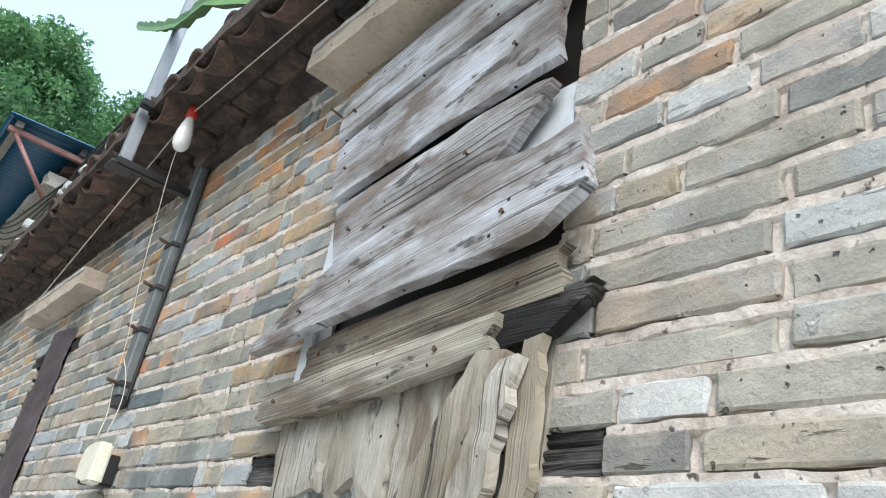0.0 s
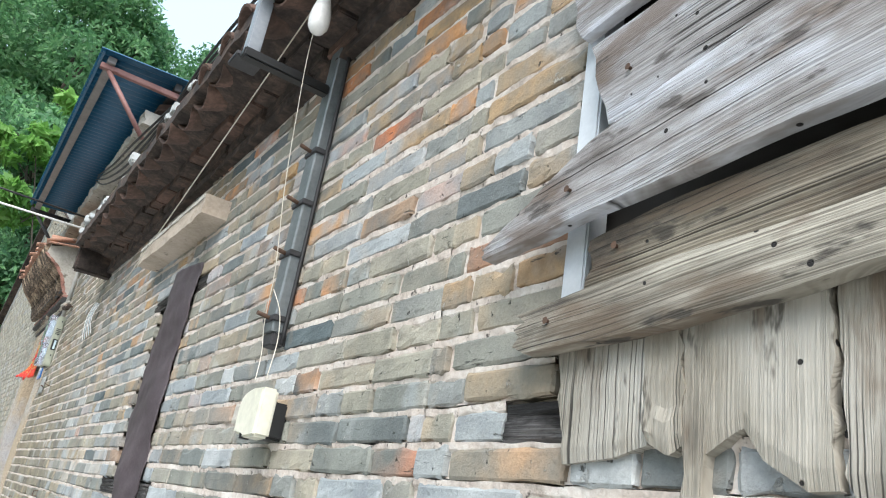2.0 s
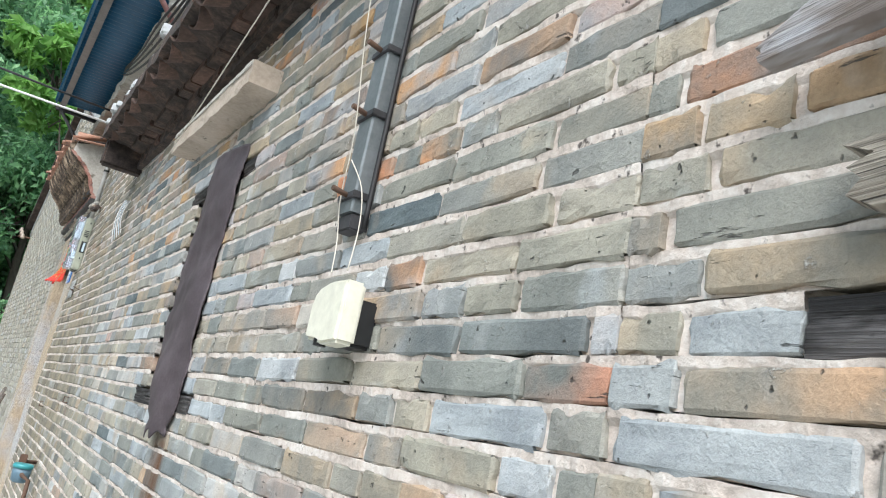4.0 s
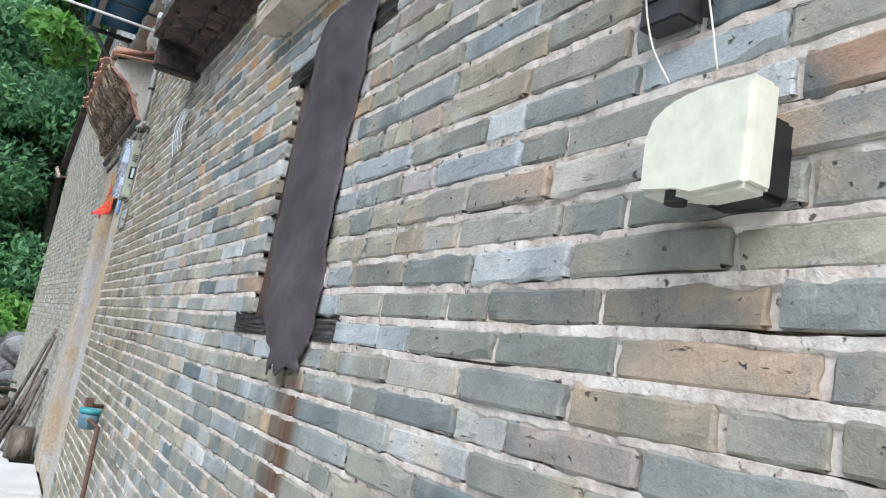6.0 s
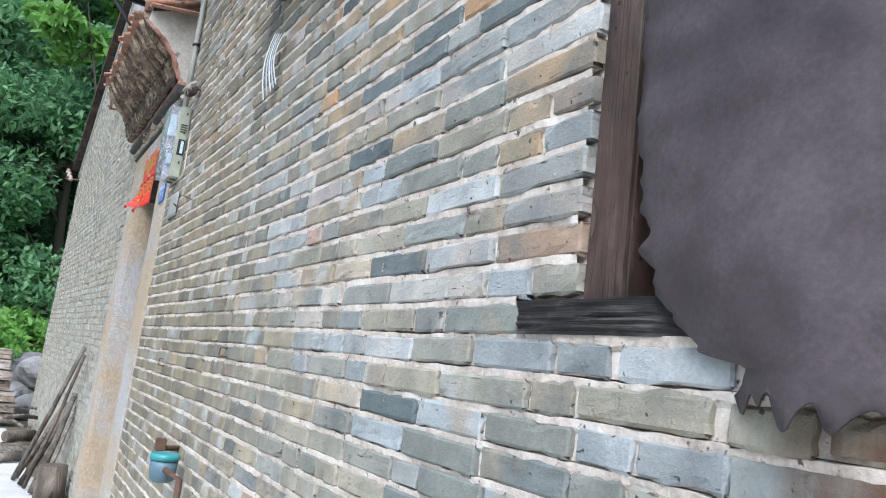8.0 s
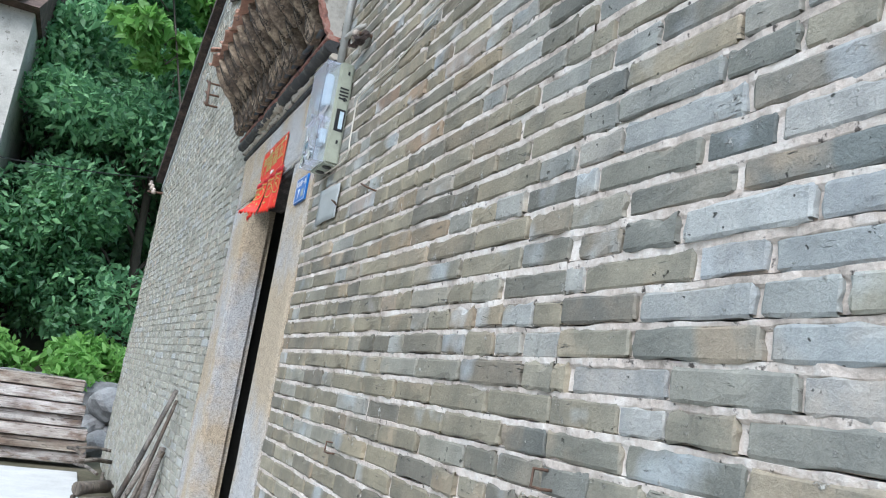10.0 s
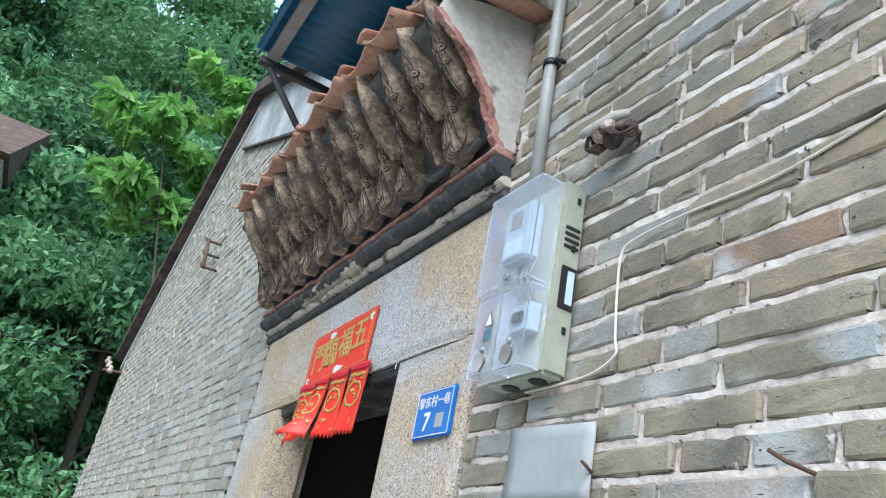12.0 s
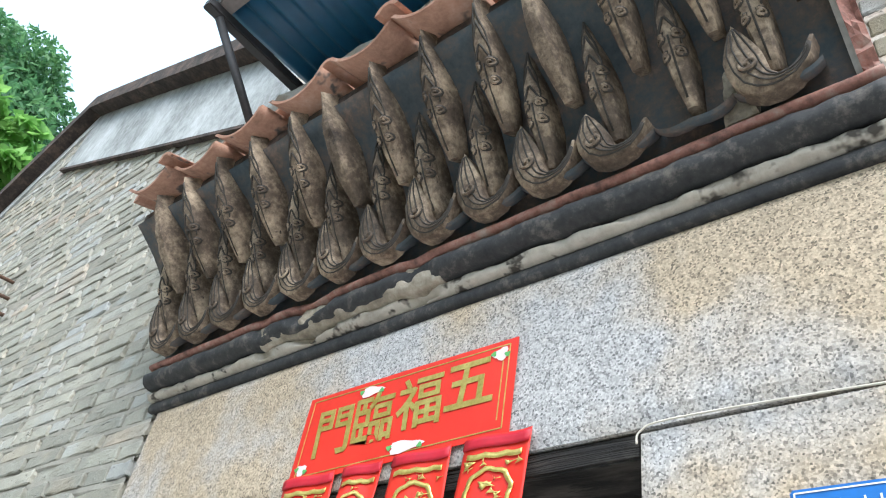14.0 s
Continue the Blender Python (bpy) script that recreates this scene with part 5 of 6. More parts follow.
for z in (2.575, 2.465, 2.29):
    part("latch", boxed(WX - 0.03, WX - 0.022, MY0 - 0.004, MY0 + 0.001, z, z + 0.014, 0.001), BLACK, mb)
part("side_window", boxed(WX - 0.048, WX - 0.012, MY0 - 0.003, MY0 + 0.001, 2.34, 2.43, 0.001), BLACK, mb)
part("side_label", boxed(WX - 0.034, WX - 0.018, MY0 - 0.005, MY0 - 0.0028, 2.35, 2.42), STRAP, mb, "pale blue label")
for y in (7.585, 7.675):
    part("cable_hole", tube(bmesh.new(), [(WX - 0.033, y, MZ0 + 0.001), (WX - 0.033, y, MZ0 - 0.004)], 0.018, 14), BLACK, mb)


def shell(bm, x0, x1, y0, y1, z0, z1, t=0.0025):
    """A thin open-backed cover: front and four sides."""
    box(bm, x0, x0 + t, y0, y1, z0, z1)
    box(bm, x0 + t, x1, y0, y0 + t, z0, z1)
    box(bm, x0 + t, x1, y1 - t, y1, z0, z1)
    box(bm, x0 + t, x1, y0 + t, y1 - t, z0, z0 + t)
    box(bm, x0 + t, x1, y0 + t, y1 - t, z1 - t, z1)
    return bm


c1 = part("upper_cover", shell(bmesh.new(), WX - 0.115, WX - 0.063, MY0 + 0.012, MY1 - 0.004, 2.385, 2.618), GLASSY, mb, "clear plastic cover")
c2 = part("lower_cover", shell(bmesh.new(), WX - 0.105, WX - 0.063, MY0 + 0.012, MY0 + 0.104, 2.21, 2.378), GLASSY, mb, "clear plastic cover")
c3 = part("lower_cover", shell(bmesh.new(), WX - 0.105, WX - 0.063, MY0 + 0.108, MY1 - 0.004, 2.21, 2.378), GLASSY, mb, "clear plastic cover")
for c in (c1, c2, c3):
    c.visible_shadow = False
part("meter_body", boxed(WX - 0.098, WX - 0.063, MY0 + 0.06, MY1 - 0.05, 2.45, 2.585, 0.006), PAPERBLUE, mb, "pale blue-white electricity meter")
part("display", boxed(WX - 0.100, WX - 0.0975, MY0 + 0.085, MY1 - 0.075, 2.525, 2.565), PURLIN, mb)
part("meter_label", boxed(WX - 0.1005, WX - 0.0975, MY0 + 0.078, MY1 - 0.062, 2.46, 2.50), STRAP, mb)
part("breaker", boxed(WX - 0.09, WX - 0.063, MY0 + 0.025, MY0 + 0.09, 2.285, 2.345, 0.003), PAPERBLUE, mb)
part("breaker_switch", boxed(WX - 0.098, WX - 0.09, MY0 + 0.04, MY0 + 0.075, 2.305, 2.325, 0.002), BLACK, mb)
flat("warning_triangle", [(MY1 - 0.045, 2.31), (MY1 - 0.075, 2.31), (MY1 - 0.06, 2.345)], WX - 0.1065, BLACK, mb)
flat("warning_triangle_inner", [(MY1 - 0.049, 2.3125), (MY1 - 0.071, 2.3125), (MY1 - 0.06, 2.339)], WX - 0.1073, WHITEPL, mb)
flat("warning_bars", [(MY1 - 0.045, 2.28), (MY1 - 0.075, 2.28), (MY1 - 0.075, 2.304), (MY1 - 0.045, 2.304)], WX - 0.1065, BLUEGREY, mb)
for y in (MY0 + 0.055, MY0 + 0.15):
    part("seal_disc", tube(bmesh.new(), [(WX - 0.105, y, 2.235), (WX - 0.112, y, 2.235)], 0.02, 16), GLASSY, mb)
    part("screw", tube(bmesh.new(), [(WX - 0.105, y, 2.262), (WX - 0.112, y, 2.262)], 0.006, 8), ALU, mb)
part("screw", tube(bmesh.new(), [(WX - 0.115, 7.62, 2.40), (WX - 0.122, 7.62, 2.40)], 0.008, 8), ALU, mb)
for k in range(3):
    part("inner_wire", tube(bmesh.new(), [(WX - 0.075, 7.58 + 0.03 * k, 2.45), (WX - 0.085, 7.60 + 0.02 * k, 2.41), (WX - 0.075, 7.57 + 0.02 * k, 2.35)], 0.003, 6), PURLIN, mb)

pipe = thing("conduit_pipe", (WX - 0.02, 7.765, 2.60), "grey plastic conduit running up a brick wall", "pipe")
part("tube", tube(bmesh.new(), [(WX - 0.022, 7.715, 2.62), (WX - 0.022, 7.73, 3.0), (WX - 0.022, 7.735, 3.5), (WX - 0.022, 7.735, 3.95)], 0.016, 14), PVC, pipe)
for z in (3.07, 3.55):
    part("clip", tube(bmesh.new(), [(WX - 0.022, 7.731, z - 0.008), (WX - 0.022, 7.731, z + 0.008)], 0.021, 12), BLACK, pipe)
    part("clip_screw", tube(bmesh.new(), [(WX - 0.002, 7.70, z), (WX - 0.03, 7.70, z)], 0.006, 8), BLACK, pipe)
cable("meter_cable", [(WX - 0.006, 6.3, 2.62), (WX - 0.006, 6.75, 2.515), (WX - 0.008, 7.05, 2.455), (WX - 0.008, 7.25, 2.455), (WX - 0.01, 7.37, 2.447), (WX - 0.012, 7.405, 2.425), (WX - 0.012, 7.408, 2.35), (WX - 0.012, 7.402, 2.26), (WX - 0.012, 7.398, 2.228), (WX - 0.012, 7.45, 2.205), (WX - 0.014, 7.53, 2.197), (WX - 0.02, 7.64, 2.194)], 0.0027, CORD, "white cable clipped to a brick wall")
cable("door_wire", [(WX - 0.012, 7.70, 2.33), (WX - 0.02, 7.84, 2.36), (WX - 0.012, 8.0, 2.378), (WX - 0.010, 8.25, 2.388), (WX - 0.010, 8.30, 2.378), (WX - 0.010, 8.306, 2.36)], 0.0017, CORD, "white wire along a granite joint")
rw = random.Random(11)
for k in range(4):
    pts = [(WX - 0.035, 7.742, 2.30 + 0.02 * k), (WX - 0.05, 7.79, 2.27 + 0.03 * k), (WX - 0.04, 7.835 - 0.012 * k, 2.33 + 0.02 * k), (WX - 0.03, 7.81 + 0.01 * k, 2.43), (WX - 0.025, 7.85 - 0.01 * k, 2.52 + 0.02 * k), (WX - 0.02, 7.862, 2.62), (WX - 0.015, 7.865 - 0.005 * k, 2.70)]
    cable("loose_wire", pts, 0.0024, REDWIRE if k % 2 == 0 else WIRE, "loose red wire beside a meter box" if k % 2 == 0 else "loose black wire beside a meter box", "wire")
cable("taped_joint", [(WX - 0.03, 7.86, 2.60), (WX - 0.03, 7.862, 2.66)], 0.006, BLUEWIRE, "blue tape on a wire joint", "tape")

ins = thing("line_insulator", (WX, 7.43, 2.68), "dirty porcelain insulator with wound wires on bricks", "insulator")
part("porcelain", tube(bmesh.new(), [(WX - 0.03, 7.40, 2.735), (WX - 0.05, 7.42, 2.725), (WX - 0.075, 7.47, 2.700), (WX - 0.08, 7.485, 2.692)], [0.008, 0.011, 0.010, 0.007], 12), PLASTER, ins)
part("spike", tube(bmesh.new(), [(WX + 0.02, 7.39, 2.69), (WX - 0.03, 7.40, 2.70), (WX - 0.05, 7.43, 2.705)], 0.007, 8), RUST, ins)
for k in range(5):
    pts = [(WX - 0.045 - 0.02 * math.sin(a * 1.3 + k), 7.435 + 0.05 * math.cos(a + k), 2.69 + 0.022 * math.sin(a * 1.7 + 2 * k)) for a in [0.5 * j for j in range(9)]]
    part("winding", tube(bmesh.new(), smooth_line(pts, 3), 0.0036, 6), SOOT, ins)

for k, (dx, dy, dz, r) in enumerate(((-0.035, 0.02, -0.012, 0.020), (-0.05, 0.045, 0.004, 0.017), (-0.03, -0.02, 0.0, 0.016), (-0.055, 0.015, 0.008, 0.015), (-0.04, 0.06, -0.016, 0.013))):
    nb = bmesh.new()
    bmesh.ops.create_icosphere(nb, subdivisions=3, radius=r)
    for v in nb.verts:
        v.co *= 1 + 0.30 * wob(v.co / r, 1.8, k * 2.3)
        v.co += Vector((WX + dx, 7.415 + dy, 2.695 + dz))
    part("crusted_knot", nb, CERAMIC if k % 2 else SOOT, ins)

# hook iron, clips and small irons on the wall
for y, z, s in ((5.90, 1.29, 0.03), (7.02, 1.205, 0.03)):
    cl = tagged(part("iron_staple", tube(bmesh.new(), [(WX, y - s / 2, z - s / 2), (WX - 0.02, y - s / 2, z - s / 2), (WX - 0.022, y + s / 2, z - s / 2), (WX - 0.02, y + s / 2, z + s / 2), (WX, y, z + s / 2)], 0.003, 6), RUST), "rusty iron staple driven into a brick wall", "staple")
tagged(part("iron_nail", tube(bmesh.new(), [(WX, 7.03, 2.01), (WX - 0.03, 7.05, 2.02), (WX - 0.05, 7.06, 2.03)], 0.003, 6), RUST), "bent rusty nail in a brick joint", "nail")
tagged(part("iron_nail", tube(bmesh.new(), [(WX, 1.52, 2.46), (WX - 0.05, 1.53, 2.475)], 0.003, 6), RUST), "rusty nail in a brick joint", "nail")

# hanging strap
hs = thing("hanging_strap", (0.77, 5.79, 2.45), "pale blue plastic strap hung from a nail on bricks", "strap")
for k in range(5):
    part("loop", sheet(bmesh.new(), lambda u, v, k=k: Vector((WX - 0.02 - 0.006 * k - 0.02 * math.sin(math.pi * u), 5.80 + 0.010 * (k - 2) + 0.012 * v + 0.008 * math.sin(3 * u + k), 2.46 - (0.20 + 0.014 * k) * u)), 14, 1, (0.002, 0, 0), True), STRAP if k % 2 else WHITEPL, hs)

# water meter
wm = thing("water_meter", (0.76, 6.20, 0.70), "turquoise-lidded water meter on an iron pipe", "water meter")
part("body", lathe(bmesh.new(), [(0.03, -0.05), (0.045, -0.04), (0.05, 0.0), (0.05, 0.03)], (0.72, 6.22, 0.835)), BLUEGREY, wm)
part("lid", lathe(bmesh.new(), [(0.054, 0.03), (0.056, 0.045), (0.05, 0.055)], (0.72, 6.22, 0.835)), TURQ, wm, "turquoise lid")
part("pipe", tube(bmesh.new(), [(WX, 6.38, 0.89), (0.73, 6.36, 0.89), (0.72, 6.32, 0.835), (0.72, 6.12, 0.835), (0.75, 6.06, 0.82), (0.76, 6.05, 0.4), (0.76, 6.05, -0.02)], 0.012, 10), RUST, wm)
part("valve", boxed(0.70, 0.74, 6.33, 6.36, 0.88, 0.93, 0.004), RUST, wm)

# ---- the carved hood over the door ----
hood = thing("door_hood", (WX, 8.84, 2.74), "carved plaster hood with clay tiles above a doorway", "canopy")
HY0, HY1 = 7.885, 9.80


def cove(v):
    """Profile of the hood from its foot (0) to under the tiles (1): (x, z)."""
    pts = [(0.772, 2.862), (0.760, 2.93), (0.725, 3.02), (0.67, 3.10), (0.60, 3.17), (0.51, 3.232)]
    return along(pts, v)


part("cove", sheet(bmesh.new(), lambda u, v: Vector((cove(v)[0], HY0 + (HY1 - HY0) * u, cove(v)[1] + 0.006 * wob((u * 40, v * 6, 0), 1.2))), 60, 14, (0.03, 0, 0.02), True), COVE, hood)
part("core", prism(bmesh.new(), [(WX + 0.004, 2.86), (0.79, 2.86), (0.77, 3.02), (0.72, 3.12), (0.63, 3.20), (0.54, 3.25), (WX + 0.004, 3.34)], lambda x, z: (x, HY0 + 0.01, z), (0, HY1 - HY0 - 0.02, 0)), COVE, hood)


def moulding(name, x, z0, z1, r, material, broken=0.0, u0=0.0, u1=1.0, rough=0.0):
    def f(u, v):
        a = math.pi * (v - 0.5)
        s = u0 + (u1 - u0) * u
        wear = broken * max(0.0, wob((s * 14, v, z0), 1.6)) * (2.2 if 0.45 < s < 0.75 else 0.5)
        rr = r + rough * (wob((s * 45, v * 3, 7), 1.4) - 0.25)
        return Vector((x - rr * math.cos(a) + wear, HY0 - 0.02 + (HY1 - HY0 + 0.03) * s, (z0 + z1) / 2 + (z1 - z0) / 2 * math.sin(a) + 0.0012 * wob((s * 60, v, 0), 1.3)))
    part(name, sheet(bmesh.new(), f, 110, 7, (0.05 + r * 0.2, 0, 0), True), material, hood)


moulding("red_moulding", 0.750, 2.850, 2.872, 0.016, PINKTRIM, 0.008)
moulding("black_moulding", 0.762, 2.795, 2.849, 0.032, BLACKTRIM, 0.012, rough=0.006)
moulding("broken_moulding", 0.764, 2.790, 2.850, 0.024, BROKEN, 0.0, 0.44, 0.74, 0.026)
moulding("pale_moulding", 0.780, 2.768, 2.794, 0.016, PALETRIM, 0.018, rough=0.010)
moulding("dark_fillet", 0.792, 2.738, 2.768, 0.008, BLACKTRIM)


def scroll(at, parent, cy, cz, r, side, turns=1.35):
    """A carved volute: a raised spiral over a wider dark tube painting the shade of its cut."""
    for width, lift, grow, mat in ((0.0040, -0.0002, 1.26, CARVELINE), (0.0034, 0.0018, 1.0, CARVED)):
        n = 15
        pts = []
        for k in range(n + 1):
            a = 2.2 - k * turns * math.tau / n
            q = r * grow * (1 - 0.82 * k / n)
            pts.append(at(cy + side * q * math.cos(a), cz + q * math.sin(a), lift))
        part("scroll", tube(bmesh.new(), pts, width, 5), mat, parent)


def carved_leaf(c, w, h, d, tilt, seed, worn):
    """A long pointed bracket: a flat carved front between deep smooth sides that run back into the cove."""
    rnd = random.Random(seed)
    prof = [(0.0, 0.45), (0.06, 0.58), (0.16, 0.74), (0.3, 0.92), (0.44, 1.0), (0.58, 0.93), (0.72, 0.70), (0.86, 0.38), (0.95, 0.14), (1.0, 0.02)]
    bm = bmesh.new()
    m = Matrix.Translation(c) @ Matrix.Rotation(tilt, 4, "Y") @ Matrix.Rotation(rnd.uniform(-0.06, 0.06), 4, "X")

    def width(t):
        for (t0, q0), (t1, q1) in zip(prof, prof[1:]):
            if t0 <= t <= t1:
                return q0 + (q1 - q0) * (t - t0) / (t1 - t0)
        return 0.02

    def depth(t):
        return d * (0.45 + 0.55 * math.sin(math.pi * min(1.0, 0.12 + 0.72 * t)))

    rows = []
    for k in range(15):
        t = k / 14
        half, dep, z = w * 0.5 * width(t), depth(t), h * t
        chip = 0.006 * max(0.0, wob((seed, t * 6, 1), 1.5))
        sect = ((0.03, 1.0), (-0.45, 0.96), (-0.88, 0.84), (-0.98, 0.62), (-1.0, 0.0), (-0.97, -0.62), (-0.87, -0.85), (-0.45, -0.97), (0.03, -1.0))
        rows.append([bm.verts.new(m @ Vector((px * dep + chip + rnd.uniform(-0.001, 0.001), py * half + rnd.uniform(-0.0008, 0.0008), z))) for px, py in sect])
    for a, b in zip(rows, rows[1:]):
        for k in range(8):
            bm.faces.new((a[k], b[k], b[k + 1], a[k + 1])).smooth = k in (0, 1, 6, 7)
    bm.faces.new(rows[0][::-1])
    bm.faces.new(rows[-1])
    bmesh.ops.recalc_face_normals(bm, faces=bm.faces)
    leaf = part("carved_bracket", bm, CARVED, hood)

    def at(yy, zz, lift):
        t = max(0.0, min(1.0, zz / h))
        s = min(1.0, abs(yy) / max(0.003, w * 0.5 * width(t)))
        return m @ Vector((-depth(t) * (1 - 0.03 * s - 0.5 * max(0, s - 0.62)) - lift, yy, zz))

    if not worn:
        for side in (-1, 1):
            scroll(at, leaf, side * w * 0.30, h * 0.47, w * 0.19, side)
            scroll(at, leaf, side * w * 0.27, h * 0.34, w * 0.16, side)
            # dark tubes on the surface paint the shade of carved lines
            for z0, z1 in ((0.94, 0.60), (0.80, 0.5), (0.62, 0.40)):
                pts = []
                for k in range(9):
                    q = k / 8
                    zz = h * (z0 + (z1 - z0) * q)
                    pts.append(at(side * w * 0.5 * width(zz / h) * (0.06 + 0.74 * math.sin(q * math.pi * 0.62)), zz, 0.0006))
                part("groove_shade_line", tube(bmesh.new(), pts, 0.0026, 4), CARVELINE, leaf)
        part("rib_shade_line", tube(bmesh.new(), [at(0, h * t, 0.0) for t in (0.06, 0.2, 0.34, 0.48)], 0.002, 4), CARVELINE, leaf)
    return leaf


def wave_crest(y, z, w, h, seed):
    """A crest of the lowest row: a pointed horn whose flat, grooved front sweeps round below into a U-shaped lip."""
    outer = [(0.20, 1.0), (0.08, 0.80), (0.0, 0.56), (0.02, 0.32), (0.12, 0.12), (0.30, 0.01), (0.50, -0.01), (0.72, 0.06), (0.90, 0.22), (0.99, 0.44)]
    inner = [(0.20, 1.0), (0.30, 0.84), (0.39, 0.66), (0.45, 0.50), (0.46, 0.36), (0.48, 0.24), (0.56, 0.16), (0.70, 0.17), (0.84, 0.29), (0.955, 0.46)]

    def face(u, v):
        a, b = along(outer, u), along(inner, u)
        p, q = a[0] + (b[0] - a[0]) * v, a[1] + (b[1] - a[1]) * v
        swell = 0.012 * math.sin(math.pi * v) * math.sin(math.pi * min(1.0, u * 1.15 + 0.02))
        return Vector((0.704 - 0.30 * q * h - swell + 0.0015 * wob((u * 8, v * 4, seed), 1.3), y - p * w, z + q * h))
    leaf = part("carved_crest", sheet(bmesh.new(), face, 30, 6, (0.034, 0, 0.004), True), CARVED, hood)
    # dark lines along the crest, shade painted in place of real cuts
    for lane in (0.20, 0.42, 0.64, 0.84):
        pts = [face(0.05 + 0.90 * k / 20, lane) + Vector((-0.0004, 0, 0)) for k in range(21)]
        part("groove_shade_line", tube(bmesh.new(), pts, 0.0019, 4), CARVELINE, leaf)
    # dark tube below the raised spiral paints its crease shade
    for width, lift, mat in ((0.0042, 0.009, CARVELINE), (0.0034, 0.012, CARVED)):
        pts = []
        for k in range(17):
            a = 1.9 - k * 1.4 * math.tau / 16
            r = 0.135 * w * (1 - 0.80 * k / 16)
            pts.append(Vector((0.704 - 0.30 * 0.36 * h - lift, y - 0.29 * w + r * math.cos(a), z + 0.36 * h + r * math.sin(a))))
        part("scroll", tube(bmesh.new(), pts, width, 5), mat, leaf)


def cup(y, z, half):
    """The hollow behind a lip, between two crests."""
    def f(u, v):
        s = 2 * u - 1
        return Vector((0.700 + 0.012 * abs(s) + 0.060 * v ** 0.7, y + s * half * (1 - 0.12 * v), z + 0.010 + 0.030 * abs(s) ** 3 + 0.085 * v ** 1.6))
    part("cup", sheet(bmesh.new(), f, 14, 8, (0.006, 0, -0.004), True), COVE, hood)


NB = 13
step = (HY1 - HY0 - 0.06) / NB
rh = random.Random(21)
for i in range(NB):
    y = HY0 + 0.05 + step * (i + 0.5)
    # lowest row; one crest has fallen off and another has lost its tip
    if i != 1:
        wave_crest(y + step * 0.5, 2.872, step, 0.155 * rh.uniform(0.92, 1.05) * (0.7 if i == 2 else 1.0), 40 + i)
    else:
        part("plaster_scar", sheet(bmesh.new(), lambda u, v: Vector((0.742 - 0.02 * v - 0.006 * wob((u * 3, v * 4, 2), 1.4), y - step * 0.5 + (u - 0.5) * 0.045 * (1.3 - 0.7 * v) + 0.006 * wob((v * 5, 0, 1), 1.3), 2.876 + 0.115 * v)), 6, 10, (0.03, 0, 0.004)), BROKEN, hood, "bare scar of a fallen crest")
    cup(y, 2.874, step * 0.5)
    # middle row, set between
    carved_leaf((0.764, y, 2.945), step * 0.33, 0.285, 0.088, -0.38, 80 + i, rh.random() < 0.04)
    # top row
    carved_leaf((0.692, y - step * 0.5, 3.045), step * 0.33, 0.30, 0.080, -0.64, 120 + i, rh.random() < 0.06)

# plaster cheek and red edge at the near end of the hood
part("cheek", prism(bmesh.new(), [(WX - 0.001, 2.85), (0.758, 2.86), (0.727, 2.93), (0.695, 3.01), (0.625, 3.10), (0.505, 3.19), (0.52, 3.29), (WX - 0.001, 3.36)], lambda x, z: (x, HY0 - 0.012, z), (0, 0.03, 0)), PLASTER, hood, "bare grey plaster cheek")
edge = [(0.755, 2.87), (0.722, 2.93), (0.69, 3.01), (0.62, 3.10), (0.50, 3.19)]
part("cheek_edge", sheet(bmesh.new(), lambda u, v: Vector((along(edge, u)[0] - 0.012 + 0.016 * wob((u * 16, v, 0), 1.3), HY0 - 0.016 + 0.024 * v, along(edge, u)[1] - 0.006)), 26, 3, (0.02, 0, 0.008)), PINKTRIM, hood, "flaking red edge")

# tiles of the hood: dished pans and humped covers
rk = random.Random(8)
axis = Vector((0.93, 0, 0.30)).normalized()
tup = Vector((-0.30, 0, 0.93)).normalized()
NP = 9
for i in range(NP + 1):
    y = HY0 - 0.03 + (HY1 - HY0 + 0.02) * i / NP + rk.uniform(-0.012, 0.012)
    if i < NP:
        cy = y + (HY1 - HY0) / NP / 2
        part("pan_tile", tile_arc(bmesh.new(), (0.448 + rk.uniform(-0.02, 0.02), cy, 3.307 + rk.uniform(-0.008, 0.008)), axis, Vector((0, 1, 0)), tup, 0.150, 0.74, 0.42, 0.022, 9, -1), TERRACOTTA, hood)
    if 0 < i < NP + 1:
        part("cover_tile", tile_arc(bmesh.new(), (0.440 + rk.uniform(-0.03, 0.05), y, 3.318 + rk.uniform(-0.005, 0.010)), axis, Vector((0, 1, rk.uniform(-0.12, 0.12))).normalized(), tup, 0.044, 1.0, 0.42, 0.017, 8, 1), TERRACOTTA, hood)
# tiles turned down the near verge
part("verge_tile", tile_arc(bmesh.new(), (0.50, HY0 - 0.03, 3.315), Vector((0.98, -0.02, 0.12)).normalized(), Vector((0, 0.8, 0.6)), Vector((0.1, -0.6, 0.8)).normalized(), 0.11, 0.9, 0.33, 0.02, 8, -1), TERRACOTTA, hood, "cracked clay verge tile")
part("bedding", sheet(bmesh.new(), lambda u, v: Vector((0.52 + 0.30 * v, HY0 - 0.03 + (HY1 - HY0 + 0.03) * u, 3.255 + 0.09 * v + 0.008 * wob((u * 40, v * 5, 2), 1.1))), 40, 4, (0, 0, 0.025)), SOOT, hood)
mo = thing("mortar_haunch", (WX, 7.86, 3.34), "rough grey mortar packed above a tile verge", "mortar")
part("haunch", sheet(bmesh.new(), lambda u, v: Vector((0.80 - 0.10 * math.sin(math.pi * v) - 0.02 * wob((u * 5, v * 5, 0), 1.5), 7.72 + 0.35 * u, 3.36 + 0.36 * v + 0.02 * wob((u * 5, v * 4, 1), 1.5))), 14, 14, (0.06, 0, 0)), PLASTER, mo)

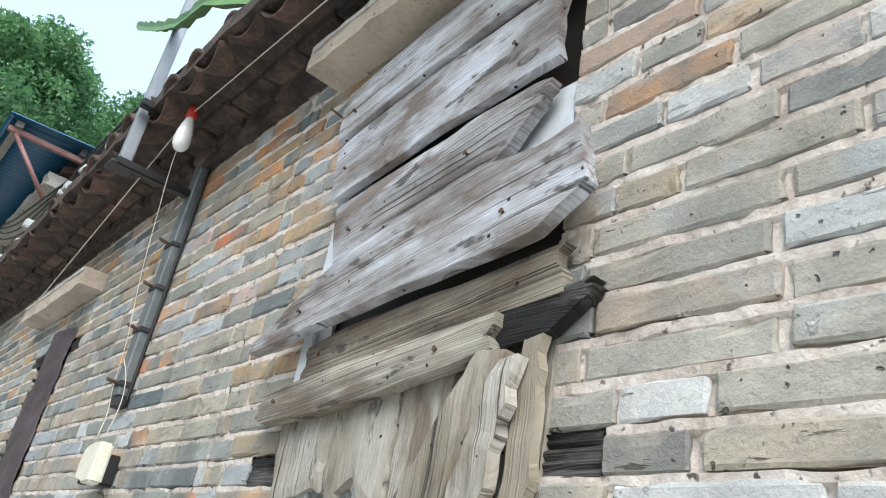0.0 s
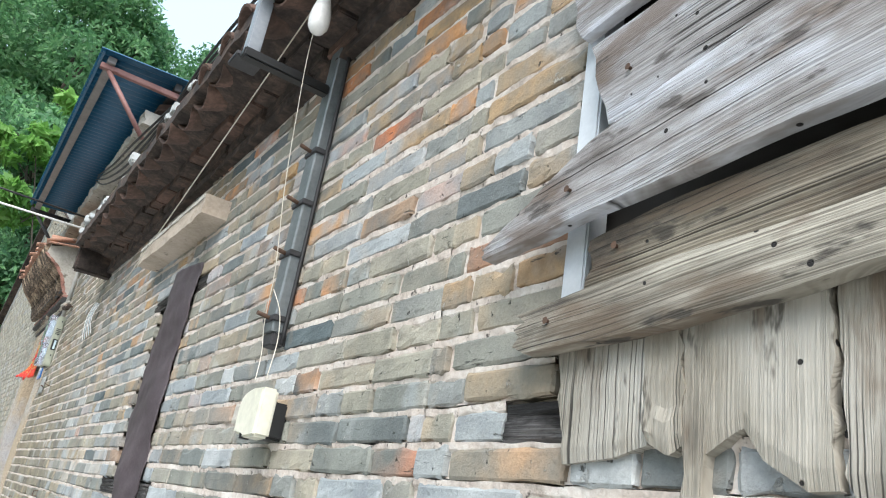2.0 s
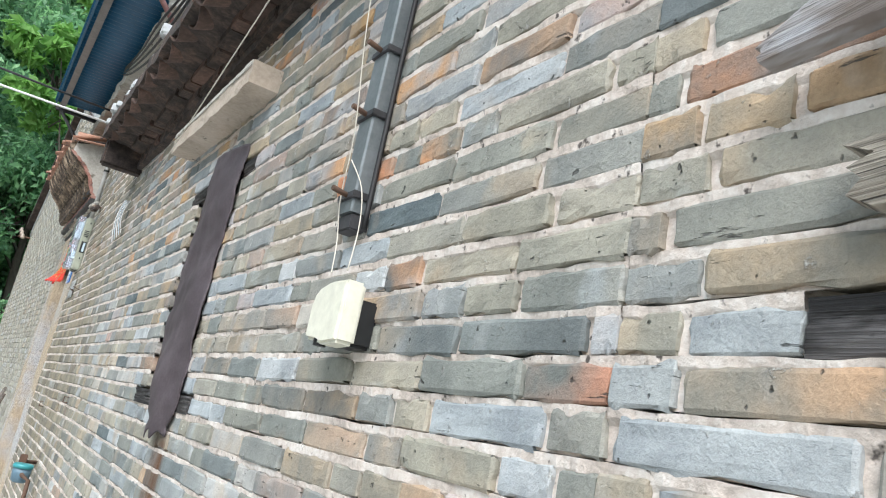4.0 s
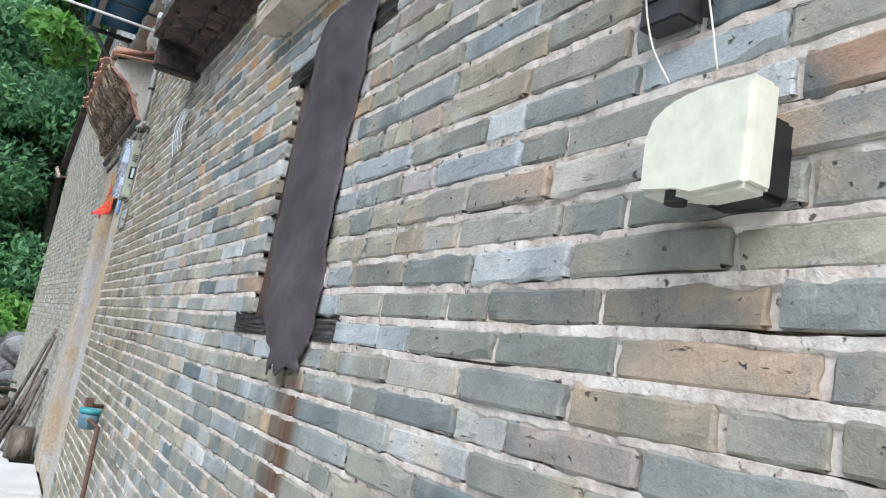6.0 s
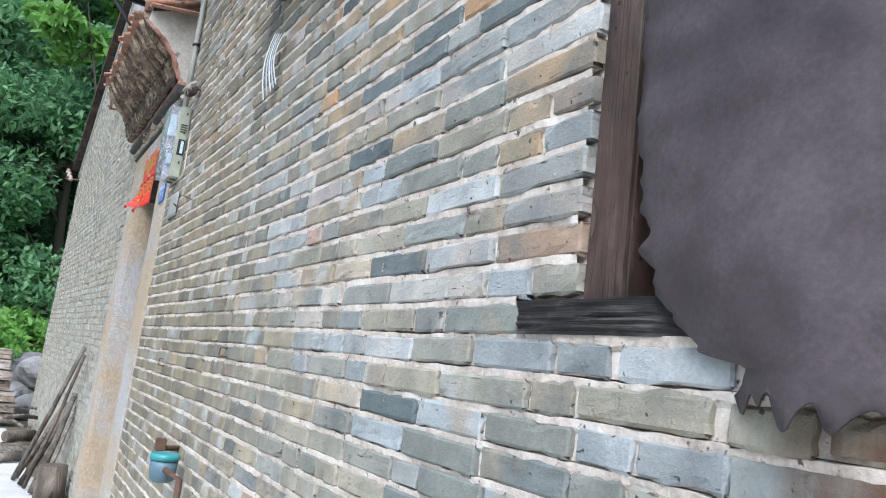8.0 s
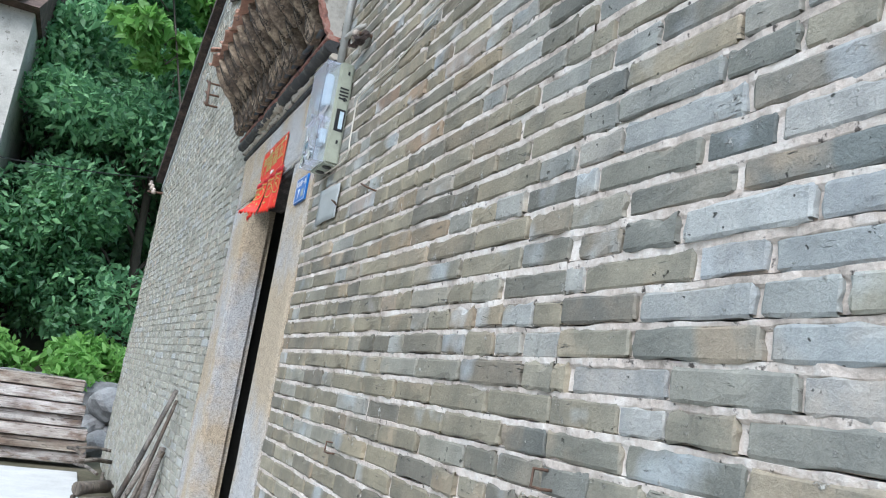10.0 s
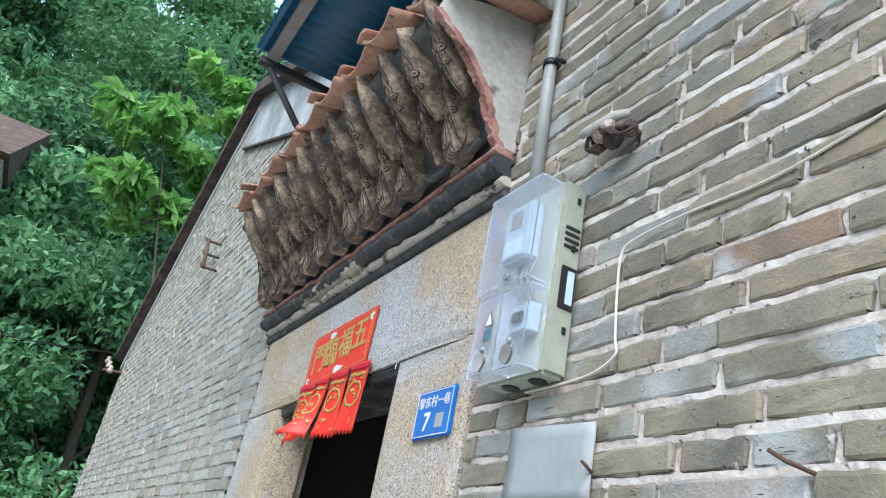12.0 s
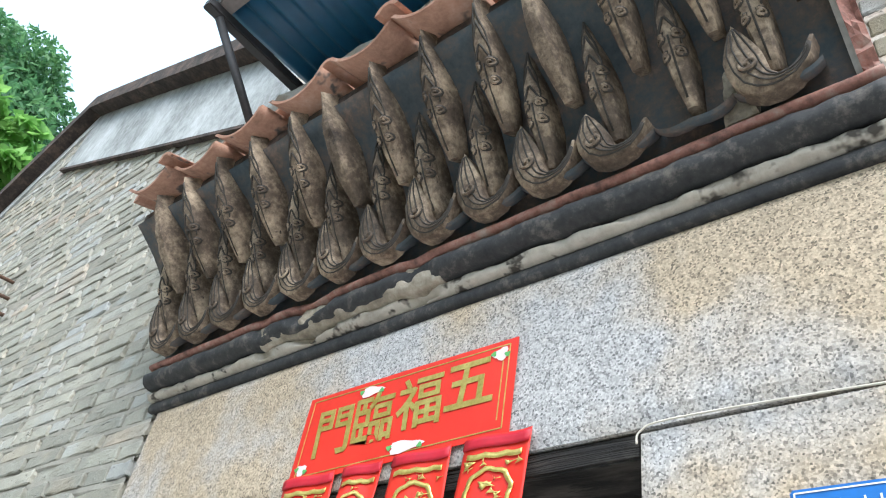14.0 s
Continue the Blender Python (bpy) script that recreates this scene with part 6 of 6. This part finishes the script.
# ---- blue sheet canopy above ----
can = thing("sheet_canopy", (0.85, 7.7, 4.05), "blue corrugated steel canopy on steel arms", "canopy")


def corr(u, v):
    y = 5.68 + 3.99 * u
    return Vector((0.27 + 0.75 * v, y, 4.10 + 0.035 * v + 0.012 * math.sin(y * math.tau / 0.076)))


part("sheeting", sheet(bmesh.new(), corr, 420, 2, (0, 0, 0.002), True), BLUESTEEL, can)
part("outer_purlin", boxed(0.33, 0.385, 5.74, 9.66, 4.035, 4.085, 0.004), PURLIN, can)
part("inner_purlin", boxed(0.79, 0.835, 5.74, 9.66, 4.04, 4.10, 0.004), DARKSTEEL, can)
part("outer_fascia", boxed(0.285, 0.30, 5.70, 9.66, 4.075, 4.098), BLUESTEEL, can)
for y, mtl in ((5.79, REDOXIDE), (9.62, DARKSTEEL)):
    part("arm", boxed(0.30, 0.88, y - 0.02, y + 0.02, 4.00, 4.04, 0.004), mtl, can)
    part("brace", tube(bmesh.new(), [(0.36, y, 4.0), (0.70, y, 3.62)], 0.017, 6), mtl, can)
part("stay", boxed(0.84, 0.875, 9.585, 9.64, 3.60, 4.10, 0.003), DARKSTEEL, can)

# ---- top of the gable ----
verge = thing("roof_far", (0.75, 12.4, 5.7), "dark roof verge over a whitewashed gable band", "roof", kind="structure")


def gable_band(line, lo, hi, x_out, material, name, thick):
    def f(u, v):
        y, z = along(line, u)
        return Vector((gable_x(y) - x_out, y, z + lo + (hi - lo) * v))
    part(name, sheet(bmesh.new(), f, 30, 2, (thick, 0, 0)), material, verge)


top_line = [(15.0, 3.57), (13.3, 4.83), (12.2, 5.52), (11.2, 5.12), (9.80, 4.55)]
gable_band(top_line, -0.02, 0.10, 0.10, SOOT, "verge", 0.5)
gable_band([(15.0, 3.57), (13.3, 4.83), (12.2, 5.52)], -0.12, -0.02, 0.012, LIME, "white_band", 0.05)
part("white_panel", prism(bmesh.new(), [(12.25, 4.98), (12.2, 5.50), (11.2, 5.10), (9.82, 4.53), (9.82, 4.02)], lambda y, z: (gable_x(y) - 0.012, y, z), (0.02, 0, 0)), WASHED, verge, "whitewashed plaster below the verge")
part("drip_line", sheet(bmesh.new(), lambda u, v: Vector((gable_x(12.25 - 2.43 * u) - 0.03, 12.25 - 2.43 * u, 4.98 - 0.96 * u - 0.02 + 0.02 * v)), 10, 1, (0.03, 0, 0)), SOOT, verge)
part("roof_deck", sheet(bmesh.new(), lambda u, v: Vector((gable_x(along(top_line, u)[0]) + 0.35 + 4 * v, along(top_line, u)[0], along(top_line, u)[1] + 0.04)), 12, 2, (0, 0, 0.06)), OLDTILE, verge)
rung = thing("iron_rungs", (0.74, 11.7, 3.6), "rusty iron bracket with rungs on a brick gable", "bracket")
ra, rb = Vector((gable_x(11.7), 11.84, 3.93)), Vector((gable_x(11.7), 11.62, 3.63))
for k in (0.02, 0.5, 0.95):
    p = ra.lerp(rb, k)
    part("rung", tube(bmesh.new(), [p + Vector((0.02, 0, 0)), p + Vector((-0.11, 0.02, 0)), p + Vector((-0.12, 0.05, 0.03))], 0.010, 6), RUST, rung)
part("bar", tube(bmesh.new(), [ra + Vector((-0.10, 0, 0)), rb + Vector((-0.10, 0, 0))], 0.013, 6), RUST, rung)
gi = thing("line_insulator", (0.6, 15.0, 3.7), "white porcelain insulators on a gable corner", "insulator")
for k in range(3):
    part("porcelain", lathe(bmesh.new(), [(0.012, 0), (0.03, 0.012), (0.03, 0.04), (0.018, 0.05), (0.026, 0.065), (0.012, 0.08)], (0.53 - 0.02 * k, 14.85 + 0.08 * k, 3.36 + 0.06 * k), 10), CERAMIC, gi)
part("bracket", tube(bmesh.new(), [(0.66, 14.85, 3.40), (0.47, 14.95, 3.40)], 0.015, 6), RUST, gi)
for k, (a, b, d) in enumerate((((0.50, 15.0, 3.6), (-6.0, 8.0, 2.9), 0.5), ((0.81, 7.0, 3.24), (-9, 7.0, 3.24), 0.03), ((0.81, 7.0, 3.33), (-9, 7.0, 3.7), 0.06))):
    cable("overhead_line", sag(a, b, d), 0.008 if k else 0.006, WHITEPL if k == 1 else WIRE, "thin overhead line across the lane")

# ---- lane, paving and things at the far end ----
pv = tagged(part("pavement", boxed(-1.6, 0.80, -4.0, 8.35, -0.1, -0.012, 0.005), PAD), "worn grey concrete lane beside a wall", "pavement", kind="structure")
slabs = [(0.44, 0.80, 8.37, 9.60, 0.0), (-1.6, 0.42, 8.37, 9.60, -0.005), (-1.4, 0.60, 9.62, 11.0, -0.015), (-1.6, 0.55, 11.02, 12.3, -0.01), (-1.6, 0.40, 12.32, 14.4, -0.008)]
for x0, x1, y0, y1, z in slabs:
    tagged(part("paving_slab", boxed(x0, x1, y0, y1, -0.1, z, 0.006), PAD), "pale worn concrete paving slab in a lane", "paving slab", "paving of the lane")

stump = thing("tree_stump", (0.66, 9.85, 0), "short dark log stump standing by a doorway", "stump")
part("wood", tube(bmesh.new(), [(0.66, 9.92, -0.01), (0.66, 9.92, 0.1), (0.655, 9.92, 0.26)], [0.115, 0.11, 0.105], 16), STICKWOOD, stump)
rs = random.Random(3)
for k, (fx, fy, tx, ty, tz, r) in enumerate(((0.43, 10.75, 0.74, 10.3, 1.18, 0.022), (0.55, 10.15, 0.75, 10.45, 0.78, 0.03), (0.48, 10.5, 0.75, 10.42, 0.76, 0.03), (0.45, 10.85, 0.72, 10.8, 0.68, 0.024), (0.58, 10.05, 0.745, 10.25, 0.6, 0.02), (0.50, 10.35, 0.745, 10.22, 1.12, 0.016))):
    ob = part("wooden_pole", tube(bmesh.new(), [(fx, fy, 0.0), ((fx + tx) / 2 + 0.01, (fy + ty) / 2, tz / 2), (tx, ty, tz)], [r, r * 0.9, r * 0.75], 7), STICKWOOD)
    tagged(ob, "old grey wooden pole leaning on a wall", "pole", "poles leaning on the wall")
for k in range(4):
    ob = part("log", tube(bmesh.new(), [(0.26 + 0.03 * k, 11.6 + 0.28 * k, 0.05 + (0.09 if k == 3 else 0)), (0.62, 11.85 + 0.28 * k, 0.05 + (0.09 if k == 3 else 0))], 0.05 + 0.008 * (k % 2), 10), STICKWOOD)
    tagged(ob, "short weathered log lying in a lane", "log", "logs by the wall")
for k in range(10):
    a = rs.uniform(0, 6.28)
    x, y = rs.uniform(0.3, 0.6), rs.uniform(12.6, 14.2)
    ob = part("branch", tube(bmesh.new(), [(x - 0.2 * math.cos(a), y - 0.3 * math.sin(a), 0.03 + 0.03 * k), (x, y, 0.05 + 0.03 * k), (x + 0.2 * math.cos(a), y + 0.3 * math.sin(a), 0.02 + 0.03 * k)], 0.018, 6), STICKWOOD)
    tagged(ob, "dry branch on a brush heap", "branch", "brush heap")
for k in range(7):
    z = 0.14 * k
    w = 0.42 + 0.08 * rs.random() - 0.03 * k
    bm = boxed(-1.1, w, 14.95 + rs.uniform(-0.05, 0.05), 15.35 + rs.uniform(-0.05, 0.05), z - 0.01, z + 0.115, 0.008)
    tagged(part("sawn_beam", bm, BEAMWOOD), "sawn timber beam in a stack", "timber", "stacked beams")


def rock(c, r, seed):
    bm = bmesh.new()
    bmesh.ops.create_icosphere(bm, subdivisions=3, radius=r)
    for v in bm.verts:
        v.co *= 1 + 0.28 * wob(v.co / r, 1.3, seed)
        v.co.z *= 0.8
        v.co += Vector(c)
    return part("rock", bm, ROCK)


for k, (x, y, z, r) in enumerate(((0.72, 16.4, 0.62, 0.3), (0.45, 16.5, 0.25, 0.28), (0.85, 16.6, 0.2, 0.32), (0.2, 16.6, 0.2, 0.3), (0.62, 16.0, 0.12, 0.22), (0.95, 16.2, 0.45, 0.2))):
    tagged(rock((x, y, z), r, k * 1.7), "grey field stone in a low dry wall", "rock", "stones of the low wall")
bank = part("low_wall", sheet(bmesh.new(), lambda u, v: Vector((-5 + 7 * u, 16.9 + 0.1 * wob((u * 20, v * 3, 0), 1), -0.05 + 0.95 * v + 0.03 * wob((u * 30, v, 0), 1))), 40, 6, (0, 0.35, 0)), ROCK)
tagged(bank, "low mossy stone retaining wall below a hedge", "wall", kind="structure")

# neighbour house across the lane
nh = thing("house", (-3.5, 20, 0), "pale rendered house with a tiled roof among trees", "house")
part("wall", boxed(-6.5, -1.62, 17.9, 24.0, 0.0, 6.4), PLASTER, nh)
part("roof", prism(bmesh.new(), [(17.6, 6.35), (24.3, 6.35), (20.95, 8.4)], lambda y, z: (-6.8, y, z), (5.25, 0, 0)), OLDTILE, nh)
for k in range(22):
    part("eave_tile", tile_arc(bmesh.new(), (-6.7 + 0.23 * k, 17.55, 6.40), Vector((0, 0.85, 0.52)), Vector((1, 0, 0)), Vector((0, -0.52, 0.85)), 0.1, 1.1, 0.5, 0.02), TERRACOTTA, nh)
wn_ = part("window", boxed(-3.4, -2.5, 17.88, 17.95, 3.4, 4.6), DARKFRAME, nh)


# ---- trees ----
def leaf_cloud(seed, clumps, per, spread, size, flat_=0.75):
    """Many bent leaves round clump centres."""
    g = np.random.default_rng(seed)
    v, f = [], []
    for c in clumps:
        n = per
        d = g.normal(size=(n, 3))
        d /= np.linalg.norm(d, axis=1)[:, None]
        r = spread * c[3] * g.uniform(0.35, 1.0, n) ** 0.5
        p = np.array(c[:3]) + d * r[:, None] * np.array([1, 1, flat_])
        a = g.normal(size=(n, 3)) + 0.6 * d
        a /= np.linalg.norm(a, axis=1)[:, None]
        b = np.cross(a, g.normal(size=(n, 3)))
        b /= np.linalg.norm(b, axis=1)[:, None]
        s = size * g.uniform(0.6, 1.3, n)[:, None]
        q = [p - a * s, p + b * s * 0.42, p + a * s - np.array([0, 0, 0.25]) * s, p - b * s * 0.42]
        for k in range(n):
            i = len(v)
            v += [tuple(q[0][k]), tuple(q[1][k]), tuple(q[2][k]), tuple(q[3][k])]
            f += [(i, i + 1, i + 2), (i, i + 2, i + 3)]
    return v, f


def build_tree(seed, height, radius, per, leaf, material, base, clump_n=46, low=0.3):
    rnd = random.Random(seed)
    x, y, z = base
    t = thing("tree", base, "broad-leaved forest tree with a dense green crown", "tree", "trees of the wooded bank")
    tr = bmesh.new()
    top = Vector((x + rnd.uniform(-0.5, 0.5), y + rnd.uniform(-0.5, 0.5), z + height * 0.85))
    mid = Vector((x, y, z)).lerp(top, 0.5) + Vector((rnd.uniform(-0.3, 0.3), 0, 0))
    r0 = 0.022 * height
    tube(tr, [(x, y, z - 0.4), mid, top], [r0, r0 * 0.6, r0 * 0.15], 9)
    clumps = []
    for k in range(clump_n):
        h = low + (1 - low) * (k + 0.5) / clump_n
        a = rnd.uniform(0, math.tau)
        wide = radius * math.sin(math.pi * min(0.97, 0.2 + 0.75 * (h - low) / (1 - low))) * rnd.uniform(0.45, 1.1)
        c = Vector((x + wide * math.cos(a), y + wide * math.sin(a), z + height * h * rnd.uniform(0.94, 1.05)))
        clumps.append((*c, rnd.uniform(0.6, 1.25)))
        if k % 3 == 0:
            s = Vector((x, y, z - 0.4)).lerp(top, max(0.2, h - 0.18))
            tube(tr, [s, s.lerp(c, 0.5) + Vector((0, 0, 0.15)), c], [r0 * 0.3, r0 * 0.18, 0.02], 6)
    part("trunk", tr, BARK, t)
    v, f = leaf_cloud(seed, clumps, per, radius * 0.33, leaf)
    ob = new("crown", mesh_from("crown", v, f, material, False))
    ob.parent = t
    ob.matrix_parent_inverse = world_of(t).inverted()
    return t


TREES = [build_tree(1, 13.2, 3.7, 700, 0.115, LEAF, (0.5, 26.0, ground_z(0.5, 26))),
         build_tree(2, 11.0, 3.4, 700, 0.115, LEAF_DARK, (-4.5, 25.0, ground_z(-4.5, 25))),
         build_tree(3, 6.2, 2.3, 600, 0.085, LEAF_DARK, (0.9, 19.6, ground_z(0.9, 19.6)), 40, 0.12)]
spots = [(0, 5.0, 28.5, 1.0, 40), (1, 9.0, 31.0, 1.05, 120), (0, -2.2, 30.5, 1.0, 200), (1, -8.5, 29.0, 1.1, 77), (1, 2.0, 33.5, 1.25, 300), (0, 12.5, 33.0, 1.4, 10), (0, -13.0, 27.0, 1.0, 150),
         (2, -1.2, 20.4, 1.0, 90), (2, 2.9, 20.6, 1.15, 210), (2, -3.4, 22.2, 1.2, 20), (2, 5.2, 22.0, 1.3, 310), (1, -16.0, 20.0, 1.0, 100), (0, -11.0, 20.0, 0.9, 250), (2, 0.4, 22.8, 1.35, 130)]
for k, x, y, s, a in spots:
    src = TREES[k]
    c = copy_thing(src, pose(x, y, ground_z(x, y), 0, 0, a))
    c.scale = (s, s, s)


def shrub(seed, base, r, h, leaf, material, per=260, label="bright green leafy shrub on a bank"):
    rnd = random.Random(seed)
    t = thing("shrub", base, label, "shrub", "shrubs of the bank")
    cl, st = [], bmesh.new()
    for k in range(12):
        a = rnd.uniform(0, math.tau)
        c = Vector(base) + Vector((r * rnd.random() * math.cos(a), r * rnd.random() * math.sin(a), h * rnd.uniform(0.3, 1)))
        cl.append((*c, rnd.uniform(0.6, 1.2)))
        tube(st, [base, c], [0.03, 0.008], 5)
    part("stems", st, BARK, t)
    v, f = leaf_cloud(seed, cl, per, r * 0.5, leaf)
    ob = new("foliage", mesh_from("foliage", v, f, material, False))
    ob.parent = t
    ob.matrix_parent_inverse = world_of(t).inverted()
    return t


shrub(31, (0.2, 17.6, 0.75), 0.8, 0.55, 0.09, LEAF_BRIGHT)
shrub(32, (-1.4, 17.7, 0.75), 0.8, 0.6, 0.09, LEAF_BRIGHT)
shrub(33, (1.2, 17.9, 0.7), 0.7, 0.5, 0.09, LEAF_BRIGHT)


def sapling(seed, foot, top, spread, leaf, per):
    """A slender young tree: a bare bent stem, forking near its head into arching twigs with drooping leaves."""
    rnd = random.Random(seed)
    t = thing("sapling", foot, "young fresh-green sapling behind a gable wall", "sapling", "saplings of the bank")
    st, cl = bmesh.new(), []
    foot, top = Vector(foot), Vector(top)
    tube(st, [foot - Vector((0, 0, 0.3)), foot.lerp(top, 0.55) + Vector((0.45, 0.1, 0)), top], [0.035, 0.022, 0.010], 7)
    for k in range(11):
        a = rnd.uniform(0, math.tau)
        root = foot.lerp(top, rnd.uniform(0.78, 1.0))
        tip = root + Vector((spread * rnd.uniform(0.4, 1.0) * math.cos(a), spread * rnd.uniform(0.3, 0.8) * math.sin(a), rnd.uniform(-0.15, 0.55)))
        tube(st, [root, root.lerp(tip, 0.55) + Vector((0, 0, 0.16)), tip], [0.014, 0.009, 0.004], 5)
        for q in (0.55, 0.8, 1.0):
            cl.append((*root.lerp(tip, q), rnd.uniform(0.7, 1.2)))
    part("stem", st, BARK, t)
    v, f = leaf_cloud(seed, cl, per, spread * 0.26, leaf, 0.5)
    ob = new("foliage", mesh_from("foliage", v, f, LEAF_BRIGHT, False))
    ob.parent = t
    ob.matrix_parent_inverse = world_of(t).inverted()


sapling(34, (1.25, 17.3, ground_z(1.25, 17.3)), (0.15, 17.0, 7.4), 0.95, 0.15, 34)
sapling(35, (1.7, 17.8, ground_z(1.7, 17.8)), (0.95, 17.4, 8.3), 1.05, 0.16, 34)

# cactus stem trailing over the eave
vine = thing("climbing_cactus", (0.5, 2.3, 3.1), "green ribbed cactus stem trailing from a roof", "plant")
vb = bmesh.new()
line = [Vector((0.62, 1.9, 2.98)), Vector((0.5, 2.12, 3.02)), Vector((0.5, 2.40, 3.10)), Vector((0.5, 2.75, 3.29)), Vector((0.5, 3.05, 3.47)), Vector((0.52, 3.4, 3.70)), Vector((0.52, 3.62, 3.86))]
pts = [line[min(int(s), 5)].lerp(line[min(int(s), 5) + 1], s - min(int(s), 5)) for s in [6 * k / 30 for k in range(31)]]
rings = []
for i, p in enumerate(pts):
    d = (pts[min(i + 1, 30)] - pts[max(i - 1, 0)]).normalized()
    a = d.cross(Vector((0, 0, 1))).normalized()
    b = a.cross(d)
    r = 0.026 * (1 + 0.22 * math.sin(i * 2.1)) * (1 if i < 27 else (31 - i) / 5)
    rings.append([vb.verts.new(p + (r if k % 2 == 0 else r * 0.35) * (math.cos(k * math.tau / 6) * a + math.sin(k * math.tau / 6) * b)) for k in range(6)])
for s, t in zip(rings, rings[1:]):
    for k in range(6):
        vb.faces.new((s[k], s[(k + 1) % 6], t[(k + 1) % 6], t[k]))
part("stem", vb, CACTUS, vine)

# ---- bricks, last ----
for i, (w, y0, y1, top_z, band) in enumerate(WALLS):
    beds(w, y0, y1, 0.0, top_z, lambda y: WX, 0.012, 3.0 + i, lambda y, z: True)
    lay(w, courses(y0, y1, 0.0, top_z, 50 + i, lambda y, z: True), lambda y, z, b=band: b[0] < z < b[1], lambda y: WX, seed=70 + i)
beds(over, 7.87, 9.80, 2.74, 4.15, lambda y: WX, 0.04, 9.0, lambda y, z: True)
lay(over, courses(7.87, 9.80, 2.74, 4.15, 60, lambda y, z: True), lambda y, z: False, lambda y: WX, seed=80)
beds(gable, 9.80, 14.93, 0.0, 5.5, gable_x, 0.08, 11.0, lambda y, z: z < gable_top(y) - 0.1, GABLE_MORTAR)
lay(gable, courses(9.80, 14.93, 0.0, 5.5, 61, lambda y, z: z < gable_top(y) - 0.1), lambda y, z: z < 1.6 and y < 12, gable_x, seed=81, one=PALE_BRICK, rest=PALE_BRICKS)
